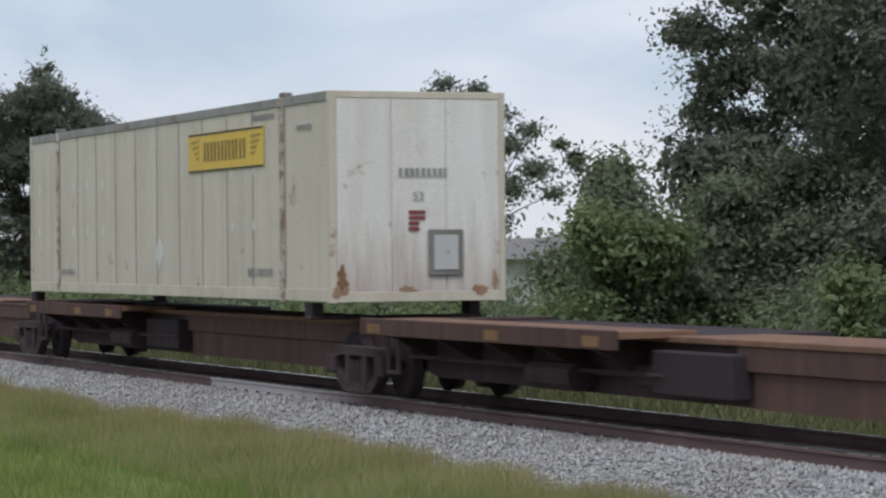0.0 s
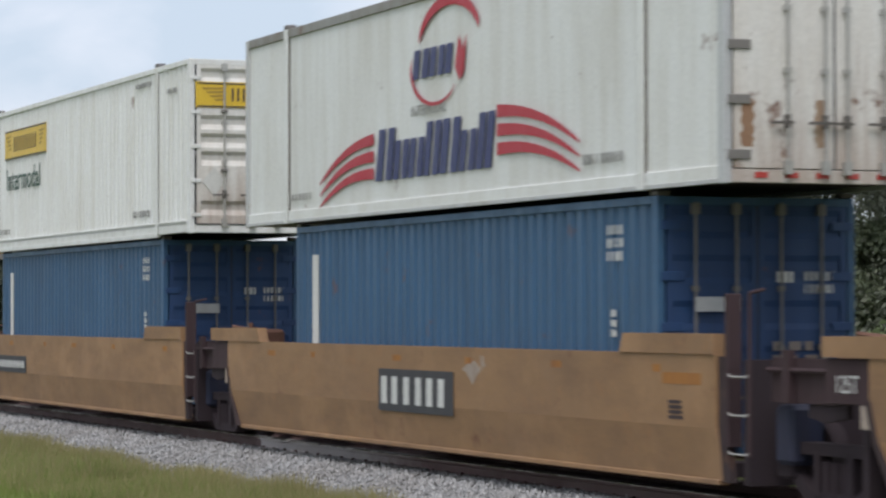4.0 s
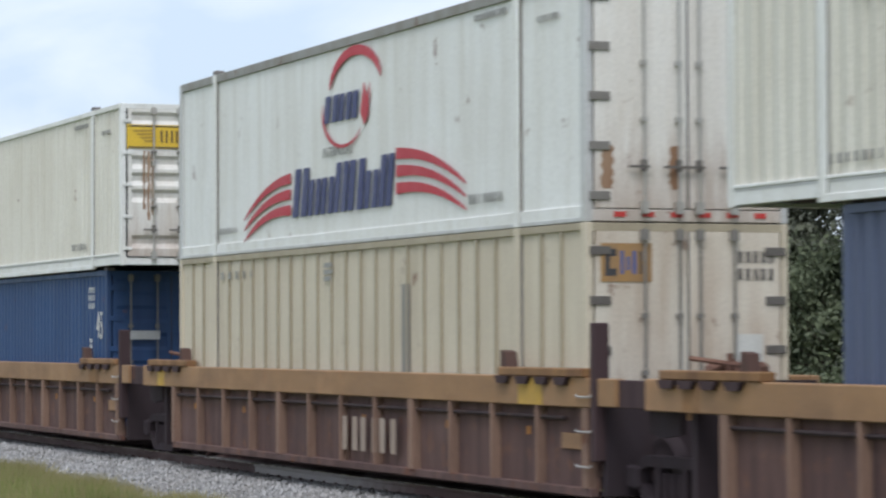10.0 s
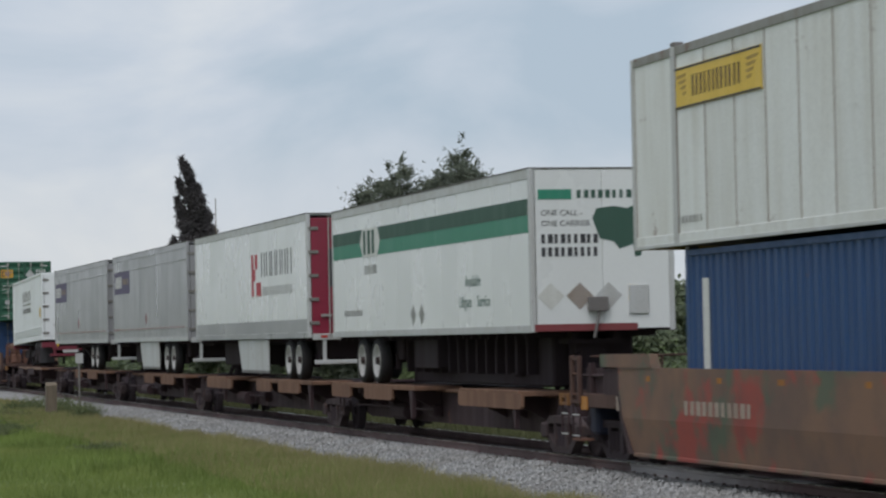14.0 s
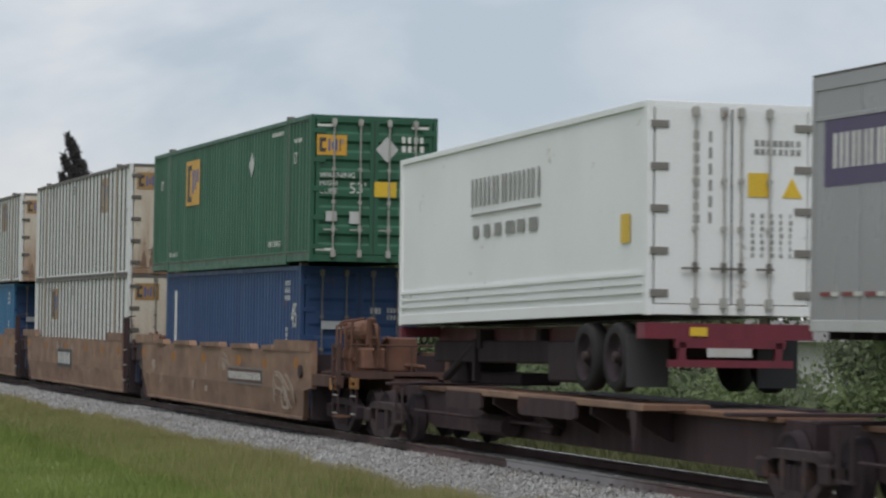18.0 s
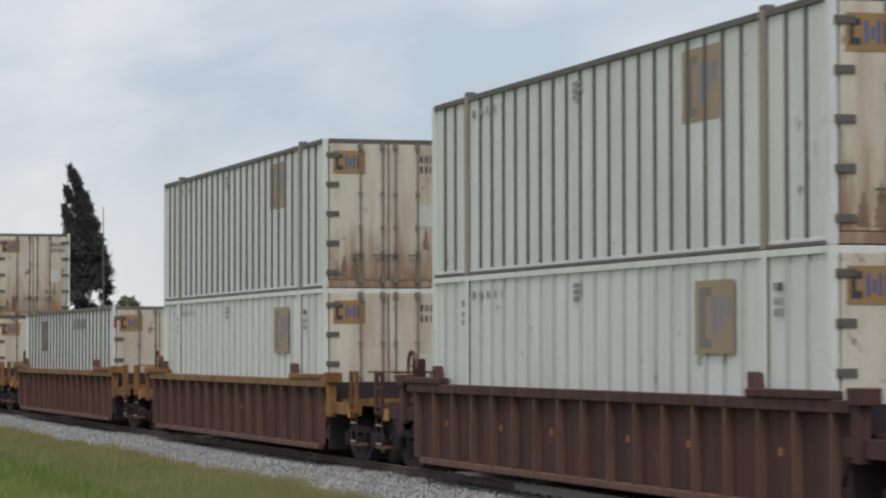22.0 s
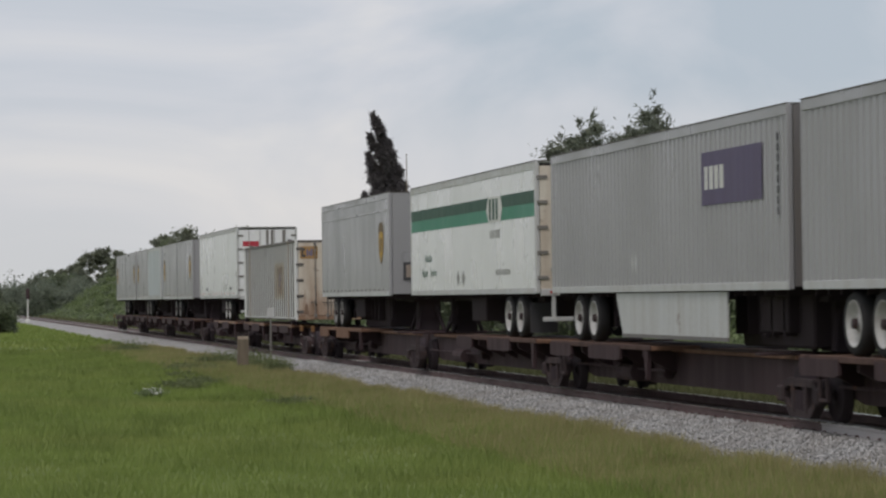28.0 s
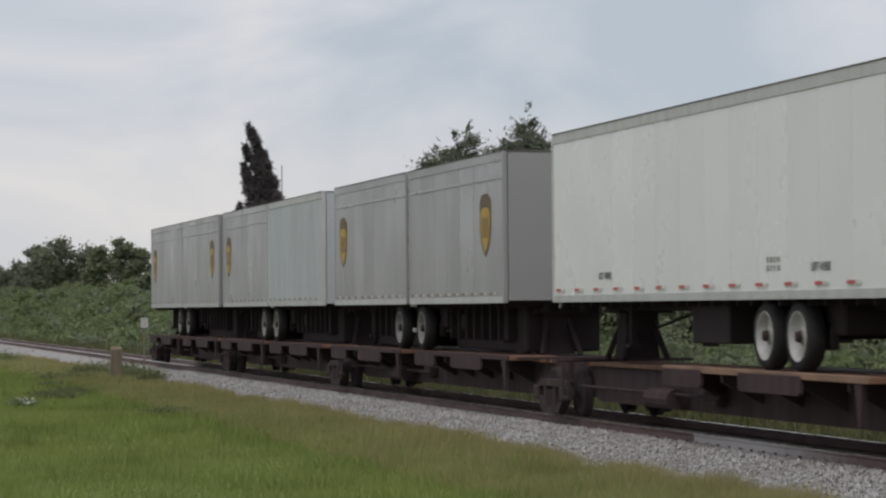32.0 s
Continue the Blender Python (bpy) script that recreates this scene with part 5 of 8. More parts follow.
def trailer(label, L, col, axles, nose=True, side="panels", door=None, rail=GREYLT, skirt=None, legs=None, under=1.0, top=3.93, base=None, group="road trailers", pitch=0.3, dark_fill=None):
    """A box trailer. z=0 is the deck on which its wheels stand; nose: the closed front end faces +x."""
    ob = thing("box_trailer", label, "trailer", group)
    W = 2.59
    door = door or col
    for y0, y1 in ((0, 0.06), (W - 0.06, W)):
        part("bottom_rail", Geo().box(0.04, L - 0.04, y0 - (0.012 if y0 == 0 else 0), y1, under, under + 0.13, 0.005), base or rail, ob)
        part("top_rail", Geo().box(0.04, L - 0.04, y0 - (0.006 if y0 == 0 else 0), y1, top - 0.17, top, 0.005), rail, ob)
    for x in (0, L - 0.1):
        for y in (-0.008, W - 0.1):
            part("corner_post", Geo().box(x, x + 0.1, y, y + 0.1, under, top, 0.015), rail, ob)
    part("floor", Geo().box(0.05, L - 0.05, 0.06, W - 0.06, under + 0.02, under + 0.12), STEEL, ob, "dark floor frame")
    part("roof", Geo().box(0.02, L - 0.02, 0.05, W - 0.05, top - 0.04, top - 0.006), rail, ob)
    part("roof_edge", Geo().box(0.02, L - 0.02, -0.014, 0.05, top, top + 0.022, 0.004).box(L - 0.06, L + 0.004, 0.05, W - 0.05, top - 0.006, top + 0.018, 0.004), RIBDK, ob, "dark roof edge")
    part("rear_wall", Geo().box(0.02, 0.06, 0.06, W - 0.06, under + 0.1, top - 0.03), col, ob)
    part("far_side_wall", Geo().box(0.1, L - 0.1, W - 0.05, W - 0.02, under + 0.13, top - 0.17), col, ob)
    if side == "waves":
        part("side_wall", Geo().waves(0.1, L - 0.1, under + 0.13, top - 0.17, 0.004, pitch, 0.022, 1, "x"), col, ob)
    else:
        part("side_wall", Geo().box(0.1, L - 0.1, 0.02, 0.05, under + 0.13, top - 0.17), col, ob)
        n = max(2, round((L - 0.2) / 1.22))
        w = (L - 0.2) / n
        for i in range(n):
            part("panel", shared((col.name, "tp", round(w, 3), under, top), lambda: Geo().box(0.008, w - 0.008, 0.006, 0.02, under + 0.13, top - 0.17, 0.002).mesh("panel", col)), col, ob, at=(0.1 + i * w, 0, 0))
    if col is GREY and side == "panels":
        part("moulding", Geo().box(0.1, L - 0.1, -0.008, 0.02, top - 0.52, top - 0.47, 0.004), GREY, ob, "raised moulding below the roof")
    if nose:
        w = (W - 0.2) / 2
        for i in range(2):
            part("front_panel", Geo().box(L - 0.06, L - 0.006, 0.1 + i * w + 0.003, 0.1 + (i + 1) * w - 0.003, under + 0.05, top - 0.02, 0.004), door, ob)
        part("air_coupling_box", Geo().box(L, L + 0.1, 1.0, 1.35, under + 0.35, under + 0.6, 0.01).tube((L + 0.06, 1.2, under + 0.35), (L + 0.05, 1.1, under - 0.1), 0.025), GREYDK, ob, "grey box with air hoses")
        part("document_holder", Geo().box(L, L + 0.03, 1.75, 2.1, under + 0.3, under + 0.8, 0.008), GREYLT, ob, "pale document holder")
    else:
        door_end_trailer(ob, L, W, under, top, door)
    for y in (0.85, 1.6):
        part("underframe_rail", Geo().box(L * 0.03, L * 0.97, y, y + 0.13, under - 0.16, under), STEEL, ob, "dark frame rail")
    for x in axles:
        for y in (0.06, W - 0.06 - 0.27):
            road_wheel(ob, x, y, disc=HUBGY if L < 14 else HUB)
        part("axle", Geo().tube((x, 0.2, 0.51), (x, W - 0.2, 0.51), 0.07).box(x - 0.12, x + 0.12, 0.85, 1.73, 0.55, under - 0.05), STEEL, ob)
    a, b = min(axles), max(axles)
    beams = Geo()
    for i in range(int(L / 0.6)):
        beams.box(0.3 + 0.6 * i, 0.36 + 0.6 * i, 0.1, W - 0.1, under - 0.09, under + 0.02)
    tagged(part("underfloor_frame", beams, STEEL, ob, "dark cross-beamed frame under the floor"), kind="stuff")
    tank = a - 1.7 if a > L / 2 else b + 1.9
    part("air_tank", Geo().tube((tank, 0.55, 0.62), (tank, 1.9, 0.62), 0.16, n=12).box(tank - 0.5, tank + 0.5, 0.8, 1.75, 0.5, under - 0.04), STEEL, ob, "dark air tank and brake gear")
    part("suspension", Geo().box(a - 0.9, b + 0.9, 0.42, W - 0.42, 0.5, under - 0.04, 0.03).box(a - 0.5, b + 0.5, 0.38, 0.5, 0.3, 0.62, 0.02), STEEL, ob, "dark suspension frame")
    # Solid dark blocks added to stand in for the shade under the trailer.
    if skirt:
        e = (skirt[1] + 0.3, L - 1.7) if nose else (1.9, skirt[0] + 0.8)
        part("landing_gear_frame", Geo().box(e[0], e[1], 0.5, W - 0.5, 0.3, under - 0.02, 0.03), STEEL, ob, "solid dark block added round the landing gear")
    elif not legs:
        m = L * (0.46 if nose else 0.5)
        part("pallet_rack", Geo().box(m - 0.9, m + 0.9, 0.3, W - 0.3, 0.34, under - 0.02, 0.02), STEEL, ob, "solid dark block added under the floor")
    # A longer added block where floor and deck enclose darkness.
    if dark_fill:
        g = Geo().box(dark_fill[0], dark_fill[1], 0.7, W - 0.4, 0.04, under - 0.02, 0.04)
        for i in range(int((dark_fill[1] - dark_fill[0]) / 0.7)):
            g.box(dark_fill[0] + 0.2 + 0.7 * i, dark_fill[0] + 0.3 + 0.7 * i, 0.5, 0.7, 0.25, under - 0.02, 0.01)
        part("support_frame", g, STEEL, ob, "solid dark block added between floor and deck")
    for x in (legs or ([L - 3.0] if nose else [3.0])):
        for y in (0.55, W - 0.65):
            part("landing_leg", Geo().box(x - 0.06, x + 0.06, y, y + 0.1, 0.28, under, 0.005).box(x - 0.12, x + 0.12, y - 0.06, y + 0.16, 0.22, 0.28), STEEL, ob)
        part("leg_brace", Geo().tube((x, 0.6, 0.4), (x, W - 0.6, under - 0.1), 0.025, n=6).tube((x, 0.6, 0.45), (x - 1.2, 0.9, under - 0.1), 0.03, n=6), STEEL, ob)
    if skirt:
        part("side_skirt", Geo().prism([(skirt[0] + 0.9, under - 0.02), (skirt[1], under - 0.02), (skirt[1], 0.2), (skirt[0] + 1.4, 0.2)], 0.04, 0.07), GREYLT, ob, "white aerodynamic side skirt")
        part("skirt_trim", Geo().box(skirt[0] + 1.4, skirt[1], 0.035, 0.075, 0.13, 0.2), GREYDK, ob, "dark lower edge")
    kx = 1.0 if not nose else L - 1.0
    stand = Geo().box(kx - 0.5, kx + 0.5, 0.8, 1.79, under - 0.2, under - 0.12).prism([(kx - 0.5, 0.0), (kx + 0.3, 0.0), (kx + 0.2, 0.3), (kx + 0.24, under - 0.2), (kx - 0.2, under - 0.2), (kx - 0.34, 0.3)], 1.0, 1.6)
    for dx, dy in ((-0.6, 0.9), (-0.6, 1.69), (0.45, 0.9), (0.45, 1.69)):
        stand.tube((kx + dx, dy, 0.0), (kx + 0.3 * dx, 1.29 + 0.4 * (dy - 1.29), under - 0.17), 0.055, n=6)
    part("hitch_stand", stand, STEEL, ob, "dark trailer hitch stand")
    return ob


def door_end_trailer(ob, L, W, under, top, col):
    for k, (a, b) in enumerate(((0.1, W / 2 - 0.01), (W / 2 + 0.01, W - 0.1))):
        d = part("door", Geo().box(L - 0.05, L, a, b, under + 0.1, top - 0.1, 0.004), col, ob)
        for q in (0.35, 0.75):
            y = a + (b - a) * q if k == 0 else b - (b - a) * q
            part("locking_bar", Geo().tube((L + 0.04, y, under + 0.05), (L + 0.04, y, top - 0.05), 0.016, n=6).box(L, L + 0.05, y - 0.2, y + 0.05, under + 0.5, under + 0.56), CHROME, d, "locking bar")
        for i in range(5):
            part("hinge", shared(("thinge",), lambda: Geo().box(0, 0.022, -0.12, 0.12, -0.04, 0.04, 0.005).mesh("hinge", RIBGREY)), RIBGREY, d, at=(L, (a + 0.05) if k == 0 else (b - 0.05), under + 0.35 + i * (top - under - 0.7) / 4))
    part("rear_bumper", Geo().box(L - 0.06, L + 0.02, 0.1, W - 0.1, under - 0.05, under + 0.1, 0.01), GREYLT, ob)
    part("underride_guard", Geo().box(L - 0.05, L, 0.35, 0.43, 0.45, under - 0.05).box(L - 0.05, L, W - 0.43, W - 0.35, 0.45, under - 0.05).box(L - 0.06, L + 0.02, 0.15, W - 0.15, 0.38, 0.48, 0.01), GREYLT, ob, "grey underride guard")
    for i in range(5):
        plate(ob, REDREF, 0.3 + i * 0.42, 0.46 + i * 0.42, under + 0.0, under + 0.06, L + 0.021, True, "reflector", "red reflector")


def reflectors(ob, L, z, n, mat=REDREF, mat2=INKW):
    g2 = Geo()
    for i in range(n):
        x = 0.3 + (L - 0.6) * i / n
        part("red_reflector", shared(("reflector", mat.name), lambda: Geo().box(0, 0.3, -0.015, -0.004, 0, 0.05).mesh("red_reflector", mat)), mat, ob, at=(x, 0, z))
        g2.box(x + 0.3, x + 0.5, -0.015, -0.004, z, z + 0.05)
    tagged(part("white_reflectors", g2, mat2, ob, "row of white reflector marks"), kind="stuff")


def stripe_marks(ob, logo, small, arrows):
    plate(ob, STRIPE, 0.12, L53 - 0.12, 2.72, 3.3, 0.005, name="stripe", label="broad green stripe along the side")
    plate(ob, INKGR, 0.12, L53 - 0.12, 3.02, 3.3, 0.001, name="stripe", label="darker upper half of the green stripe")
    part("logo_field", Geo().prism([(logo - 0.95, 3.0), (logo - 0.7, 3.31), (logo + 0.7, 3.31), (logo + 0.95, 3.0), (logo + 0.7, 2.7), (logo - 0.7, 2.7)], -0.008, -0.003), INKW, ob, "white hexagonal logo field")
    bars(ob, INKGR, logo - 0.6, logo + 0.6, 2.76, 3.26, 3, -0.009, seed=3, label="dark green bars of the logo")
    bars(ob, INKGY, logo - 0.6, logo + 0.6, 2.33, 2.52, 8, 0.006, seed=4)
    write(ob, "Available", 0.3, INKGR, small - 0.1, 0.004, 1.88, sx=1.05)
    write(ob, "Liftgate", 0.3, INKGR, small - 0.55, 0.004, 1.5, sx=1.05)
    write(ob, "Service", 0.3, INKGR, small + 0.75, 0.004, 1.5, sx=1.05)
    bars(ob, INKGY, L53 - 4.5 if small < 8 else 1.2, L53 - 2.8 if small < 8 else 3.0, 1.45, 1.58, 12, 0.006, seed=6)
    for i in range(2):
        x = arrows + i * 0.7
        part("diamond_mark", Geo().prism([(x, 1.62), (x + 0.22, 1.42), (x, 1.2), (x - 0.22, 1.42)], 0.002, 0.006), INKGY, ob, "grey diamond mark")


stripe_trailer = trailer("white freight trailer with broad green stripe and lettered nose", L53, GLOSSW, (2.6, 4.0), True, base=GREYLT, top=3.81, dark_fill=(4.7, 15.0))
stripe_marks(stripe_trailer, 3.85, 11.8, 7.6)
plate(stripe_trailer, STRIPE, 0.15, 0.75, 3.28, 3.45, L53 - 0.004, True, "stripe", "green bar on the nose")
part("map_mark", Geo().prism([(1.12, 2.95), (1.2, 3.12), (1.5, 3.16), (1.75, 3.12), (1.95, 3.2), (2.2, 3.14), (2.3, 2.95), (2.15, 2.75), (2.05, 2.5), (1.98, 2.3), (1.88, 2.28), (1.85, 2.5), (1.6, 2.42), (1.5, 2.55), (1.25, 2.6)], L53 - 0.006, L53, "x"), INKGR, stripe_trailer, "dark green map shape on the nose")
bars(stripe_trailer, INKGR, 0.85, 2.0, 3.3, 3.44, 9, L53 - 0.004, True, 3)
write(stripe_trailer, "ONE CALL -", 0.14, INK, L53 - 0.004, 0.2, 3.0, True)
write(stripe_trailer, "ONE CARRIER", 0.14, INK, L53 - 0.004, 0.2, 2.82, True)
bars(stripe_trailer, INK, 0.2, 1.25, 2.3, 2.68, 9, L53 - 0.004, True, 8, rows=2)
plate(stripe_trailer, MAROON, 0.05, 1.9, 1.02, 1.14, L53 + 0.002, True, "marker_band", "dark red band at the foot of the nose")
for i, mt in enumerate((WHITISH, TAGGY, GREYLT)):
    y = 0.35 + 0.52 * i
    part("diamond_mark", Geo().prism([(y, 1.85), (y + 0.24, 1.62), (y, 1.38), (y - 0.24, 1.62)], L53 - 0.006, L53, "x"), mt, stripe_trailer, "placard diamond on the nose")
plate(stripe_trailer, YELLOW, 1.75, 1.92, 1.5, 1.8, L53 - 0.004, True, "notice", "small amber label")
stripe_trailer.location = (0, 0, 0)
load(stripe_trailer, -366.65, DECK)

letter_trailer = trailer("white trailer with red and black lettering and dark red doors", L53, GLOSSW, (13.4, 14.65), False, door=CRIM, base=GREY, skirt=(5.7, 10.9))
part("letter_mark", Geo().box(8.95, 9.2, -0.004, 0.006, 2.1, 3.18).box(9.2, 9.45, -0.004, 0.006, 2.5, 2.8).box(9.45, 9.75, -0.004, 0.006, 2.8, 3.18).box(9.6, 10.2, -0.004, 0.006, 2.1, 2.45), INKR, letter_trailer, "large red block mark")
bars(letter_trailer, INK, 10.3, 14.4, 2.58, 3.2, 6, 0.006, seed=21, label="black bars of the lettering", fill=(0.66, 0.84), stroke=0.1)
bars(letter_trailer, INKGY, 10.35, 14.4, 2.1, 2.32, 14, 0.006, seed=22, fill=(0.6, 0.8), stroke=0.05)
plate(letter_trailer, GREY, 0.1, L53 - 0.1, 1.14, 1.45, 0.004, name="stripe", label="grey band along the foot of the side")
part("emblem", Geo().box(L53 + 0.002, L53 + 0.008, 0.5, 1.0, 2.2, 3.1).box(L53 + 0.002, L53 + 0.008, 1.0, 1.9, 2.3, 2.7).box(L53 + 0.002, L53 + 0.008, 1.3, 2.1, 2.7, 3.2), INK, letter_trailer, "black emblem on the doors")
part("diamond_mark", Geo().prism([(1.0, 1.75), (1.3, 1.45), (1.0, 1.15), (0.7, 1.45)], L53 + 0.003, L53 + 0.009, "x"), INKW, letter_trailer, "white diamond placard")
load(letter_trailer, -385.63, DECK)

for u, axles, skirt, lab in ((-403.3, (11.6, 12.95), (5.2, 10.2), "grey trailer with purple logo panel and white side skirt"), (-421.05, (11.4, 12.7), None, "grey trailer with purple logo panel and braced landing gear")):
    panel_trailer = trailer(lab, L53, GREY, axles, False, rail=GREY, base=GREYLT, skirt=skirt, legs=None if skirt else (8.4,))
    if not skirt:
        for y in (0.6, 1.95):
            part("strut", Geo().tube((8.3, y, 0.32), (3.6, y, 0.94), 0.04, n=6).tube((8.3, y, 0.9), (6.2, y, 0.45), 0.03, n=6), STEEL, panel_trailer, "dark diagonal strut of the landing gear")
    plate(panel_trailer, PURPLE, 0.35, 4.05, 2.65, 3.45, 0.005, name="logo_panel", label="purple logo panel")
    bars(panel_trailer, INKW, 0.6, 2.2, 2.85, 3.25, 5, 0.0, seed=5, label="white bars of the lettering", fill=(0.7, 0.86), stroke=0.09)
    bars(panel_trailer, TAGGY, 2.35, 3.8, 2.95, 3.15, 6, 0.0, seed=6, label="dull bars of the lettering", fill=(0.6, 0.8), stroke=0.06)
    reflectors(panel_trailer, L53, 1.4, 26, MAROON, WHITISH)
    part("diamond_mark", Geo().prism([(7.75, 1.95), (7.95, 1.74), (7.75, 1.53), (7.55, 1.74)], 0.0, 0.006), MAROON, panel_trailer, "small red placard")
    part("diamond_mark", Geo().prism([(8.2, 1.95), (8.4, 1.74), (8.2, 1.53), (8.0, 1.74)], 0.0, 0.006), GREYLT, panel_trailer, "small pale placard")
    load(panel_trailer, u, DECK)

chassis = thing("chassis_trailer", "dark red container chassis with tandem wheels", "trailer", "road trailers")
for y in (0.75, 1.7):
    part("frame_rail", Geo().box(0.2, 12.0, y, y + 0.15, 0.72, 0.94), DKRED, chassis, "dark red frame rail")
part("front_bolster", Geo().box(0.1, 0.3, 0.05, 2.5, 0.78, 0.955), CHASSIS, chassis)
part("rear_bolster", Geo().box(11.9, 12.2, 0.05, 2.5, 0.74, 0.955), CHASSIS, chassis)
part("rear_bumper", Geo().box(12.1, 12.2, 0.5, 2.1, 0.62, 0.74).box(12.1, 12.2, 0.55, 0.65, 0.42, 0.7).box(12.1, 12.2, 1.95, 2.05, 0.42, 0.7).box(12.12, 12.22, 0.4, 2.2, 0.36, 0.46), CHASSIS, chassis, "dark red bumper frame")
part("licence_board", Geo().box(12.2, 12.21, 0.95, 1.6, 0.5, 0.62), GREYLT, chassis, "pale plate")
part("marker_plate", Geo().box(12.2, 12.212, 0.7, 0.95, 0.78, 0.9), YELLOW, chassis, "yellow marker")
for y in (0.04, 1.95):
    part("mud_flap", Geo().box(11.55, 11.58, y, y + 0.6, 0.08, 0.8), INK, chassis, "black mud flap")
for x0, x1, y0, z0, z1 in ((3.2, 3.4, 0.5, 0.6, 0.9), (6.0, 6.2, 0.6, 0.6, 0.9), (8.0, 11.4, 0.65, 0.5, 0.78)):
    part("cross_member", Geo().box(x0, x1, y0, 2.6 - y0, z0, z1, 0.01), STEEL, chassis)
for x in (9.75, 11.0):
    for y in (0.06, 2.26):
        # Discs in dark steel: the shadow on these wheels is put into the colour.
        road_wheel(chassis, x, y, 0.5, STEEL)
    part("axle", Geo().tube((x, 0.2, 0.5), (x, 2.4, 0.5), 0.07).box(x - 0.12, x + 0.12, 0.8, 1.8, 0.5, 0.72), STEEL, chassis)
for y in (0.5, 2.0):
    part("landing_leg", Geo().box(3.0, 3.14, y, y + 0.1, 0.05, 0.75), STEEL, chassis)
# Added solid block in place of the black shade under the frame.
part("underframe_pan", Geo().box(0.6, 9.0, 0.55, 2.05, 0.36, 0.72, 0.03), STEEL, chassis, "solid dark block added under the frame")
part("hitch", Geo().box(0.5, 1.6, 0.85, 1.75, 0.0, 0.72, 0.04).box(1.6, 4.2, 0.95, 1.65, 0.0, 0.2, 0.03).tube((1.2, 0.6, 0.1), (3.0, 0.6, 0.7), 0.07), STEEL, chassis, "dark hitch under the kingpin")
part("mud_guard", Geo().box(7.6, 9.1, 0.25, 0.55, 0.1, 0.7, 0.04), STEEL, chassis, "dark box beside the frame")
roll(chassis, -438.75, SIDE, DECK, -0.6)
cold_box = container("refrigerated_container", "white refrigerated container with grey lettering and barred doors", "container", 12.19, 2.896, 2.438, REEFER, "plain", "doors", REEFER, "flat", REEFER, False)
bars(cold_box, INKGY, 4.2, 7.7, 1.85, 2.3, 8, 0.008, seed=31, label="grey bars of the lettering", fill=(0.66, 0.86), stroke=0.08)
plate(cold_box, INKGY, 4.2, 7.7, 1.7, 1.74, 0.008, name="underline", label="grey underline")
bars(cold_box, INKGY, 4.3, 7.7, 1.35, 1.55, 6, 0.008, seed=32)
for z in (0.3, 0.42, 0.54):
    part("side_rib", Geo().box(0.15, 12.04, -0.006, 0.03, z, z + 0.05), REEFER, cold_box, "raised rib along the foot")
plate(cold_box, YELLOW, 11.15, 11.5, 1.0, 1.4, 0.008, name="notice", label="yellow label")
plate(cold_box, YELLOW, 1.45, 1.75, 1.62, 1.95, 12.2, True, "notice", "yellow warning label")
part("warning_triangle", Geo().prism([(1.95, 1.62), (2.25, 1.62), (2.1, 1.9)], 12.196, 12.202, "x"), YELLOW, cold_box, "yellow warning triangle")
bars(cold_box, INKGY, 0.66, 0.76, 1.25, 2.5, 1, 12.197, True, 3, rows=8, fill=(0.7, 0.9))
bars(cold_box, INKGY, 0.88, 0.94, 1.25, 2.5, 1, 12.197, True, 3, rows=6, fill=(0.7, 0.9))
bars(cold_box, INKGY, 1.55, 2.25, 2.2, 2.4, 8, 12.197, True, 5, rows=2)
bars(cold_box, INKGY, 1.5, 2.2, 0.8, 1.4, 5, 12.197, True, 6, rows=7, fill=(0.15, 0.4))
roll(cold_box, -438.75, SLIM, 1.97, -1.0)

plain_nose_trailer = trailer("white trailer with red lettering, plain nose with small sign", L53 - 0.3, GLOSSW, (2.4, 3.65), True)
bars(plain_nose_trailer, MAROON, 1.1, 5.0, 2.45, 3.3, 5, 0.006, seed=41, label="dark red bars of the lettering", fill=(0.6, 0.8))
bars(plain_nose_trailer, MAROON, 1.9, 5.0, 2.15, 2.35, 12, 0.006, seed=42)
Lk = L53 - 0.3
plate(plain_nose_trailer, INK, 0.6, 0.85, 3.3, 3.5, Lk - 0.004, True, "letter_mark", "black block mark")
bars(plain_nose_trailer, INKR, 0.88, 1.7, 3.33, 3.5, 6, Lk - 0.004, True, 3)
bars(plain_nose_trailer, INKR, 0.88, 1.7, 3.22, 3.28, 12, Lk - 0.004, True, 4)
part("diamond_mark", Geo().prism([(0.4, 2.35), (0.64, 2.1), (0.4, 1.85), (0.16, 2.1)], Lk - 0.006, Lk, "x"), GREYLT, plain_nose_trailer, "pale diamond placard with dark edge")
bars(plain_nose_trailer, INKGY, 0.8, 1.2, 2.12, 2.2, 6, Lk - 0.004, True, 6)
load(plain_nose_trailer, -632.0, DECK)

gr = trailer("grey ribbed trailer with faded purple logo panel and white side skirt", 16.95, GREY, (2.2, 3.5), True, "waves", rail=GREY, base=GREYLT, skirt=(4.6, 13.3), door=GREYDK, dark_fill=(12.0, 16.0))
plate(gr, PURPLE, 11.95, 15.55, 2.48, 3.4, 0.003, name="logo_panel", label="faded purple logo panel")
bars(gr, INKW, 12.15, 13.4, 2.75, 3.15, 4, -0.002, seed=5, label="pale bars of the lettering")
for x in (7.0, 7.25):
    part("diamond_mark", Geo().prism([(x, 1.75), (x + 0.1, 1.55), (x, 1.35), (x - 0.1, 1.55)], 0.0, 0.006), GREYLT, gr, "pale diamond mark")
bars(gr, INK, 16.4, 16.55, 2.2, 3.5, 1, -0.008, seed=5, rows=8)
load(gr, -669.15, DECK)
again(gr, -651.5, DECK)

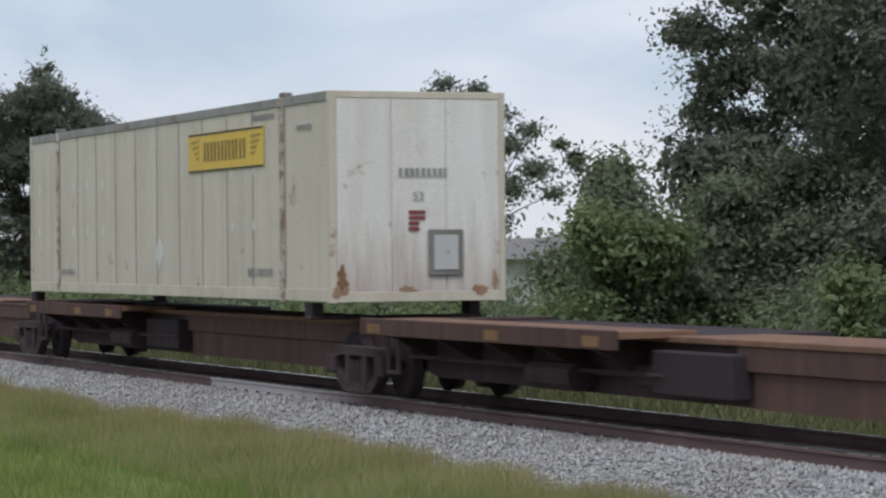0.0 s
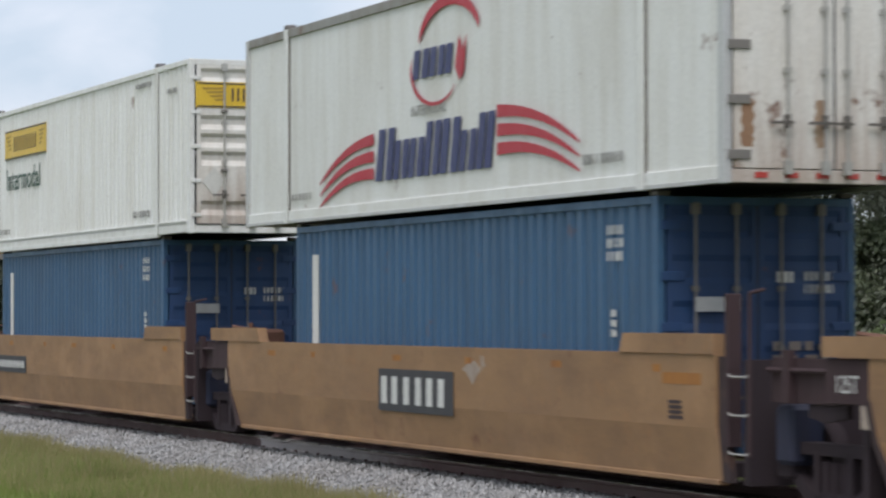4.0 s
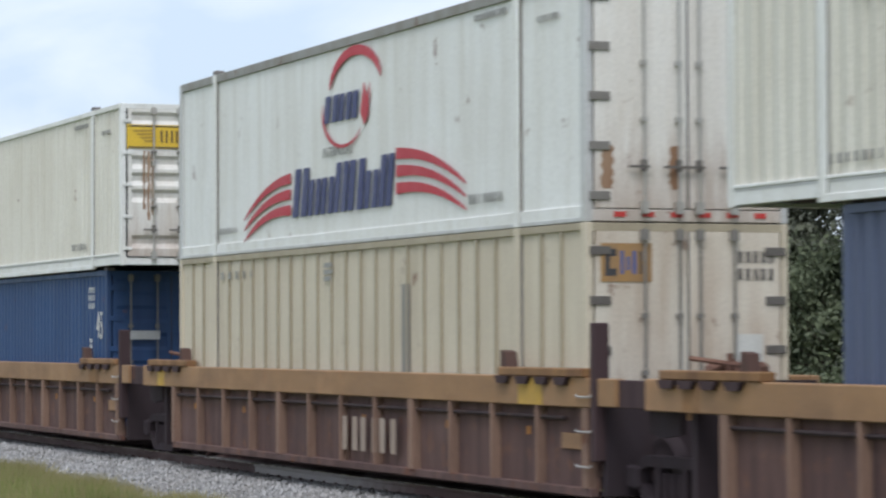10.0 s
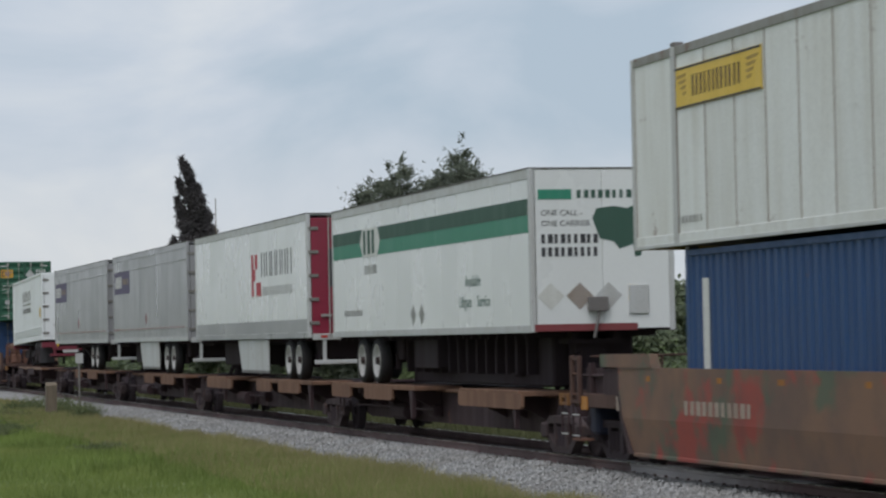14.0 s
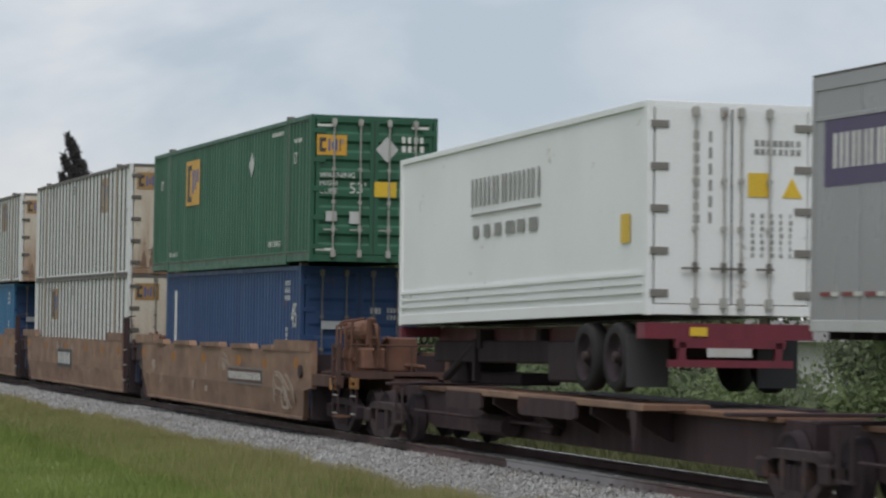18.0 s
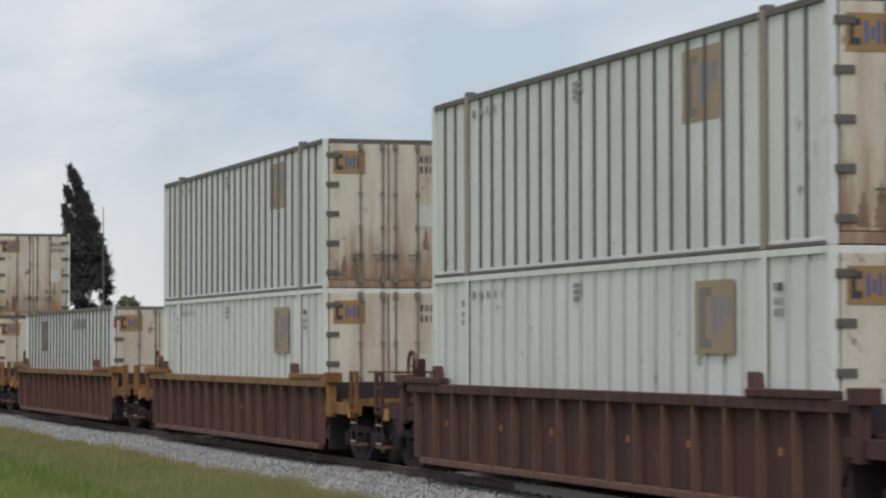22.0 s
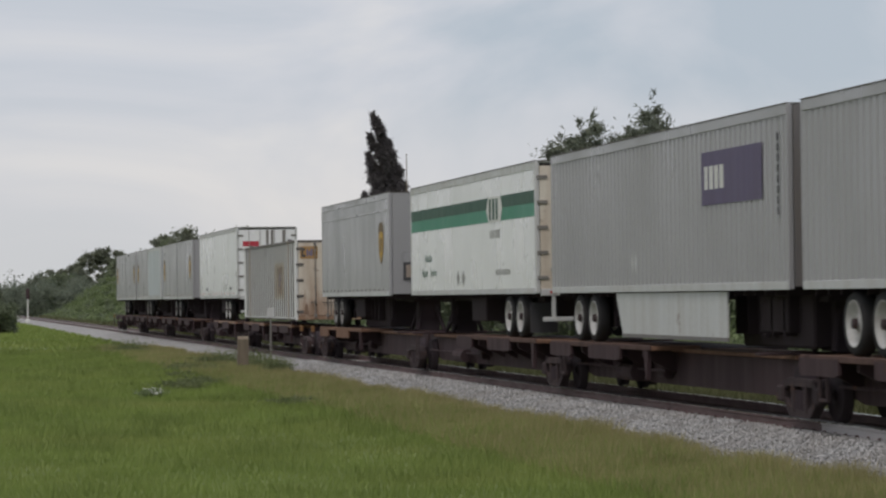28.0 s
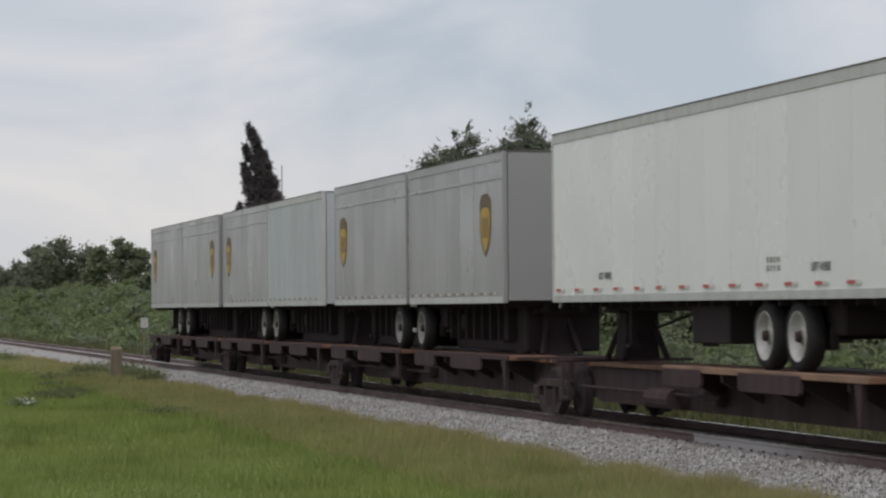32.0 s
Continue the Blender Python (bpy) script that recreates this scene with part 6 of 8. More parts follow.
stripe_trailer_doors = trailer("white freight trailer with broad green stripe, doors with a green sign", L53, GLOSSW, (12.8, 14.1), False, door=DOORW)
stripe_marks(stripe_trailer_doors, 11.6, 2.2, 6.9)
plate(stripe_trailer_doors, STRIPE, 0.75, 1.5, 2.1, 3.6, L53 + 0.06, True, "sign", "green upright sign on the door")
bars(stripe_trailer_doors, INK, 0.95, 1.3, 2.2, 3.4, 1, L53 + 0.066, True, 4, rows=4)
part("mud_flap", Geo().box(15.1, 15.13, 0.08, 0.7, 0.12, 0.8), INK, stripe_trailer_doors, "black mud flap with pale bars")
part("diamond_mark", Geo().prism([(0.9, 1.8), (1.25, 1.5), (0.9, 1.2), (0.55, 1.5)], L53 + 0.05, L53 + 0.056, "x"), INKW, stripe_trailer_doors, "white diamond placard")
load(stripe_trailer_doors, -686.9, DECK)


def shield(ob, x, z0=1.92, w=0.9):
    h, c = 1.25, x + w / 2
    dome = [(c + w * 0.5 * math.cos(radians(q)), z0 + h * (0.84 + 0.16 * math.sin(radians(q)))) for q in range(0, 181, 20)]
    foot = [(c + s * w * q, z0 + h * z) for s, z, q in ((-1, 0.42, 0.5), (-1, 0.24, 0.4), (-1, 0.09, 0.2), (1, 0.0, 0.0), (1, 0.09, 0.2), (1, 0.24, 0.4), (1, 0.42, 0.5))]
    part("shield", Geo().prism(dome + foot, -0.004, 0.004), SHIELD, ob, "brown shield")
    field = [(c + (px - c) * 0.82, z0 + 0.48 * h + (pz - z0 - 0.48 * h) * (0.86 if pz < z0 + 0.6 * h else 0.58)) for px, pz in dome + foot]
    part("shield_field", Geo().prism(field, -0.008, -0.004), YNOTE, ob, "golden field of the shield")
    for q in (-0.24, -0.04, 0.16):
        part("shield_bar", Geo().box(c + q * w, c + (q + 0.11) * w, -0.011, -0.008, z0 + 0.3 * h, z0 + 0.62 * h), SHIELD, ob, "brown bar of the emblem")


shield_trailer = trailer("grey trailer with brown and yellow shield", 13.8, GREY, (2.6, 3.95), True, top=3.99, rail=GREY, base=GREYLT, dark_fill=(4.9, 9.6))
shield(shield_trailer, 11.9)
part("hatch", Geo().box(13.79, 13.83, 0.41, 0.75, 1.45, 1.97, 0.01), INK, shield_trailer, "pale framed hatch on the nose")
part("hatch_cover", Geo().box(13.83, 13.84, 0.41 + 0.08, 0.75 - 0.08, 1.45 + 0.08, 1.97 - 0.08), TAGGY, shield_trailer, "grey hatch cover")
reflectors(shield_trailer, 13.8, 1.16, 16, GREYDK, WHITISH)
load(shield_trailer, -704.4, DECK)

wt = trailer("plain white trailer with dotted reflector line and doors", L53, GLOSSW, (11.2, 12.55), False, base=GREYLT, top=4.01)
reflectors(wt, L53, 1.19, 13)
for x in (3.0, 13.3):
    write(wt, "LIFT HERE", 0.17, INK, x, -0.004, 1.38)
bars(wt, INKGY, 11.5, 12.1, 1.4, 1.6, 4, 0.004, seed=3, rows=2)
plate(wt, INKR, 0.25, 0.95, 3.2, 3.42, L53 + 0.002, True, "sign", "small red sign on the door")
for y in (1.25, 1.45, 1.95):
    plate(wt, RIBGREY, y, y + 0.12, 3.25, 3.9, L53 + 0.002, True, "stain", "dark rust streak below the roof")
load(wt, -746.4, DECK)

pup = trailer("short grey trailer with brown and yellow shield, with closed nose", 8.5, GREY, (0.9,), True, rail=GREY, base=GREYLT, legs=(6.4,), dark_fill=(1.6, 7.6))
shield(pup, 6.6)
reflectors(pup, 8.5, 1.16, 10, TAGGY, WHITISH)
part("hatch", Geo().box(8.49, 8.53, 1.05, 1.5, 1.25, 1.85, 0.01), GREYLT, pup, "pale framed hatch on the nose")
load(pup, -758.5, DECK)
again(pup, -795.5, DECK)
pup2 = trailer("short grey trailer with brown and yellow shield, with twin doors", 8.5, GREY, (7.4,), False, rail=GREY, base=GREYLT, legs=(2.0,), dark_fill=(2.2, 6.7))
shield(pup2, 0.7)
reflectors(pup2, 8.5, 1.16, 10, TAGGY, WHITISH)
load(pup2, -767.3, DECK)
again(pup2, -786.0, DECK)
again(pup2, -804.1, DECK)
pupw = trailer("short plain pale grey trailer", 8.5, ICE, (0.9,), True, legs=(6.4,), dark_fill=(1.6, 7.6))
reflectors(pupw, 8.5, 1.16, 10, TAGGY, WHITISH)
load(pupw, -777.4, DECK)


# ---- wagons ----
def truck(parent, x, frame_mat=GEAR):
    """A two-axle railway truck at x under a wagon whose local y=0 is the near side of the load."""
    yc = W53 / 2
    def side_frame():
        g = Geo().prism([(-1.08, 0.5), (-0.64, 0.68), (0.64, 0.68), (1.08, 0.5), (1.08, 0.4), (0.62, 0.56), (-0.62, 0.56), (-1.08, 0.4)], -0.09, 0.09)
        g.prism([(-1.02, 0.42), (-0.86, 0.42), (-0.42, 0.2), (0.42, 0.2), (0.86, 0.42), (1.02, 0.42), (0.52, 0.07), (-0.52, 0.07)], -0.08, 0.08)
        for d in (-0.38, 0.27):
            g.box(d, d + 0.11, -0.1, 0.08, 0.15, 0.6, 0.012)
        for d in (-1.08, 0.76):
            g.box(d, d + 0.32, -0.13, 0.06, 0.3, 0.56, 0.03)
        return g.mesh("sideframe", frame_mat)

    fr = shared(("sideframe", frame_mat.name), side_frame)
    spring = shared(("spring",), lambda: Geo().tube((0, -0.03, 0.18), (0, -0.03, 0.5), 0.065).mesh("spring", STEEL))
    wheel = shared(("railwheel",), lambda: Geo().lathe((0, 0, 0), ((0.06, -0.06), (0.1, -0.02), (0.36, 0.0), (0.42, -0.03), (0.42, 0.09), (0.445, 0.11), (0.445, 0.13), (0.1, 0.13)), 24).mesh("wheel", STEEL, True))
    t = part("truck", shared(("bolster",), lambda: Geo().box(-0.2, 0.2, -1.0, 1.0, 0.42, 0.66, 0.02).mesh("truck", STEEL)), STEEL, parent, "dark steel wheel truck", at=(x, yc, RAIL))
    for s in (-1, 1):
        a = part("sideframe", fr, frame_mat, t, "dusty cast side frame", at=(0, s * 1.0, 0))
        if s > 0:
            a.rotation_euler.z = math.pi
        else:
            for d in (-0.18, 0.0, 0.18):
                part("spring", spring, STEEL, t, at=(d, -1.0, 0))
        for d in (-0.89, 0.89):
            w = part("wheel", wheel, STEEL, t, "steel rail wheel", at=(d, s * 0.75, 0.445))
            if s > 0:
                w.rotation_euler.z = math.pi
    for d in (-0.89, 0.89):
        part("axle", shared(("railaxle",), lambda: Geo().tube((0, -0.7, 0.445), (0, 0.7, 0.445), 0.08).mesh("axle", STEEL)), STEEL, t, at=(d, 0, 0))
    return t


def ladder(parent, x, y, z0, z1, mat, name="ladder"):
    """A stout upper frame and a thin lower part that hangs below it."""
    mid = max(z0 + 0.1, min(0.85, z1 - 0.2))
    lad = part(name, Geo().box(x - 0.23, x - 0.15, y - 0.05, y + 0.02, mid, z1, 0.008).box(x + 0.15, x + 0.23, y - 0.05, y + 0.02, mid, z1, 0.008).box(x - 0.17, x + 0.17, y - 0.035, y + 0.005, z1 - 0.07, z1 - 0.02).box(x - 0.17, x + 0.17, y - 0.035, y + 0.005, mid + 0.01, mid + 0.06), mat, parent)
    for d in (-0.2, 0.175):
        part("lower_stile", Geo().box(x + d, x + d + 0.025, y - 0.03, y, z0, mid), OXIDE, lad, "thin dark lower stile")
    z = z0 + 0.04
    while z < z1:
        low = z < mid
        m = CHROME if low else TANK
        part("rung", shared(("rung", low), lambda: Geo().tube((-0.19, 0, 0), (0.19, 0, 0), 0.014, n=6).mesh("rung", m)), m, lad, at=(x, y - 0.02, z))
        z += 0.33
    return lad


def graffiti(ob, x0, x1, z0, z1, y, mats, n, seed, thick=0.05):
    """Faded spray-can scrawls: bent bands of paint on a side."""
    rnd = random.Random(seed)
    for i in range(n):
        cx, cz, h = rnd.uniform(x0, x1), rnd.uniform(z0 + 0.1, z1 - 0.1), (z1 - z0) * rnd.uniform(0.2, 0.45)
        w, t0, k = rnd.uniform(0.15, 0.6), rnd.uniform(0, 6.3), rnd.uniform(2.5, 6.5)
        g, m, d = Geo(), 14, y - 0.0035 - 0.0006 * (i % 5)
        for j in range(m + 1):
            q = j / m
            px, pz = cx + w * math.sin(t0 + k * q) + 0.5 * (q - 0.5), min(z1, max(z0, cz + h * math.cos(t0 + 1.3 * k * q)))
            a = thick * (0.5 + 0.5 * math.sin(3.1 * q)) * rnd.uniform(0.8, 1.2)
            g.v += [(px - a, d, pz - 0.6 * a), (px + a, d, pz + 0.6 * a)]
        g.f = [(2 * j, 2 * j + 2, 2 * j + 3, 2 * j + 1) for j in range(m)]
        part("paint_scrawl", g, mats[i % len(mats)], ob, "faded spray-paint scrawl")


def blotches(ob, x0, x1, z0, z1, y, mat, n, seed, label):
    """Ragged worn patches."""
    rnd = random.Random(seed)
    for i in range(n):
        cx, cz, r, h = rnd.uniform(x0, x1), rnd.uniform(z0, z1), rnd.uniform(0.08, 0.3), rnd.uniform(0.06, 0.18)
        pts = [(cx + r * math.cos(a / 13 * 6.283) * rnd.uniform(0.35, 1.25), cz + h * math.sin(a / 13 * 6.283) * rnd.uniform(0.35, 1.25)) for a in range(13)]
        part("worn_patch", Geo().prism(pts, y - 0.003 - 0.0006 * (i % 4), y), mat, ob, label)


def well_wagon(label, kind, col, front_truck, head=False, tail=False, chord=None, seed=0, trim=None, single=False):
    """One well of a container wagon; x=0 is the rear end of its long container, y=0 the near side of the load."""
    ob = thing("well_wagon", label, "railway wagon", "well wagons")
    y0, y1, W = -0.15, -0.04, W53
    trim = trim or col
    top = 1.44
    x0, x1 = -0.55, 16.6
    rnd = random.Random(seed)
    for k, (a, b) in enumerate(((y0, y1), (W + 0.04, W + 0.15))):
        nm = "side_wall" if k == 0 else "far_side_wall"
        if kind == "smooth":
            r = 17.1 if head else 16.24
            part(nm, Geo().prism([(-0.45, top), (-0.45, 1.02), (-0.33, 0.68), (16.5 if head else r, 0.68), (r, 0.74 if head else 0.68), (r, top)], a, b), col, ob)
            lo = 0.06 if k == 0 else -0.06
            g = Geo()
            xs = ((-0.33, 0.05), (16.5, 16.25)) if head else ((-0.33, 0.05), (16.24, 16.34))
            g.v = [(xs[0][0], a, 0.68), (xs[1][0], a, 0.68), (xs[1][1], a + lo, 0.15), (xs[0][1], a + lo, 0.15), (xs[0][0], b, 0.68), (xs[1][0], b, 0.68), (xs[1][1], b + lo, 0.15), (xs[0][1], b + lo, 0.15)]
            g.f = [(3, 2, 1, 0), (4, 5, 6, 7), (0, 1, 5, 4), (1, 2, 6, 5), (2, 3, 7, 6), (3, 0, 4, 7)]
            part("lower_side_plate", g, col, ob, "lower plate folded inward")
            part("bottom_chord", Geo().box(0.08, 16.22, a + lo - 0.018, b + lo, 0.1, 0.16, 0.01), col, ob)
            part("end_flange", Geo().prism([(-0.5, 1.02), (-0.37, 0.66), (0.01, 0.12), (0.07, 0.14), (-0.3, 0.7), (-0.42, 1.05)], a - 0.012 if k == 0 else a, b + 0.3 if k == 0 else b + 0.02), GEAR, ob, "dark flange at the sloping end")
            if k == 0 and not head:
                part("end_web", Geo().prism([(16.34, 0.14), (16.5, 0.14), (16.42, 0.68), (16.42, top - 0.02), (16.24, top - 0.02), (16.24, 0.68)], a + 0.03, b), GEAR, ob, "dark sooty web at the end")
                part("end_post", Geo().box(16.45, 16.53, a - 0.01, b + 0.04, 0.5, 2.06, 0.01), OXIDE, ob, "dark brown upright post")
                part("grab_rail", Geo().tube((16.98, a, 0.42), (16.98, a, 2.06), 0.02, n=6).tube((16.98, a, 2.06), (16.9, b + 0.1, 2.1), 0.02, n=6), OXIDE, ob, "thin upright rail")
                for z in (0.44, 0.83, 1.22):
                    part("rung", shared(("bow_rung",), lambda: Geo().tube((0.0, 0, 0.02), (0.05, 0, 0), 0.012, n=6).tube((0.05, 0, 0), (0.38, 0, 0), 0.012, n=6).tube((0.38, 0, 0), (0.42, 0, 0.02), 0.012, n=6).mesh("rung", CHROME)), CHROME, ob, "pale worn rung", at=(16.56, a - 0.02, z))
            if k == 0:
                part("end_board", Geo().box(-1.3, -0.47, a + 0.02, b, 1.0, 1.43, 0.01), OXIDE, ob, "dark brown board under the guide")
                part("stencil_box", Geo().box(-0.62, -0.47, a + 0.01, a + 0.02, 0.78, 1.0, 0.004), PALE, ob, "small pale stencil plate")
                part("joint_shroud", Geo().box(-2.65, -1.34, 0.02, 0.08, 0.98, 1.42).box(-2.3, -2.16, -0.06, 0.02, 0.98, 1.5).tube((-2.65, -0.02, 1.3), (-1.34, -0.02, 1.3), 0.03, n=6), OXIDE, ob, "dark plate over the joint")
                part("brake_unit", Geo().box(-2.75, -2.4, 0.1, 0.5, 0.35, 0.95, 0.05), DKNAVY, ob, "blue-black brake unit")
        else:
            z1 = top - (0.15 if kind == "ribs" else 0.34)
            ends = ([(x0 - 0.45, z1), (x0 - 0.45, 0.84), (x0 - 0.1, 0.72), (x0 + 0.12, 0.48), (x0 + 0.2, 0.16)], [(x1 - 0.2, 0.16), (x1 - 0.12, 0.48), (x1 + 0.1, 0.72), (x1 + 0.45, 0.84), (x1 + 0.45, z1)]) if kind == "ribs" else ([(0.1, z1), (0.1, 0.16)], [(x1, 0.16), (x1, z1)])
            part(nm, Geo().prism(ends[0] + ends[1], a + 0.085, b), col, ob)
            if kind == "ribs":
                part("top_chord", Geo().box(-0.95, 17.0, a - 0.03, b, z1, top, 0.012), chord or col, ob)
            else:
                part("top_chord", Geo().box(-1.6 if not tail else -0.95, 16.62, a - 0.03, b, z1, top, 0.012), chord or col, ob)
                if k == 0:
                    for c0, c1 in ((-0.7, -0.3), (14.6, 15.3)):
                        part("chord_patch", Geo().box(c0, c1, a - 0.033, a - 0.03, z1 + 0.01, top - 0.01), YNOTE if seed == 7 else OCHRE, ob, "mustard patch on the chord")
                    for q in (-1.0, -0.55, -0.05, 0.5, 14.2, 14.8, 15.35, 15.9):
                        part("lug", shared(("lug",), lambda: Geo().prism([(-0.2, 0), (0.2, 0), (0.12, -0.09), (-0.12, -0.09)], -0.05, 0.02).mesh("lug", OXIDE)), OXIDE, ob, "dark lug under the guide", at=(q, a - 0.035, top - 0.004))
                    if not head:
                        part("joint_cover", Geo().box(16.8, 17.25, a - 0.02, b, z1 + 0.02, top - 0.01, 0.01), TAN, ob, "tan cover plate at the joint")
                        part("joint_shroud", Geo().box(17.25, 18.0, a + 0.03, b, z1 + 0.01, top - 0.02, 0.01), OXIDE, ob, "dark plate over the joint")
                        part("end_post", Geo().box(16.62, 16.74, a - 0.03, b + 0.05, 0.5, 2.05, 0.015), OXIDE, ob, "dark brown upright post")
                        part("stencil_plate", Geo().box(15.65, 16.3, a + 0.055, a + 0.075, 0.62, 0.8, 0.006), TAN, ob, "tan plate in the last bay")
                        for z in (0.44, 0.83, 1.22):
                            part("rung", shared(("bow_rung",), lambda: Geo().tube((0.0, 0, 0.02), (0.05, 0, 0), 0.012, n=6).tube((0.05, 0, 0), (0.38, 0, 0), 0.012, n=6).tube((0.38, 0, 0), (0.42, 0, 0.02), 0.012, n=6).mesh("rung", CHROME)), CHROME, ob, "pale worn rung", at=(16.3, a - 0.06, z))
            part("bottom_chord", Geo().box(x0 + 0.3 if kind == "ribs" else 0.12, x1 - 0.3 if kind == "ribs" else x1 - 0.04, a - 0.01, b, 0.1, 0.2, 0.01), RIBRD if col is WELLRED else col, ob)
            if k == 0:
                n = 17 if kind == "ribs" else 13
                rib_mat = RIBRD if col is WELLRED else RIBBR
                for i in range(n):
                    e0 = x0 + 0.12 if kind == "ribs" else 0.22
                    x = e0 + (x1 - 0.12 - e0) * i / (n - 1)
                    wide = kind == "chord" and i % 4 == 0
                    slim = 0.55 if col is WELLRED else 0.65
                    me = shared((col.name, kind, wide), lambda: Geo().prism([(-0.045 * slim - 0.05 * wide, z1), (-0.03 * slim - 0.05 * wide, 0.2), (0.03 * slim + 0.05 * wide, 0.2), (0.045 * slim + 0.05 * wide, z1)], y0 - 0.035, y0 + 0.085).box(-0.06 * slim - 0.05 * wide, 0.06 * slim + 0.05 * wide, y0 + 0.06, y0 + 0.084, 0.2, z1).mesh("rib", rib_mat))
                    part("rib", me, rib_mat, ob, at=(x, 0, 0))
                if kind == "chord":
                    part("side_pipe", Geo().tube((0.3, y0 + 0.03, z1 - 0.13), (15.8, y0 + 0.03, z1 - 0.13), 0.025, n=6), GEAR, ob, "pipe under the top chord")
    for x in (0.6, 4.6, 8.0, 11.4, 15.4):
        part("cross_beam", Geo().box(x - 0.25, x + 0.25, y1, W + 0.04, 0.14, 0.29), STEEL, ob)
    for x in (-0.7, 16.7):
        part("end_bulkhead", Geo().box(x - 0.06, x + 0.06, y1, W + 0.04, 0.12, top - 0.05), STEEL, ob, "dark end bulkhead")
    # container guides on the rim
    for xa, xb in ((-1.3, 1.2 if kind == "smooth" else 0.75), (13.95, 17.0 if head and kind == "smooth" else 16.2)):
        if kind == "smooth":
            part("guide", Geo().prism([(-0.47, top), (xa, top + 0.004), (xa, top + 0.2), (xb - 0.12, top + 0.21), (xb, top)] if xa < 0 else [(xa, top), (xa + 0.1, top + 0.21), (xb, top + 0.21), (xb, top)], y0 - 0.02, y1 + 0.02), col, ob)
        else:
            part("guide", Geo().box(xa + 0.1, xb + 0.3, y0 - 0.06, y1 + 0.02, top, top + 0.1, 0.012), trim, ob)
            if kind == "ribs" or (head and xa > 0) or (tail and xa < 0):
                part("end_post", Geo().box(xa - 0.1 if xa < 0 else xb + 0.85, xa + 0.12 if xa < 0 else xb + 1.07, y0 - 0.04, y1, 0.74, top - 0.06, 0.012).box(xa - 0.16 if xa < 0 else xb + 0.78, xa + 0.2 if xa < 0 else xb + 1.14, y0 - 0.07, y1 + 0.1, top - 0.06, top + 0.14, 0.015), trim, ob)
            part("guide_horn", Geo().prism([(xb - 0.2 if xa < 0 else xa + 0.1, top + 0.1), ((xb if xa < 0 else xa + 0.3), top + 0.1), ((xb - 0.05 if xa < 0 else xa + 0.24), top + 0.28), ((xb - 0.16 if xa < 0 else xa + 0.1), top + 0.3)], y0 - 0.02, y1 + 0.02), RUST, ob, "small rusty guide horn")
    # end platforms, centre sills and trucks
    ends = [(-1.75 if not single else -1.9, -1, tail or single)]
    if front_truck:
        ends.append((18.15, 1, True))
    for x, s, outer in ends:
        truck(ob, x, STEEL)
        full, trim = trim, (OXIDE if s > 0 and kind == "chord" else trim)
        a, b = (x - 1.2 if outer else x - 0.3, -0.6) if s < 0 else (16.6, x + 1.2)
        part("end_sill", Geo().box(a, b, 0.85, W - 0.85, 0.72, 1.06, 0.02), trim, ob)
        part("end_platform", Geo().prism([(a, 0.98), (b, 0.98), (b, 1.12), (a, 1.06)], 0.05 if outer else 0.5, W - 0.05 if outer else W - 0.5), trim, ob)
        if outer:
            part("wheel_guard", Geo().box(min(a, b) + 0.1, max(a, b) - 0.1, y0 + 0.02, y0 + 0.08, 0.8, 1.02, 0.01), trim, ob)
            tip = a if s < 0 else b
            part("coupler", Geo().box(min(tip, tip + s * 0.75), max(tip, tip + s * 0.75), W / 2 - 0.13, W / 2 + 0.13, 0.7, 0.95, 0.03), STEEL, ob, "dark coupler")
            lx = tip - s * 0.32
            ladder(ob, lx, y0, 0.3, 1.62, trim)
            part("handrail", Geo().tube((lx, 0.1, 1.6), (lx, W - 0.1, 1.6), 0.02, n=6).tube((lx, W / 2, 1.0), (lx, W / 2, 1.6), 0.02, n=6), trim, ob)
            if single and s < 0:
                part("brake_wheel", Geo().lathe((lx + 0.55, 0.28, 1.72), ((0.24, 0), (0.275, -0.02), (0.275, 0.03), (0.24, 0.03)), 18, False).tube((lx + 0.29, 0.3, 1.72), (lx + 0.81, 0.3, 1.72), 0.014, n=5).tube((lx + 0.55, 0.3, 1.46), (lx + 0.55, 0.3, 1.98), 0.014, n=5), TANK, ob, "rusty brake wheel")
                part("brake_stand", Geo().box(lx + 0.42, lx + 0.68, 0.32, 0.5, 1.06, 1.85, 0.02), trim, ob)
            part("step", Geo().box(lx - 0.25, lx + 0.25, y0 - 0.02, y0 + 0.2, 0.26, 0.3), TANK, ob)
            trim = full
            part("reflector", Geo().box(lx - s * 0.3 - 0.2, lx - s * 0.3 + 0.2, y0 - 0.002, y0 + 0.02, 0.76, 0.97), ORREF, ob, "worn orange reflector")
        else:
            part("joint_gear", Geo().box(x + 0.2, x + 1.0, 0.5, 0.9, 1.1, 1.62, 0.05).tube((x - 0.6, 0.35, 1.3), (x + 1.3, 0.3, 1.62), 0.04, n=8).tube((x + 1.4, 0.2, 1.05), (x + 1.4, 0.2, 1.72), 0.035, n=6).tube((x + 0.5, 0.2, 1.66), (x + 1.9, 0.2, 1.58), 0.03, n=6), TANK, ob, "rusty levers and brake gear over the joint")
            part("joint_plate", Geo().prism([(x - 0.2, 1.3), (x + 0.55, 1.3), (x + 0.55, 0.85), (x + 0.1, 0.8), (x - 0.2, 0.85)], 0.05, 0.12), STEEL, ob, "dark plate at the joint")
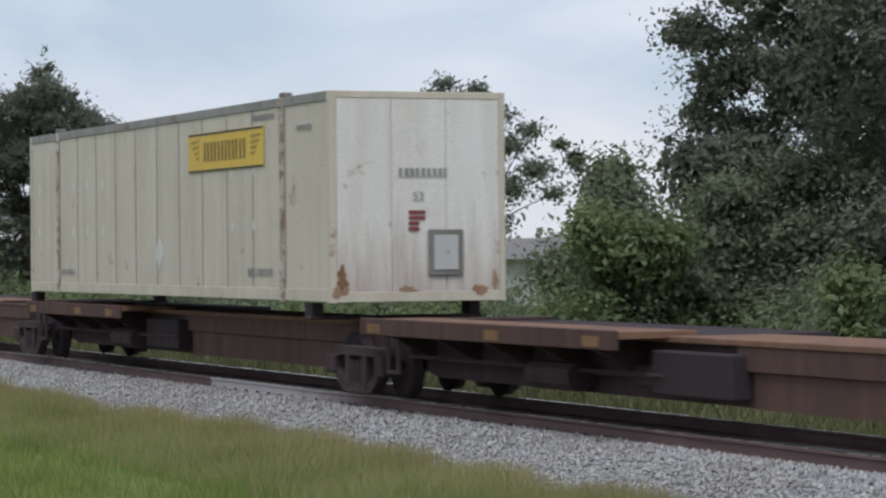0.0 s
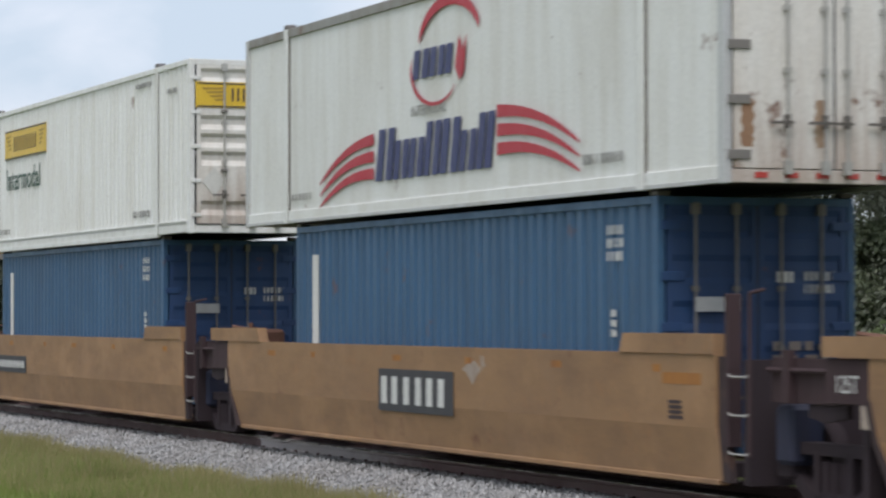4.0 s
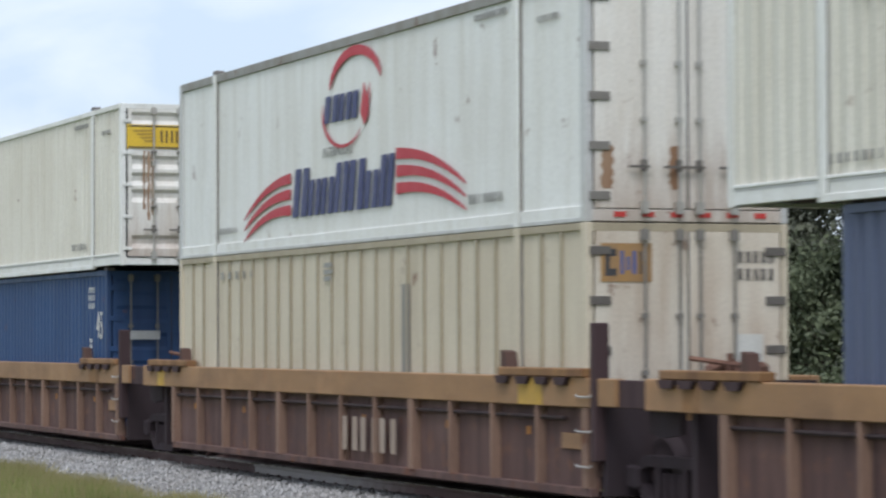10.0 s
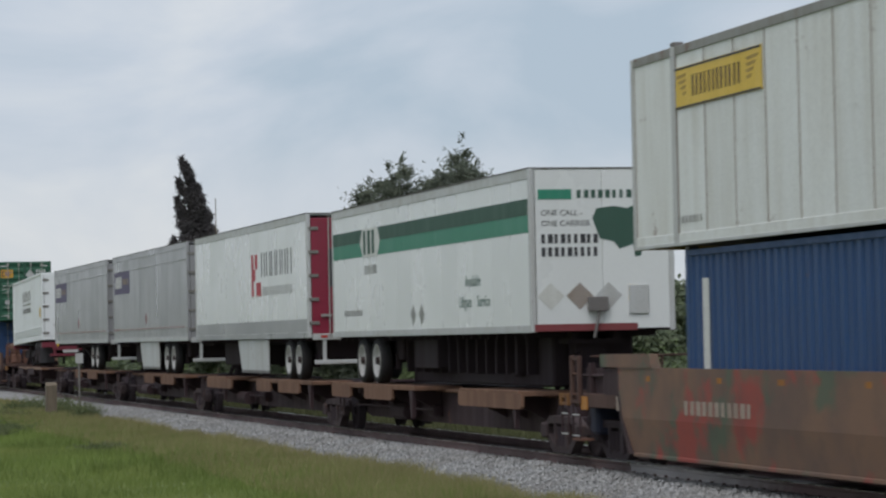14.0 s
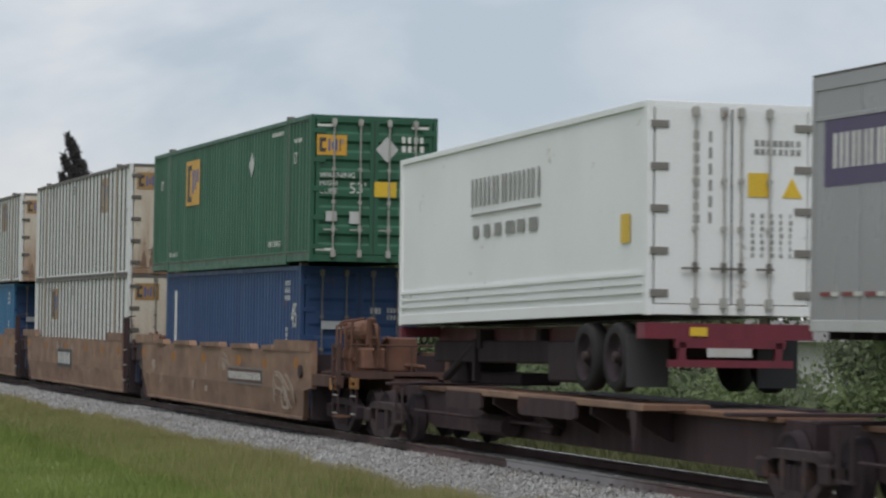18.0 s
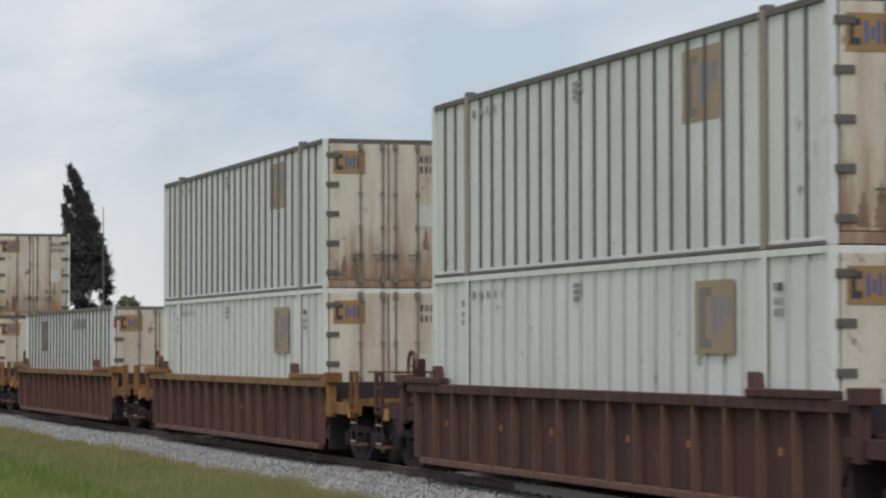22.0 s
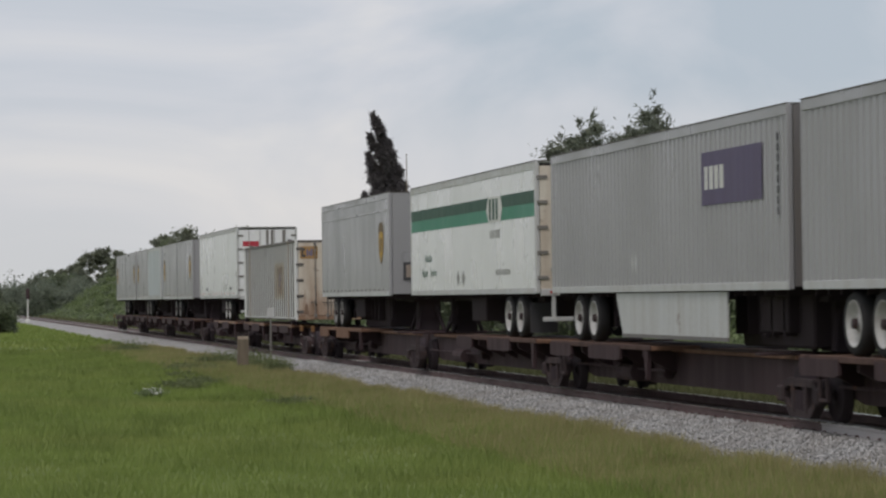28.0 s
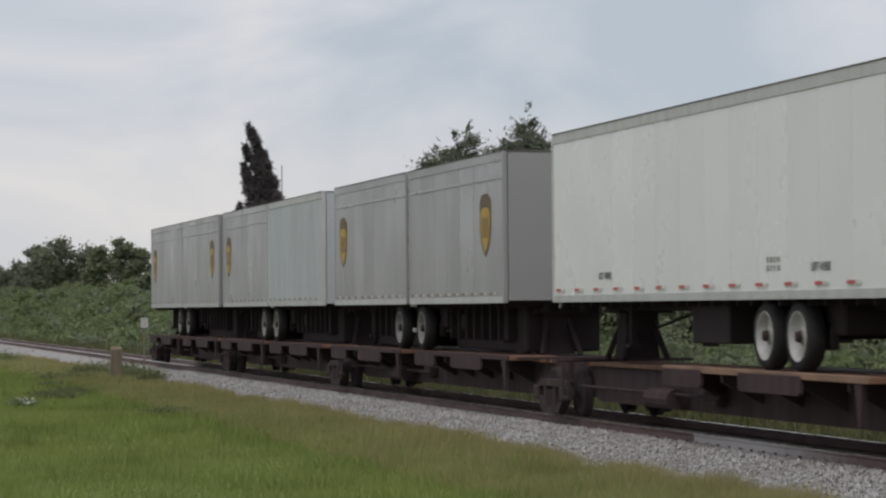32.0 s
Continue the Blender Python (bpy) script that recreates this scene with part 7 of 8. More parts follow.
    if head:
        if kind == "smooth":
            part("brake_reservoir", Geo().tube((17.55, 0.55, 1.86), (18.75, 0.55, 1.86), 0.21, n=16).tube((17.45, 0.55, 1.86), (17.55, 0.55, 1.86), 0.12, 0.21, 16).tube((18.75, 0.55, 1.86), (18.85, 0.55, 1.86), 0.21, 0.12, 16).box(17.8, 17.88, 0.35, 0.75, 1.1, 1.7).box(18.5, 18.58, 0.35, 0.75, 1.1, 1.7), TANK, ob, "rusty brake reservoir")
        for x, h in ((17.75, 1.95), (18.05, 2.02), (18.4, 1.9), (18.85, 2.05)) if kind == "smooth" else ((18.3, 1.75), (18.5, 2.0), (18.62, 2.1), (18.85, 1.9)):
            part("pipe_stand", Geo().tube((x, 0.18, 0.85), (x, 0.18, h), 0.028, n=6).tube((x, 0.18, h), (x, 0.42, h + 0.05), 0.028, n=6).box(x - 0.05, x + 0.05, 0.13, 0.23, 1.35, 1.5), TANK, ob, "rusty upright pipe")
        part("valve_gear", Geo().box(18.3, 18.7, 0.9, 1.5, 1.1, 1.75, 0.03).tube((18.1, 0.4, 1.3), (18.9, 1.6, 1.2), 0.04).tube((17.2, 0.9, 1.2), (18.8, 0.9, 1.75), 0.035).box(18.8, 19.15, 0.3, 0.75, 1.15, 1.55, 0.03).tube((18.95, 0.5, 1.5), (19.05, 0.5, 2.1), 0.09), TANK, ob, "rusty brake valve and pipes")
        part("brake_wheel", Geo().tube((19.2, 0.6, 1.2), (19.2, 0.6, 1.8), 0.03).lathe((19.2, 0.5, 1.75), ((0.24, 0), (0.27, -0.02), (0.27, 0.02), (0.24, 0.02)), 18, False).box(18.96, 19.44, 0.49, 0.51, 1.735, 1.765), TANK, ob, "rusty brake wheel")
        part("stepboard", Geo().box(17.5, 19.3, 0.0, 0.35, 1.06, 1.1), RUST, ob, "worn crossover board")
    # dirt, yellow marks, stencils
    yy = y0 if kind == "smooth" else y0 + 0.085
    if col is TANBR:
        for x in (-0.08, 3.67, 7.17, 10.81, 13.27, 15.82):
            x, h = x + rnd.uniform(-0.15, 0.15), 1.19 + rnd.uniform(-0.04, 0.04)
            pts = [(x + 0.23 * math.cos(a / 17 * 6.283) * rnd.uniform(0.65, 1.15), h + 0.12 * math.sin(a / 17 * 6.283) * rnd.uniform(0.65, 1.2)) for a in range(17)]
            part("worn_patch", Geo().prism(pts, yy - 0.003, yy), TAGOR, ob, "faded orange patch")
    for i in range(0 if col is TANBR else 6):
        x = 1.2 + i * 2.7 + rnd.uniform(-0.4, 0.4)
        w = rnd.uniform(0.15, 0.35) if kind == "smooth" else 0.12
        plate(ob, TAGOR, x, x + w, top - 0.2 if kind == "smooth" else 0.75, top - 0.12 if kind == "smooth" else 0.85, yy, name="reflector", label="dull worn orange reflector", t=0.004)
    return ob


def wagon_sign(ob, x0, x1, z0, z1, letters, y=-0.155, field=INK):
    plate(ob, field, x0, x1, z0, z1, y, name="sign", label="dark panel with pale letters")
    bars(ob, INKW, x0 + 0.12, x1 - 0.1, z0 + 0.1, z1 - 0.1, letters, y - 0.005, seed=letters, label="pale bars of the lettering", fill=(0.66, 0.86), stroke=0.07 if letters > 5 else 0.2)


def place_wagon(ob, u):
    return roll(ob, u, SIDE, 0)


graffiti(tagged_box, 2.6, 5.6, 1.15, 2.2, 0.0, (GREYDK,), 9, 71, 0.035)
# three tan wells at the head of the clip
t1 = well_wagon("tan smooth-sided container well with brake gear at its end", "smooth", TAN, True, head=True, seed=1, trim=RUST)
wagon_sign(t1, 9.3, 12.4, 0.68, 1.04, 11)
for x in (1.4, 3.6, 6.3, 9.2, 12.0):
    part("pad", Geo().prism([(x - 0.6, 1.44), (x - 0.5, 1.52), (x + 0.5, 1.52), (x + 0.6, 1.44)], -0.17, -0.02), TAN, t1, "raised pad on the rim")
part("frame_plate", Geo().box(17.14, 17.5, -0.14, -0.09, 0.8, 1.42, 0.008), TAN, t1, "tan plate with pale stencil")
part("stencil", Geo().box(17.2, 17.44, -0.146, -0.14, 1.02, 1.34), PALE, t1, "pale stencil frame")
write(t1, "53", 0.44, INKBR, 0.2, -0.153, 0.72, sx=0.9)
write(t1, "B", 0.24, INKBR, 8.3, -0.153, 0.76)
blotches(t1, 1, 9, 0.7, 1.2, -0.15, PALE, 4, 81, "pale scuffed patch")
blotches(t1, 0.6, 15, 1.12, 1.28, -0.15, TAGOR, 7, 82, "faded orange patch")
place_wagon(t1, -109.17)
t2 = well_wagon("tan smooth-sided container well with dark letter panel", "smooth", TAN, False, seed=2, trim=RUST)
wagon_sign(t2, 6.35, 9.05, 0.57, 1.13, 3)
write(t1, "125T", 0.24, INKW, -1.12, -0.134, 1.11, sx=0.9)
blotches(t2, 9, 11, 1.1, 1.3, -0.15, PALE, 2, 83, "pale scuffed patch")
plate(t2, TAGOR, 15.0, 15.9, 1.12, 1.24, -0.15, name="reflector", label="worn orange reflector", t=0.004)
bars(t2, GEAR, 15.15, 15.6, 0.75, 0.95, 1, -0.151, seed=5, rows=4)
place_wagon(t2, -128.94)
t3 = well_wagon("tan smooth-sided container well, last of three", "smooth", TAN, False, tail=True, seed=3, trim=RUST)
wagon_sign(t3, 2.25, 5.25, 0.68, 1.02, 11)
place_wagon(t3, -148.15)

# single wells with ribbed brown sides
r1 = well_wagon("brown ribbed container well wagon with mustard end frames", "ribs", BROWN, True, chord=TANBR, seed=4, trim=OCHRE, single=True)
place_wagon(r1, -172.0)
r2 = well_wagon("brown ribbed container well wagon with faded grey graffiti", "ribs", BROWN, True, chord=TANBR, seed=5, trim=OCHRE, single=True)
graffiti(r2, 9.5, 10.8, 0.35, 1.15, -0.188, (RIBGREY, GREYDK), 9, 3, 0.075)
graffiti(r2, 11.4, 12.6, 0.6, 1.0, -0.188, (RIBBR,), 4, 5, 0.05)
place_wagon(r2, -195.45)
c = copy_thing(r1, pose(0, 0, 0))
place_wagon(c, -219.04)

# three articulated wells with deep top chords
m1 = well_wagon("brown well with deep tan top chord and rusty brake gear", "chord", BROWN, True, head=True, chord=TAN, seed=6, trim=OCHRE)
place_wagon(m1, -242.66)
m2 = well_wagon("brown well with deep tan top chord and white letters", "chord", BROWN, False, chord=TAN, seed=7, trim=OCHRE)
bars(m2, PALE, 8.4, 10.6, 0.36, 0.82, 3, -0.155, seed=3, label="pale bars of the lettering", fill=(0.78, 0.9), stroke=0.19)
place_wagon(m2, -262.28)
m3 = well_wagon("brown well with deep tan top chord, last of three", "chord", BROWN, False, tail=True, chord=TAN, seed=8, trim=OCHRE)
place_wagon(m3, -282.08)

# two sets of three faded tan wells
for k, us in enumerate(((-305.87, -325.66, -344.82), (-461.16, -480.65, -500.26))):
    f1 = well_wagon("faded tan smooth-sided well with brake gear and scrawled paint", "smooth", TANBR, True, head=True, seed=20 + k, trim=RUST)
    wagon_sign(f1, 9.65, 12.95, 0.68, 1.04, 11, field=GREYDK)
    plate(f1, BROWN, 9.7, 12.9, 0.72, 1.0, -0.1585, name="sign_field", label="brown field of the sign", t=0.003)
    for x0, x1 in ((1.45, 2.6), (3.7, 5.7), (6.8, 8.95), (10.0, 12.0), (12.95, 14.0)):
        part("pad", Geo().prism([(x0, 1.44), (x0 + 0.06, 1.53), (x1 - 0.1, 1.55), (x1, 1.44)], -0.2, -0.02), TANBR, f1, "raised pad on the rim")
    part("sooty_boss", Geo().tube((16.3, -0.2, 1.05), (16.3, -0.15, 1.05), 0.13, n=12), GEAR, f1, "dark sooty boss")
    graffiti(f1, 9.0, 9.6, 0.95, 1.36, -0.15, (PALE,), 5, 30 + k, 0.03)
    graffiti(f1, 14.3, 15.3, 0.3, 1.0, -0.15, (PALE,), 6, 40 + k, 0.04)
    blotches(f1, 1, 15, 0.45, 0.95, -0.15, PALE, 5, 31 + k, "faded pale patch")
    place_wagon(f1, us[0])
    f2 = well_wagon("faded tan smooth-sided well with dark letter panel", "smooth", TANBR, False, seed=24 + k, trim=RUST)
    wagon_sign(f2, 5.7, 8.2, 0.6, 1.12, 3)
    blotches(f2, 1, 15, 0.5, 1.2, -0.15, TAGGY, 5, 35 + k, "faded grey patch")
    place_wagon(f2, us[1])
    f3 = well_wagon("faded tan smooth-sided well with scrawled paint, last of three", "smooth", TANBR if k else MURAL, False, tail=True, seed=28 + k, trim=RUST)
    if k:
        wagon_sign(f3, 2.45, 5.5, 0.66, 1.0, 11, field=GREYDK)
    else:
        bars(f3, PALE, 2.6, 5.4, 0.78, 0.98, 11, -0.152, seed=11, label="pale bars of the lettering")
    if k:
        graffiti(f3, 0.5, 5, 0.4, 1.25, -0.15, (TAGGY, TAN), 8, 39, 0.05)
    if k:
        rp = random.Random(77)
        edge = [(0.2 + 3.0 * i / 15, 1.08 + rp.uniform(-0.16, 0.2)) for i in range(16)] + [(3.2 - 3.0 * i / 15, 0.72 + rp.uniform(-0.04, 0.22) * (i % 3)) for i in range(16)]
        part("pale_patch", Geo().prism(edge, -0.1535, -0.15), PALE, f3, "large ragged pale paint patch")
    place_wagon(f3, us[2])

# four dark oxide single wells with mustard ends
d1 = well_wagon("dark red-brown ribbed well wagon with mustard end frames", "ribs", WELLRED, True, chord=OCHRE, seed=50, trim=GOLD, single=True)
place_wagon(d1, -570.91)
for u in (-547.53, -594.32):
    place_wagon(copy_thing(d1, pose(0, 0, 0)), u)
d2 = well_wagon("dark red-brown ribbed well wagon with rusty end frames", "ribs", WELLRED, True, chord=WELLRED, seed=51, trim=WELLRED, single=True)
place_wagon(d2, -523.96)


def spine_car(label, L, decks, first=False, last=False, edge=RUST, col=OXIDE, brown=False, loaded=False):
    """A spine platform: a deep centre sill, wheel decks, cross arms and a truck at its rear joint."""
    ob = thing("spine_car", label, "railway wagon", "spine cars")
    W, yc = W53, W53 / 2
    part("centre_sill", Geo().prism([(-0.9, 0.55), (-0.9, 0.9), (L - 0.9, 0.9), (L - 0.9, 0.55), (L - 2.4, 0.23), (0.9, 0.23)], yc - 0.6, yc + 0.5), col, ob, "dark brown centre sill")
    part("sill_flange", Geo().box(0.2, L - 1.8, yc - 0.7, yc + 0.6, 0.86, 0.93, 0.01), RUSTDK, ob)
    # Brown only beyond the decks; their shadow is the sill's darker colour.
    if brown:
        m = max(b for a, b in decks) + 1.8
        e = L - 1.6 if m < L - 3 else 6.0
        m = m if m < L - 3 else 1.0
        part("sill_cover", Geo().box(m, e, yc - 0.63, yc - 0.6, 0.22, 0.6), SILLBR, ob, "reddish brown of the sill where no deck shades it")
        part("sill_band", Geo().box(m - 0.3, e, yc - 0.68, yc - 0.6, 0.6, 0.86, 0.01), SILLBR, ob, "reddish brown upper sill band")
        part("equipment_box", Geo().box(m - 1.9, m - 0.1, yc - 0.85, yc - 0.6, 0.3, 0.78, 0.02), STEEL, ob, "dark equipment box beside the sill")
    for a, b in decks:
        d = part("wheel_deck", Geo().box(a, b, 0.0, 0.95, 0.9, 0.985, 0.008), RUSTDK, ob, "worn rusty steel wheel deck")
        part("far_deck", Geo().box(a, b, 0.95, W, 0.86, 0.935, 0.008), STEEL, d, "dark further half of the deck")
        if brown:
            part("deck_edge", Geo().box(a, b, -0.06, 0.0, 0.78, 1.0, 0.01), edge, d, "rusty deck side sill")
        else:
            part("deck_edge", Geo().box(a, b, -0.04, 0.0, 0.9, 1.0, 0.01), edge, d, "thin rusty deck side sill")
            q = a + 0.42 * (b - a)
            for c0, c1 in ((a, a + 1.9), (q, q + 2.6)):
                part("edge_box", Geo().prism([(c0, 0.95), (c0, 0.72), (c0 + 0.12, 0.68), (c1 - 0.12, 0.68), (c1, 0.72), (c1, 0.95)], -0.055, 0.0), edge if edge is RUSTDK else OXIDE, d, "deeper box section of the deck edge")
            part("stake", Geo().prism([(b - 0.5, 1.0), (b - 0.2, 1.0), (b - 0.28, 0.35), (b - 0.36, 0.35)], -0.03, 0.05), col, d, "tapered bracket below the deck")
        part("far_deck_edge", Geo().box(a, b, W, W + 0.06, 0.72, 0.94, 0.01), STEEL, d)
        n = max(2, round((b - a) / 1.6))
        for i in range(n):
            x = a + (b - a) * (i + 0.5) / n
            part("deck_bracket", Geo().prism([(0.05, 0.9), (0.69, 0.9), (0.69, 0.45), (0.05, 0.78)], x - 0.05, x + 0.05, "x"), col, d)
        for x in (a + 0.3, (a + b) / 2 + 0.3, b - 0.8) if brown else ():
            plate(d, OCHRE, x, x + 0.42, 0.81, 0.93, -0.06, name="reflector", label="dull worn orange reflector")
    for x in (0.25, L - 2.0):
        part("cross_arm", Geo().box(x - 0.14, x + 0.14, 0.0, W, 0.93, 1.06 if not decks else 0.98, 0.01), col, ob)
        for y in (0.02, W - 0.2) if loaded else ():
            part("container_pedestal", Geo().box(x - 0.14, x + 0.14, y, y + 0.18, 0.98, 1.165, 0.01), STEEL, ob)
    part("brake_pipe", Geo().tube((0.5, yc - 0.85, 0.5), (L * 0.45, yc - 0.85, 0.5), 0.03, n=6).tube((L * 0.26, yc - 0.85, 0.42), (L * 0.33, yc - 0.85, 0.42), 0.17, n=12).box(L * 0.4, L * 0.43, yc - 0.8, yc - 0.6, 0.36, 0.6, 0.03), OXIDE, ob, "brake pipe and cylinder")
    part("side_step", Geo().box(0.9, 1.3, -0.04, 0.02, 0.3, 0.34).box(0.9, 0.94, -0.04, 0.0, 0.34, 0.9).box(1.26, 1.3, -0.04, 0.0, 0.34, 0.9), GEAR, ob, "grey side step")
    truck(ob, -0.85)
    if first:
        truck(ob, L + 0.1)
        part("end_sill", Geo().box(L - 0.95, L + 1.6, yc - 0.35, yc + 0.35, 0.68, 0.92, 0.02), col, ob)
        ladder(ob, L + 1.2, -0.02, 0.3, 1.0, GOLD)
    if last:
        part("end_sill", Geo().box(-2.3, -0.9, yc - 0.35, yc + 0.35, 0.68, 0.92, 0.02), col, ob)
        ladder(ob, -1.9, -0.02, 0.3, 1.0, GOLD)
    return ob


dark = "dark brown spine car platform with rusty wheel decks"
plain = "empty dark brown spine car platform"
for u, L, decks, first, last, lab in (
        (-17.6, 17.3, ((0.0, 7.6),), False, False, plain), (-35.1, 17.3, ((0.0, 7.6),), False, False, plain),
        (-52.6, 17.3, ((0.0, 6.2),), False, False, dark), (-69.9, 17.3, ((0.0, 8.4),), False, False, plain), (-88.0, 17.6, ((6.8, 15.8),), False, True, dark),
        (-366.9, 17.2, ((0.2, 8.0), (11.5, 15.6)), True, False, dark), (-385.6, 18.2, ((2.0, 5.0), (9.6, 16.6)), False, False, dark),
        (-403.3, 17.3, ((7.5, 15.8),), False, False, dark), (-421.1, 17.4, ((6.9, 15.8),), False, False, dark), (-439.4, 17.9, ((4.0, 13.0),), False, True, dark),
        (-613.0, 16.0, ((0.0, 8.0),), True, False, dark), (-632.2, 18.8, ((0.2, 8.2),), False, False, dark), (-651.6, 19.0, ((0.0, 8.4),), False, False, dark),
        (-669.2, 17.2, ((0.0, 8.4),), False, False, dark), (-687.0, 17.4, ((7.0, 16.2),), False, False, dark), (-704.8, 17.4, ((0.0, 9.0),), False, True, dark),
        (-727.8, 17.0, ((0.2, 7.0), (9.5, 15.4)), True, False, dark), (-746.6, 18.4, ((6.9, 15.6),), False, False, dark),
        (-767.6, 20.6, ((0.0, 8.2), (9.8, 18.0)), False, False, dark), (-786.2, 18.2, ((0.0, 8.0), (9.2, 17.0)), False, False, dark), (-804.3, 17.7, ((0.0, 8.0), (9.2, 17.0)), False, True, dark)):
    place_wagon(spine_car(lab, L, decks, first, last, TANBR if u in (-439.4, -727.8, -746.6) else (OXIDE if u < -760 else RUST if u > -100 or (u < -600 and u != -704.8) else RUSTDK), brown=u > -100, loaded=u in (-52.6, -88.0, -613.0, -727.8)), u)


# ---- plants and far things ----
def at_az(az, dist):
    a = radians(az)
    return -dist * math.sin(a), dist * math.cos(a)


def leaves(name, mat, blobs, count, size, seed, flat=0.75, parent=None, label="", droop=0.0, ragged=0.3, core=0.12, slim=0.5):
    """A crown of small leaf sprays: folded quads scattered in and on the blobs (x, y, z, rx, ry, rz)."""
    rng = np.random.default_rng(seed)
    b = np.array(blobs, float)
    vol = (b[:, 3] * b[:, 4] * b[:, 5]) ** (2 / 3)
    pick = rng.choice(len(b), count, p=vol / vol.sum())
    d = rng.normal(size=(count, 3))
    d /= np.linalg.norm(d, axis=1)[:, None]
    rad = rng.random(count) ** 0.32 * (1 + ragged * rng.normal(size=count))
    p = b[pick, :3] + d * rad[:, None] * b[pick, 3:]
    s = size * rng.uniform(0.55, 1.35, count)
    heart = rng.random(count) < core
    p[heart] = b[pick[heart], :3] + d[heart] * (0.62 * rng.random(heart.sum()) ** 0.5)[:, None] * b[pick[heart], 3:]
    s[heart] *= 2.3
    n = d * 0.6 + rng.normal(size=(count, 3)) * 0.7
    n[:, 2] += 0.4
    n /= np.linalg.norm(n, axis=1)[:, None]
    u = rng.normal(size=(count, 3))
    u[:, 2] *= flat
    u[:, 2] -= droop
    u -= n * (u * n).sum(1)[:, None]
    u /= np.linalg.norm(u, axis=1)[:, None]
    w = np.cross(n, u)
    a, c = u * s[:, None], w * (s * slim)[:, None]
    v = np.stack([p - a, p + c + n * (0.2 * s)[:, None], p + a, p - c + n * (0.2 * s)[:, None]], 1).reshape(-1, 3)
    k = 4 * np.arange(count)[:, None]
    f = np.concatenate([k + (0, 1, 2), k + (0, 2, 3)], 1).reshape(-1, 3)
    ob = new(name, fast_mesh(name, v, f, mat))
    if parent:
        ob.parent = parent
    if label:
        ob["label"] = label
    return ob


def tree(label, az, dist, blobs, mat, count, size, seed, trunk=0.3, flat=0.75, category="tree", droop=0.0, name="tree", ragged=0.3, core=0.12, slim=0.5):
    """blobs: (across, z, depth, r_across, r_z) in metres about the trunk foot, across to the right as seen from the line."""
    x, y = at_az(az, dist)
    ob = thing(name, label, category, "trees behind the line")
    ob.location = (x, y, GROUND)
    a = radians(az)
    rt, fw = Vector((math.cos(a), math.sin(a), 0)), Vector((-math.sin(a), math.cos(a), 0))
    full, g, rnd = [], Geo(), random.Random(seed)
    top = max(b[1] for b in blobs)
    fork = Vector((0, 0, top * 0.38))
    g.tube((0, 0, -0.1), fork, trunk, trunk * 0.7, 8)
    thin = 1.0 if len(blobs) < 30 else 0.32
    for k, (ac, z, dp, r, rz) in enumerate(blobs):
        c = rt * ac + fw * dp
        full.append((c.x, c.y, z, r, r, rz))
        if len(blobs) > 55 and k % 7:
            continue
        mid = fork.lerp(Vector((c.x, c.y, z)), 0.5) + Vector((rnd.uniform(-0.3, 0.3), rnd.uniform(-0.3, 0.3), -0.08 * (z - fork.z)))
        g.tube(fork, mid, trunk * 0.4 * thin, trunk * 0.22 * thin, 6)
        g.tube(mid, (c.x, c.y, z), trunk * 0.22 * thin, trunk * 0.06 * thin, 6)
        for _ in range(3 if len(blobs) < 30 else 1):
            e = Vector((c.x, c.y, z)) + Vector((rnd.uniform(-1, 1) * r, rnd.uniform(-1, 1) * r, rnd.uniform(-0.2, 1) * rz)) * 0.85
            g.tube(mid, e, trunk * 0.12 * thin, trunk * 0.03 * thin, 5)
    part("trunk", g, BARK, ob, "grey-brown trunk with limbs")
    leaves("crown", mat, full, count, size, seed, flat, ob, droop=droop, ragged=ragged, core=core, slim=slim)
    return ob


def scatter_blobs(n, w, z0, z1, r, rz, seed, depth=1.5, taper=0.0):
    rnd, out = random.Random(seed), []
    for _ in range(n):
        q = rnd.random()
        out.append((rnd.uniform(-w, w) * (1 - taper * q), z0 + (z1 - z0) * q, rnd.uniform(-depth, depth), r * rnd.uniform(0.6, 1.2), rz * rnd.uniform(0.6, 1.2)))
    return out


# the big dark oak and its neighbours
tree("large dark live oak with dense crown behind the track", 58.6, 60, scatter_blobs(300, 3.95, 1.6, 13.2, 0.9, 0.7, 11, 2.6) + [(-3.8, 8.6, 0, 0.8, 0.6), (-4.1, 7.0, 0, 0.7, 0.5), (-3.5, 10.5, 0, 0.8, 0.7), (-4.2, 4.2, 0, 0.8, 1.2)], LEAFDK, 150000, 0.06, 11, 0.4, core=0.3)
tree("dark live oak beside the larger one", 55.2, 54, scatter_blobs(120, 4.2, 1.2, 12.6, 1.15, 0.85, 12, 2.0), LEAFDK, 70000, 0.065, 12, 0.35, core=0.18)
tree("shaded oak undergrowth below the large oak", 59.3, 56, scatter_blobs(34, 3.9, 0.6, 4.2, 1.0, 0.8, 13, 1.5), LEAFMD, 34000, 0.065, 13, 0.2, core=0.2)
tree("tangled green shrub with bare twig on top", 63.9, 66, scatter_blobs(18, 1.6, 0.8, 4.2, 0.75, 0.7, 14, 1.2, 0.55) + [(-0.9, 4.6, 0, 0.25, 0.3), (-1.25, 4.95, 0, 0.2, 0.15)], LEAFMD, 18000, 0.08, 14, 0.12)
tree("light green shrub beside the track", 63.6, 54, scatter_blobs(16, 1.3, 0.5, 2.9, 0.6, 0.5, 15, 0.8, 0.4), LEAFLT, 12000, 0.085, 15, 0.08, category="shrub", name="shrub")
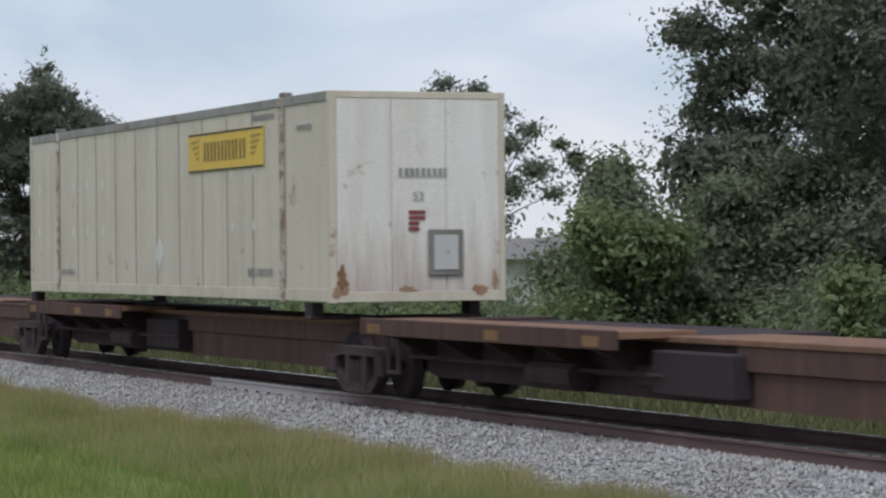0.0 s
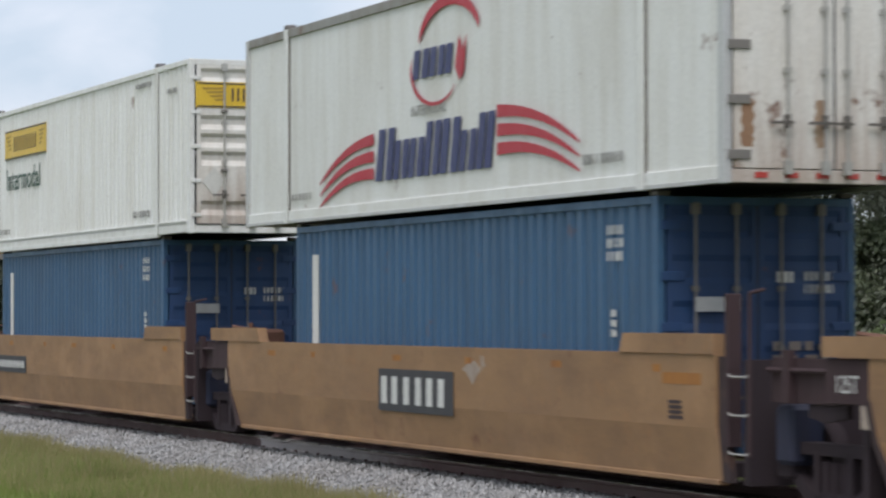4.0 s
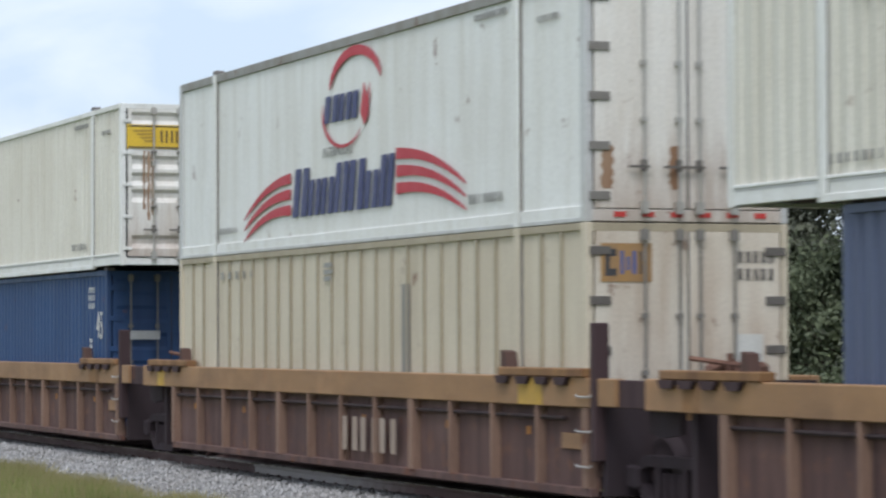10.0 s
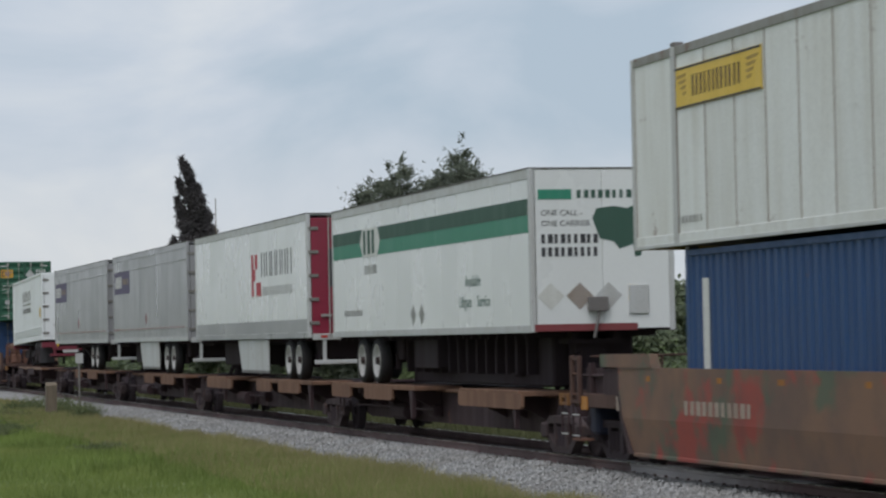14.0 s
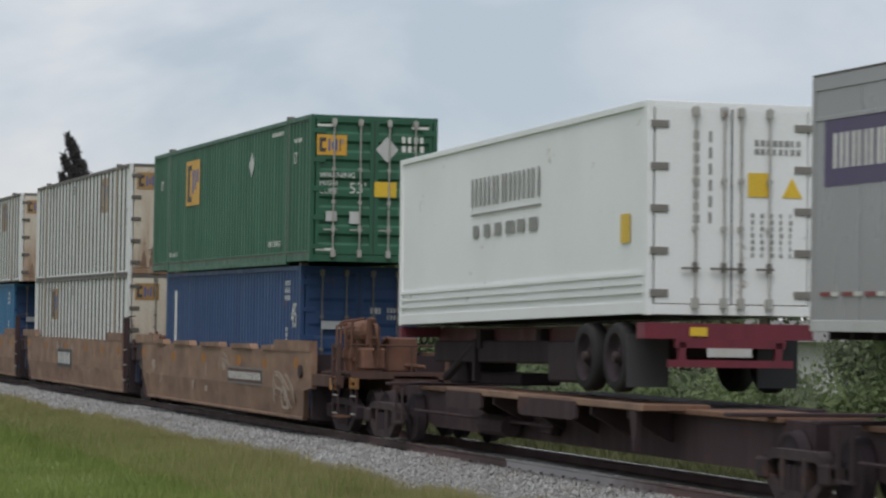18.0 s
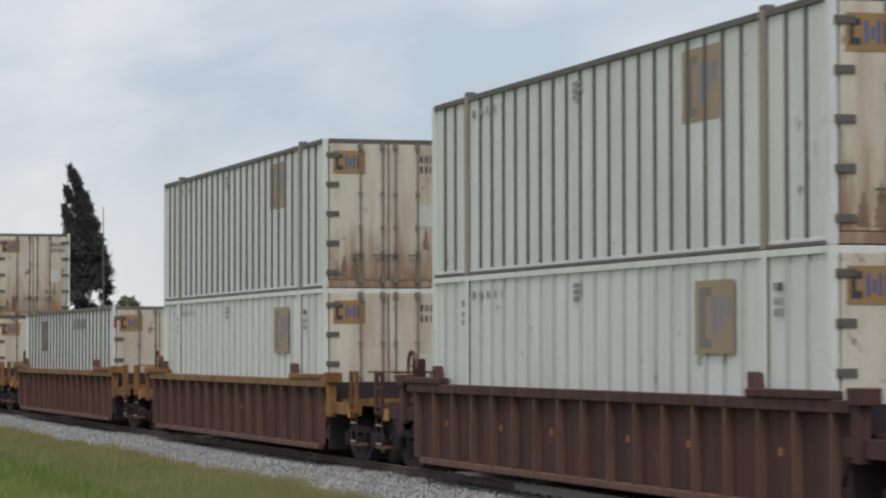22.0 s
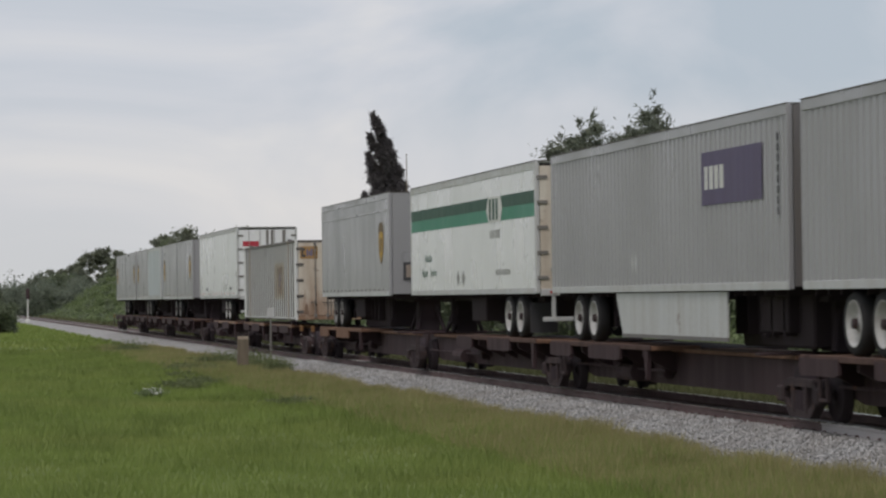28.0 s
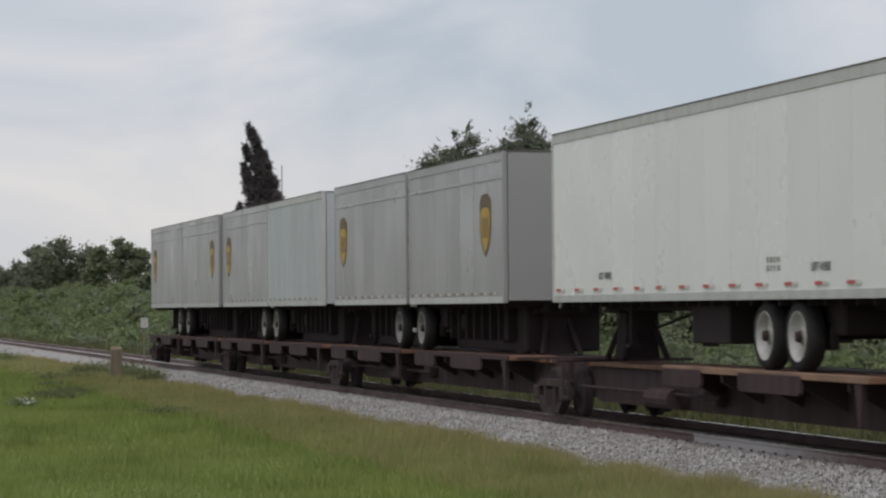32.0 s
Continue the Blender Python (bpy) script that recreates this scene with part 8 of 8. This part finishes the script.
tree("low bright green shrub under the oak", 58.9, 44, scatter_blobs(8, 0.8, 0.4, 1.9, 0.45, 0.5, 16, 0.5, 0.3), LEAFLT, 4000, 0.08, 16, 0.05, category="shrub", name="shrub")
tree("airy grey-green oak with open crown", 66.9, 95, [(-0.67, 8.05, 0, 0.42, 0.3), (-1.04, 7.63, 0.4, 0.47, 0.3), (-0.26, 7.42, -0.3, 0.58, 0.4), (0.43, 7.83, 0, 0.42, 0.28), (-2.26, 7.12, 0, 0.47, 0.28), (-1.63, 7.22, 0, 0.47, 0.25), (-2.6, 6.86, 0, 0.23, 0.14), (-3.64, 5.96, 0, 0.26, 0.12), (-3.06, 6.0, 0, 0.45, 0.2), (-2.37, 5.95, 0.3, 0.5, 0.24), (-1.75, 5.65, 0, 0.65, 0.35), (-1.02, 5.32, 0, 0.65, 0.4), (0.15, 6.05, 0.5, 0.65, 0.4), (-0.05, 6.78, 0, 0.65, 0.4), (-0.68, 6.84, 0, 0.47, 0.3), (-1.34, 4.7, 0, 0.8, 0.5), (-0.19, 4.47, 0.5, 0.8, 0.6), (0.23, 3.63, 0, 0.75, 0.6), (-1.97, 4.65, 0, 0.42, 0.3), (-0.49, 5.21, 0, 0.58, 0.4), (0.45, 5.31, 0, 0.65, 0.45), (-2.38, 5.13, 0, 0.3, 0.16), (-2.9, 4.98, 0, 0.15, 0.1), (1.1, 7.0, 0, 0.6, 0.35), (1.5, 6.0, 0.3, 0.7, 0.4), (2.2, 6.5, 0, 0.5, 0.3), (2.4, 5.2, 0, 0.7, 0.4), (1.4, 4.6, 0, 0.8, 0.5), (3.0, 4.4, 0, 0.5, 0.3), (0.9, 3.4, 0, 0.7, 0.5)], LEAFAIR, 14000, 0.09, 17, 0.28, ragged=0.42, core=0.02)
tree("low dark round-topped trees behind the hedge", 70.4, 120, scatter_blobs(22, 3.4, 1.0, 4.2, 1.0, 0.8, 18, 1.5, 0.45), LEAFMD, 15000, 0.15, 18, 0.25)
tree("mid-green bushy tree beside the line", 68.6, 84, scatter_blobs(18, 2.2, 0.8, 3.6, 0.85, 0.7, 19, 1.2, 0.3), LEAFMD, 15000, 0.12, 19, 0.18)
tree("leafy green tree behind the track", 72.6, 88, scatter_blobs(22, 2.2, 0.8, 3.6, 0.8, 0.7, 20, 1.2, 0.35), LEAFMD, 15000, 0.12, 20, 0.2)


def dome_blobs(n, w, h, seed, depth=1.6):
    """Clumps that fill a broad round-topped crown with a gently uneven edge."""
    rnd, out = random.Random(seed), []
    bumps = [(rnd.uniform(2, 6), rnd.uniform(0, 6.3)) for _ in range(3)]
    for _ in range(n):
        a = rnd.uniform(-1, 1)
        edge = h * (1 - 0.55 * abs(a) ** 2.6) * (1 + 0.05 * sum(math.sin(f * a + q) for f, q in bumps))
        r = w * rnd.uniform(0.12, 0.2)
        z = max(0.5, (edge - 0.7 * r) * rnd.random() ** 0.45)
        out.append((a * w, z, rnd.uniform(-depth, depth), r, 0.72 * r))
    return out


def crown_under(outline, n, r, seed, low=1.0, depth=1.6):
    """Clumps that fill the space under an outline of (across, height)."""
    rnd, out = random.Random(seed), []
    xs, hs = [o[0] for o in outline], [o[1] for o in outline]
    for _ in range(n):
        a = rnd.uniform(xs[0], xs[-1])
        h = float(np.interp(a, xs, hs)) - 0.45
        z = low + (h - low) * rnd.random() ** 0.6
        out.append((a, z, rnd.uniform(-depth, depth), r * rnd.uniform(0.6, 1.2), r * rnd.uniform(0.35, 0.7)))
    for a, h in outline[1:-1]:
        out += [(a, h - 0.1, 0, 0.12, 0.28), (a + 0.1, h - 0.6, 0, 0.3, 0.25), (a - 0.25, h - 0.75, 0, 0.3, 0.2)]
    return out


tree("broad green evergreen tree with ragged top", 75.6, 100, crown_under(((-4.6, 5.2), (-3.81, 6.1), (-3.45, 6.4), (-2.95, 7.0), (-3.0, 7.85), (-2.69, 8.2), (-2.38, 7.9), (-2.02, 8.7), (-1.81, 8.2), (-1.5, 8.95), (-1.29, 8.1), (-0.89, 8.1), (-0.27, 8.5), (0.25, 8.85), (0.57, 9.6), (0.78, 8.95), (1.13, 8.7), (2.1, 8.0), (3.0, 7.2), (3.6, 5.6)), 420, 0.62, 21), LEAFPN, 64000, 0.12, 21, 0.3, core=0.1, slim=0.2, ragged=0.45, flat=0.5, droop=-0.5)
tree("light green shrub at the foot of the evergreen", 74.45, 93, scatter_blobs(14, 0.8, 2.6, 5.2, 0.5, 0.5, 23, 0.7, 0.5), LEAFLT, 4000, 0.09, 23, 0.1, category="shrub", name="shrub")
tree("olive green shrub beside the evergreen", 73.5, 95, scatter_blobs(14, 0.9, 2.4, 5.0, 0.5, 0.5, 24, 0.7, 0.4), LEAFMD, 4000, 0.09, 24, 0.1, category="shrub", name="shrub")
def spire(path, seed, per=5):
    """Clumps along a bent spire: (across, height, half width)."""
    rnd, out = random.Random(seed), []
    for (a0, h0, w0), (a1, h1, w1) in zip(path, path[1:]):
        for i in range(per):
            q = (i + rnd.random()) / per
            w = w0 + (w1 - w0) * q
            out.append((a0 + (a1 - a0) * q + rnd.uniform(-0.6, 0.6) * w, h0 + (h1 - h0) * q, rnd.uniform(-0.5, 0.5) * w, 0.04 + 0.4 * w * rnd.uniform(0.5, 1.25), 0.12 + 0.3 * w * rnd.uniform(0.5, 1.3)))
    return out


tree("tall dark narrow cypress leaning over", 80.62, 130, spire(((-0.6, 10.94, 0.03), (-0.4, 10.42, 0.18), (-0.18, 9.65, 0.35), (0.02, 9.03, 0.42), (0.2, 8.42, 0.42), (0.42, 7.8, 0.48), (0.62, 7.03, 0.55), (0.78, 6.27, 0.6), (0.8, 5.5, 0.65), (0.5, 1.5, 0.8)), 5, 12) + spire(((-0.8, 10.0, 0.03), (-0.68, 9.7, 0.15), (-0.5, 9.3, 0.23), (-0.2, 8.9, 0.25)), 6, 7) + spire(((-0.82, 9.11, 0.03), (-0.62, 8.57, 0.24), (-0.28, 7.8, 0.54), (-0.1, 7.03, 0.66), (0.0, 5.5, 0.8), (0.0, 1.5, 0.9)), 7, 16) + spire(((-1.02, 7.3, 0.05), (-1.0, 6.9, 0.2), (-0.9, 6.0, 0.3)), 8), LEAFCY, 40000, 0.11, 22, 0.18, 0.6, core=0.4, slim=0.18, ragged=0.5, droop=-0.8)
px, py = at_az(80.22, 128)
mast = thing("bare_pole", "thin grey bare pole beside the cypress", "pole")
part("pole", Geo().tube((0, 0, -0.3), (0, 0, 9.0), 0.05, 0.02, 6), WOOD, mast)
mast.location = (px, py, GROUND)
px, py = at_az(69.0, 400)
mast = thing("radio_mast", "slender far radio mast", "mast")
for k, (dx, dy) in enumerate(((-0.35, 0), (0.35, 0), (0, 0.6))):
    part("mast_leg", Geo().tube((dx, dy, 0), (dx * 0.5, dy * 0.5, 24.5), 0.06, 0.04, 5), RIBGREY, mast)
for i in range(24):
    part("brace", Geo().tube((-0.35 + 0.007 * i, 0, i), (0.35 - 0.007 * i, 0, i + 1), 0.03, n=4), RIBGREY, mast)
mast.location = (px, py, GROUND)

# trees along the line towards the horizon: azimuth, distance, half width, height
for k, (az, dist, w, h, lf) in enumerate((
        (84.3, 175, 3.5, 7.15, LEAFDK), (83.3, 165, 2.6, 6.8, LEAFMD), (85.2, 195, 2.6, 6.8, LEAFDK), (84.8, 185, 2.4, 6.4, LEAFMD), (86.3, 240, 2.5, 7.4, LEAFDK), (85.75, 225, 2.6, 5.8, LEAFMD),
        (86.9, 290, 3.0, 5.6, LEAFMD), (87.45, 330, 3.4, 6.0, LEAFDK), (87.1, 300, 2.4, 6.4, LEAFDK), (82.5, 150, 2.3, 5.0, LEAFMD), (81.6, 142, 2.0, 4.0, LEAFMD),
        (83.9, 168, 2.6, 4.6, LEAFLT), (84.9, 190, 2.6, 4.4, LEAFLT), (82.9, 158, 2.2, 3.8, LEAFLT), (86.1, 232, 2.6, 4.2, LEAFLT),
        (78.6, 120, 2.4, 3.8, LEAFMD), (79.9, 125, 1.8, 4.6, LEAFMD), (77.6, 105, 1.8, 4.0, LEAFMD), (71.4, 100, 2.0, 3.7, LEAFMD), (74.0, 104, 1.6, 3.6, LEAFLT))):
    back = max(1.0, 36 / (dist * math.cos(radians(az)))) if az > 81 else 1.0     # these stand behind the bank of brambles
    dist, w, h = dist * back, w * back, 2.57 + (h - 2.57) * back
    tree("bushy green tree along the railway", az, dist, dome_blobs(90, w * 1.15, h, 60 + k), lf, 10000, 0.11 * back, 60 + k, 0.2 * back, core=0.18, ragged=0.22)
tree("nearer green tree on the meadow side of the line", 88.95, 237, dome_blobs(60, 2.4, 7.6, 88), LEAFDK, 14000, 0.12, 88, 0.2, core=0.2, ragged=0.2)
tree("rounded dark shrub on the meadow side of the line", 88.35, 230, scatter_blobs(24, 1.3, 0.3, 2.3, 0.6, 0.5, 89, 0.8, 0.3), LEAFMD, 9000, 0.09, 89, 0.08, category="shrub", name="shrub", core=0.2)


def hedge():
    rnd, blobs = random.Random(3), []
    x = -34.0
    while x > -105:
        y = 24 + rnd.uniform(-1.5, 4)
        h = rnd.uniform(0.9, 1.35) * float(np.interp(-x, (120, 160, 420), (1.0, 2.2, 2.9)))
        blobs.append((x, y, GROUND + h * 0.7, rnd.uniform(0.8, 1.9), 1.3, h))
        x -= rnd.uniform(0.5, 1.2)
    while x > -430:
        top = float(np.interp(-x, (105, 150, 210, 430), (1.8, 3.3, 4.2, 5.4))) * (1 + 0.16 * math.sin(x * 0.21) + 0.1 * math.sin(x * 0.57 + 1))
        for _ in range(6):
            q = rnd.random() ** 0.8
            r = rnd.uniform(0.6, 1.25)
            blobs.append((x + rnd.uniform(-1.5, 1.5), 18.9 + 9 * q + rnd.uniform(-0.6, 0.6), GROUND + max(0.3, q * top - 0.4 * r), r, r, 0.7 * r))
        x -= rnd.uniform(1.4, 2.4)
    return blobs


hb = hedge()
near_b, far_b = [b for b in hb if b[0] > -105], [b for b in hb if b[0] <= -105]
for mt, sl, cnt, sz, lab in ((LEAFMD, near_b[::2], 46000, 0.075, "overgrown mixed green hedge behind the track"), (LEAFLT, near_b[1::2], 34000, 0.07, "lighter weeds and brambles in the hedge"),
                             (LEAFMD, far_b[::3], 34000, 0.14, "bank of green shrubs further along the track"), (LEAFLT, [b for i, b in enumerate(far_b) if i % 3], 66000, 0.14, "lighter brambles on the far bank")):
    tagged(leaves("hedge", mt, sl, cnt, sz, 8, ragged=0.16, core=0.2), lab, "hedge", kind="stuff")


def far_woods(a0, a1, n, near, far, w):
    rnd, blobs = random.Random(9), []
    for i in range(n):
        az = a0 + (a1 - a0) * i / n
        x, y = at_az(az, rnd.uniform(near, far))
        h = rnd.uniform(2.2, 4.2) * (1 + 0.2 * math.sin(az * 9) + 0.12 * math.sin(az * 23))
        blobs.append((x, y, GROUND + h * 0.7, w, w, h))
    return blobs


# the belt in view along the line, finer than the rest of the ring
# Haze over this belt is in its leaf colour.
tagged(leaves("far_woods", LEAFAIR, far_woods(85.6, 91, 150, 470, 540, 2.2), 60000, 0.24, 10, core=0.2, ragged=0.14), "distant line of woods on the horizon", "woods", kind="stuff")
tagged(leaves("far_woods", LEAFMD, far_woods(40, 85.6, 230, 470, 560, 5) + far_woods(91, 150, 270, 470, 560, 5), 24000, 0.9, 11), "distant ring of woods round the meadow", "woods", kind="stuff")

# a house behind the trees
hx, hy = at_az(65.75, 118)
house = thing("house", "low house with grey roof behind the shrubs", "house")
part("wall", Geo().box(-5, 5, -3, 3, 0, 2.2), GREYLT, house, "pale wall")
part("roof", Geo().prism([(-3.5, 2.15), (3.5, 2.15), (0.6, 3.0), (-0.6, 3.0)], -5.4, 5.4, "x"), GREYDK, house, "grey roof")
wi = part("window", Geo().box(-1.5, -0.3, -3.03, -2.99, 0.8, 1.8), INKW, house, "white-framed window")
part("pane", Geo().box(-1.4, -0.4, -3.04, -3.03, 0.9, 1.7), INK, wi)
house.location = (hx, hy, GROUND)
house.rotation_euler.z = radians(20)

# fence post, marker and signal beside the line
post = thing("fence_post", "weathered leaning wooden post in tall grass", "post")
part("post", Geo().prism([(-0.19, -0.1), (0.18, -0.1), (0.17, 1.2), (0.02, 1.3), (-0.16, 1.27)], -0.19, 0.17), WOOD, post)
post.location, post.rotation_euler.y = (-98.5, 11.15, GROUND), radians(3)
mk = thing("track_marker", "thin pole with small pale plate beside the ballast", "sign")
part("pole", Geo().tube((0, 0, -0.2), (0, 0, 1.8), 0.035, n=8), RIBGREY, mk)
part("plate", Geo().box(0.035, 0.05, -0.14, 0.14, 1.76, 2.13), GREYLT, mk, "small pale plate")
mk.location = (-106, 13.05, GROUND + 0.12)
sg = thing("signal_mast", "far railway signal with pale base", "signal")
part("base", Geo().box(-0.28, 0.28, -0.28, 0.28, 0, 0.6, 0.05), INKW, sg, "white base box")
part("mast", Geo().tube((0, 0, 0.5), (0, 0, 3.4), 0.09, n=8), INKW, sg, "white mast")
part("signal_head", Geo().box(-0.2, 0.2, -0.2, 0.2, 2.9, 4.1, 0.05), OXIDE, sg, "reddish signal head")
sg.location = (-330, 12.7, GROUND)


def grass(name, mat, n, seed, hmin, hmax, ys, label, xpow=1.7, xr=(14, 150), wide=0.006, clumps=0, skew=1.0):
    """Blades in tufts, denser near the camera's line of sight."""
    rng = np.random.default_rng(seed)
    x = -xr[0] - (xr[1] - xr[0]) * rng.random(n) ** xpow
    q = rng.random(n)
    y = ys[1] - (ys[1] - ys[0]) * q ** skew
    if clumps:
        c = rng.integers(0, clumps, n)
        x, y = x[c] + rng.normal(0, 0.5, n), y[c] + rng.normal(0, 0.35, n)
    z = GROUND + np.where(np.abs(y) < 11, bump_z(x, y), 0)
    h = rng.uniform(hmin, hmax, n) * (0.9 + 0.14 * np.sin(x * 0.37 + 1.9 * np.sin(y * 0.6)) + 0.16 * np.sin(x * 1.7 + y * 2.3 + np.sin(x * 0.21) * 3))
    wd = wide * (1 + np.abs(x) / 30)
    th = rng.uniform(0, 6.283, n)
    lean = rng.normal(0, 0.4, (n, 2)) * h[:, None]
    dx, dy = np.cos(th) * wd, np.sin(th) * wd
    v = np.empty((n, 3, 3))
    v[:, 0] = np.stack([x - dx, y - dy, z - 0.02], -1)
    v[:, 1] = np.stack([x + dx, y + dy, z - 0.02], -1)
    v[:, 2] = np.stack([x + lean[:, 0], y + lean[:, 1], z + h], -1)
    me = fast_mesh(name, v.reshape(-1, 3), np.arange(3 * n).reshape(-1, 3), mat)
    tagged(new(name, me), label, "grass", kind="stuff")


grass("meadow_grass", GRASSM, 350000, 1, 0.08, 0.21, (-1.5, 11.6), "green unmown meadow grass", wide=0.004)
grass("dry_grass", STRAW, 170000, 2, 0.12, 0.36, (9.0, 12.3), "brownish dry grass at the ballast edge", wide=0.0035, skew=1.7)
grass("mixed_grass", GRASSM, 90000, 3, 0.12, 0.3, (9.0, 12.0), "green tufts among the dry grass", wide=0.0035)
grass("tall_weeds", WEEDM, 26000, 9, 0.16, 0.34, (1.5, 11.6), "taller darker weeds scattered over the meadow", wide=0.006, clumps=320)
grass("far_meadow_grass", GRASSM, 50000, 6, 0.1, 0.25, (-16, 12.2), "distant meadow grass", xpow=1.0, xr=(145, 420), wide=0.012)
grass("far_side_grass", DULLM, 60000, 4, 0.12, 0.42, (17.2, 25.0), "green weeds behind the track", wide=0.014)
grass("far_side_weeds", DULLM, 30000, 7, 0.2, 0.6, (17.6, 21.0), "dull weeds at the foot of the far bank", xpow=1.0, xr=(120, 420), wide=0.012)


def weeds(x, y, n, r, h, seed):
    ob = thing("weed_clump", "clump of leafy green weeds in the meadow", "weeds", "weed clumps")
    ob.location = (x, y, GROUND)
    leaves("foliage", DARKWEED, [(0, 0, h * 0.5, r, r, h * 0.55), (r * 0.7, 0.2, h * 0.35, r * 0.7, r * 0.7, h * 0.4)], n, 0.075, seed, parent=ob, droop=-0.9, slim=0.22, ragged=0.45, core=0.0)


for k, (x, y, r, h) in enumerate(((-97.5, 9.9, 0.5, 0.36), (-101, 12.0, 0.7, 0.6), (-96, 12.0, 0.5, 0.6), (-82, 7.4, 0.6, 0.28), (-135, 9.8, 1.0, 0.8), (-105, 12.0, 0.9, 0.8), (-99.6, 9.2, 0.7, 0.4), (-92, 8.4, 0.5, 0.28), (-110, 11.4, 0.8, 0.6), (-86, 8.4, 0.6, 0.26), (-68, 9.0, 0.6, 0.22))):
    weeds(x, y, 1500, r, h * 0.85, 90 + k)

fl = thing("flower_clump", "small clump of white wild flowers in the meadow", "flowers")
fl.location = (-75.3, 6.1, GROUND)
leaves("blossom", INKW, [(0, 0, 0.22, 0.3, 0.3, 0.1), (0.3, 0.1, 0.16, 0.2, 0.2, 0.08)], 60, 0.035, 5, parent=fl)
leaves("foliage", LEAFLT, [(0, 0, 0.12, 0.4, 0.4, 0.14)], 300, 0.06, 6, parent=fl)

# ---- ties, nearest first as pieces of the track ----
TIE = paint("grey_brown_tie", (0.21, 0.19, 0.17), 0.85, (0.12, 0.10, 0.085), 0.6, streak=(0.6, 8, 8))
tie_mesh = Geo().box(-0.11, 0.11, -1.3, 1.3, -0.32, -0.172, 0.012).mesh("tie", TIE)
clip_mesh = Geo().box(-0.06, 0.06, -0.1, 0.1, -0.172, -0.15, 0.01).box(-0.02, 0.02, -0.1, -0.06, -0.15, -0.12).mesh("tie_plate", RAILM)
for i in range(170):
    tb = part("tie", tie_mesh, TIE, track, at=(-20 - 0.52 * i, MID, RAIL))
    if i < 110:
        part("tie_plate", clip_mesh, RAILM, tb, at=(0, -0.752, 0))
rest = Geo()
for i in range(170, 900):
    x = -20 - 0.52 * i
    rest.box(x - 0.11, x + 0.11, MID - 1.3, MID + 1.3, RAIL - 0.32, RAIL - 0.172)
for i in range(1, 60):
    x = -20 + 0.52 * i
    rest.box(x - 0.11, x + 0.11, MID - 1.3, MID + 1.3, RAIL - 0.32, RAIL - 0.172)
tagged(part("far_ties", rest, TIE, track, "further ties of the same track"), kind="stuff")


def motions():
    """The whole train rolls past at an even speed."""
    for ob, u, y, z, tilt in moving:
        walk(ob, [(t, pose(u + V * t + ACC * t * t / 2, y, z, 0, tilt)) for t in (0, 8, 16, 24, 32)])


motions()
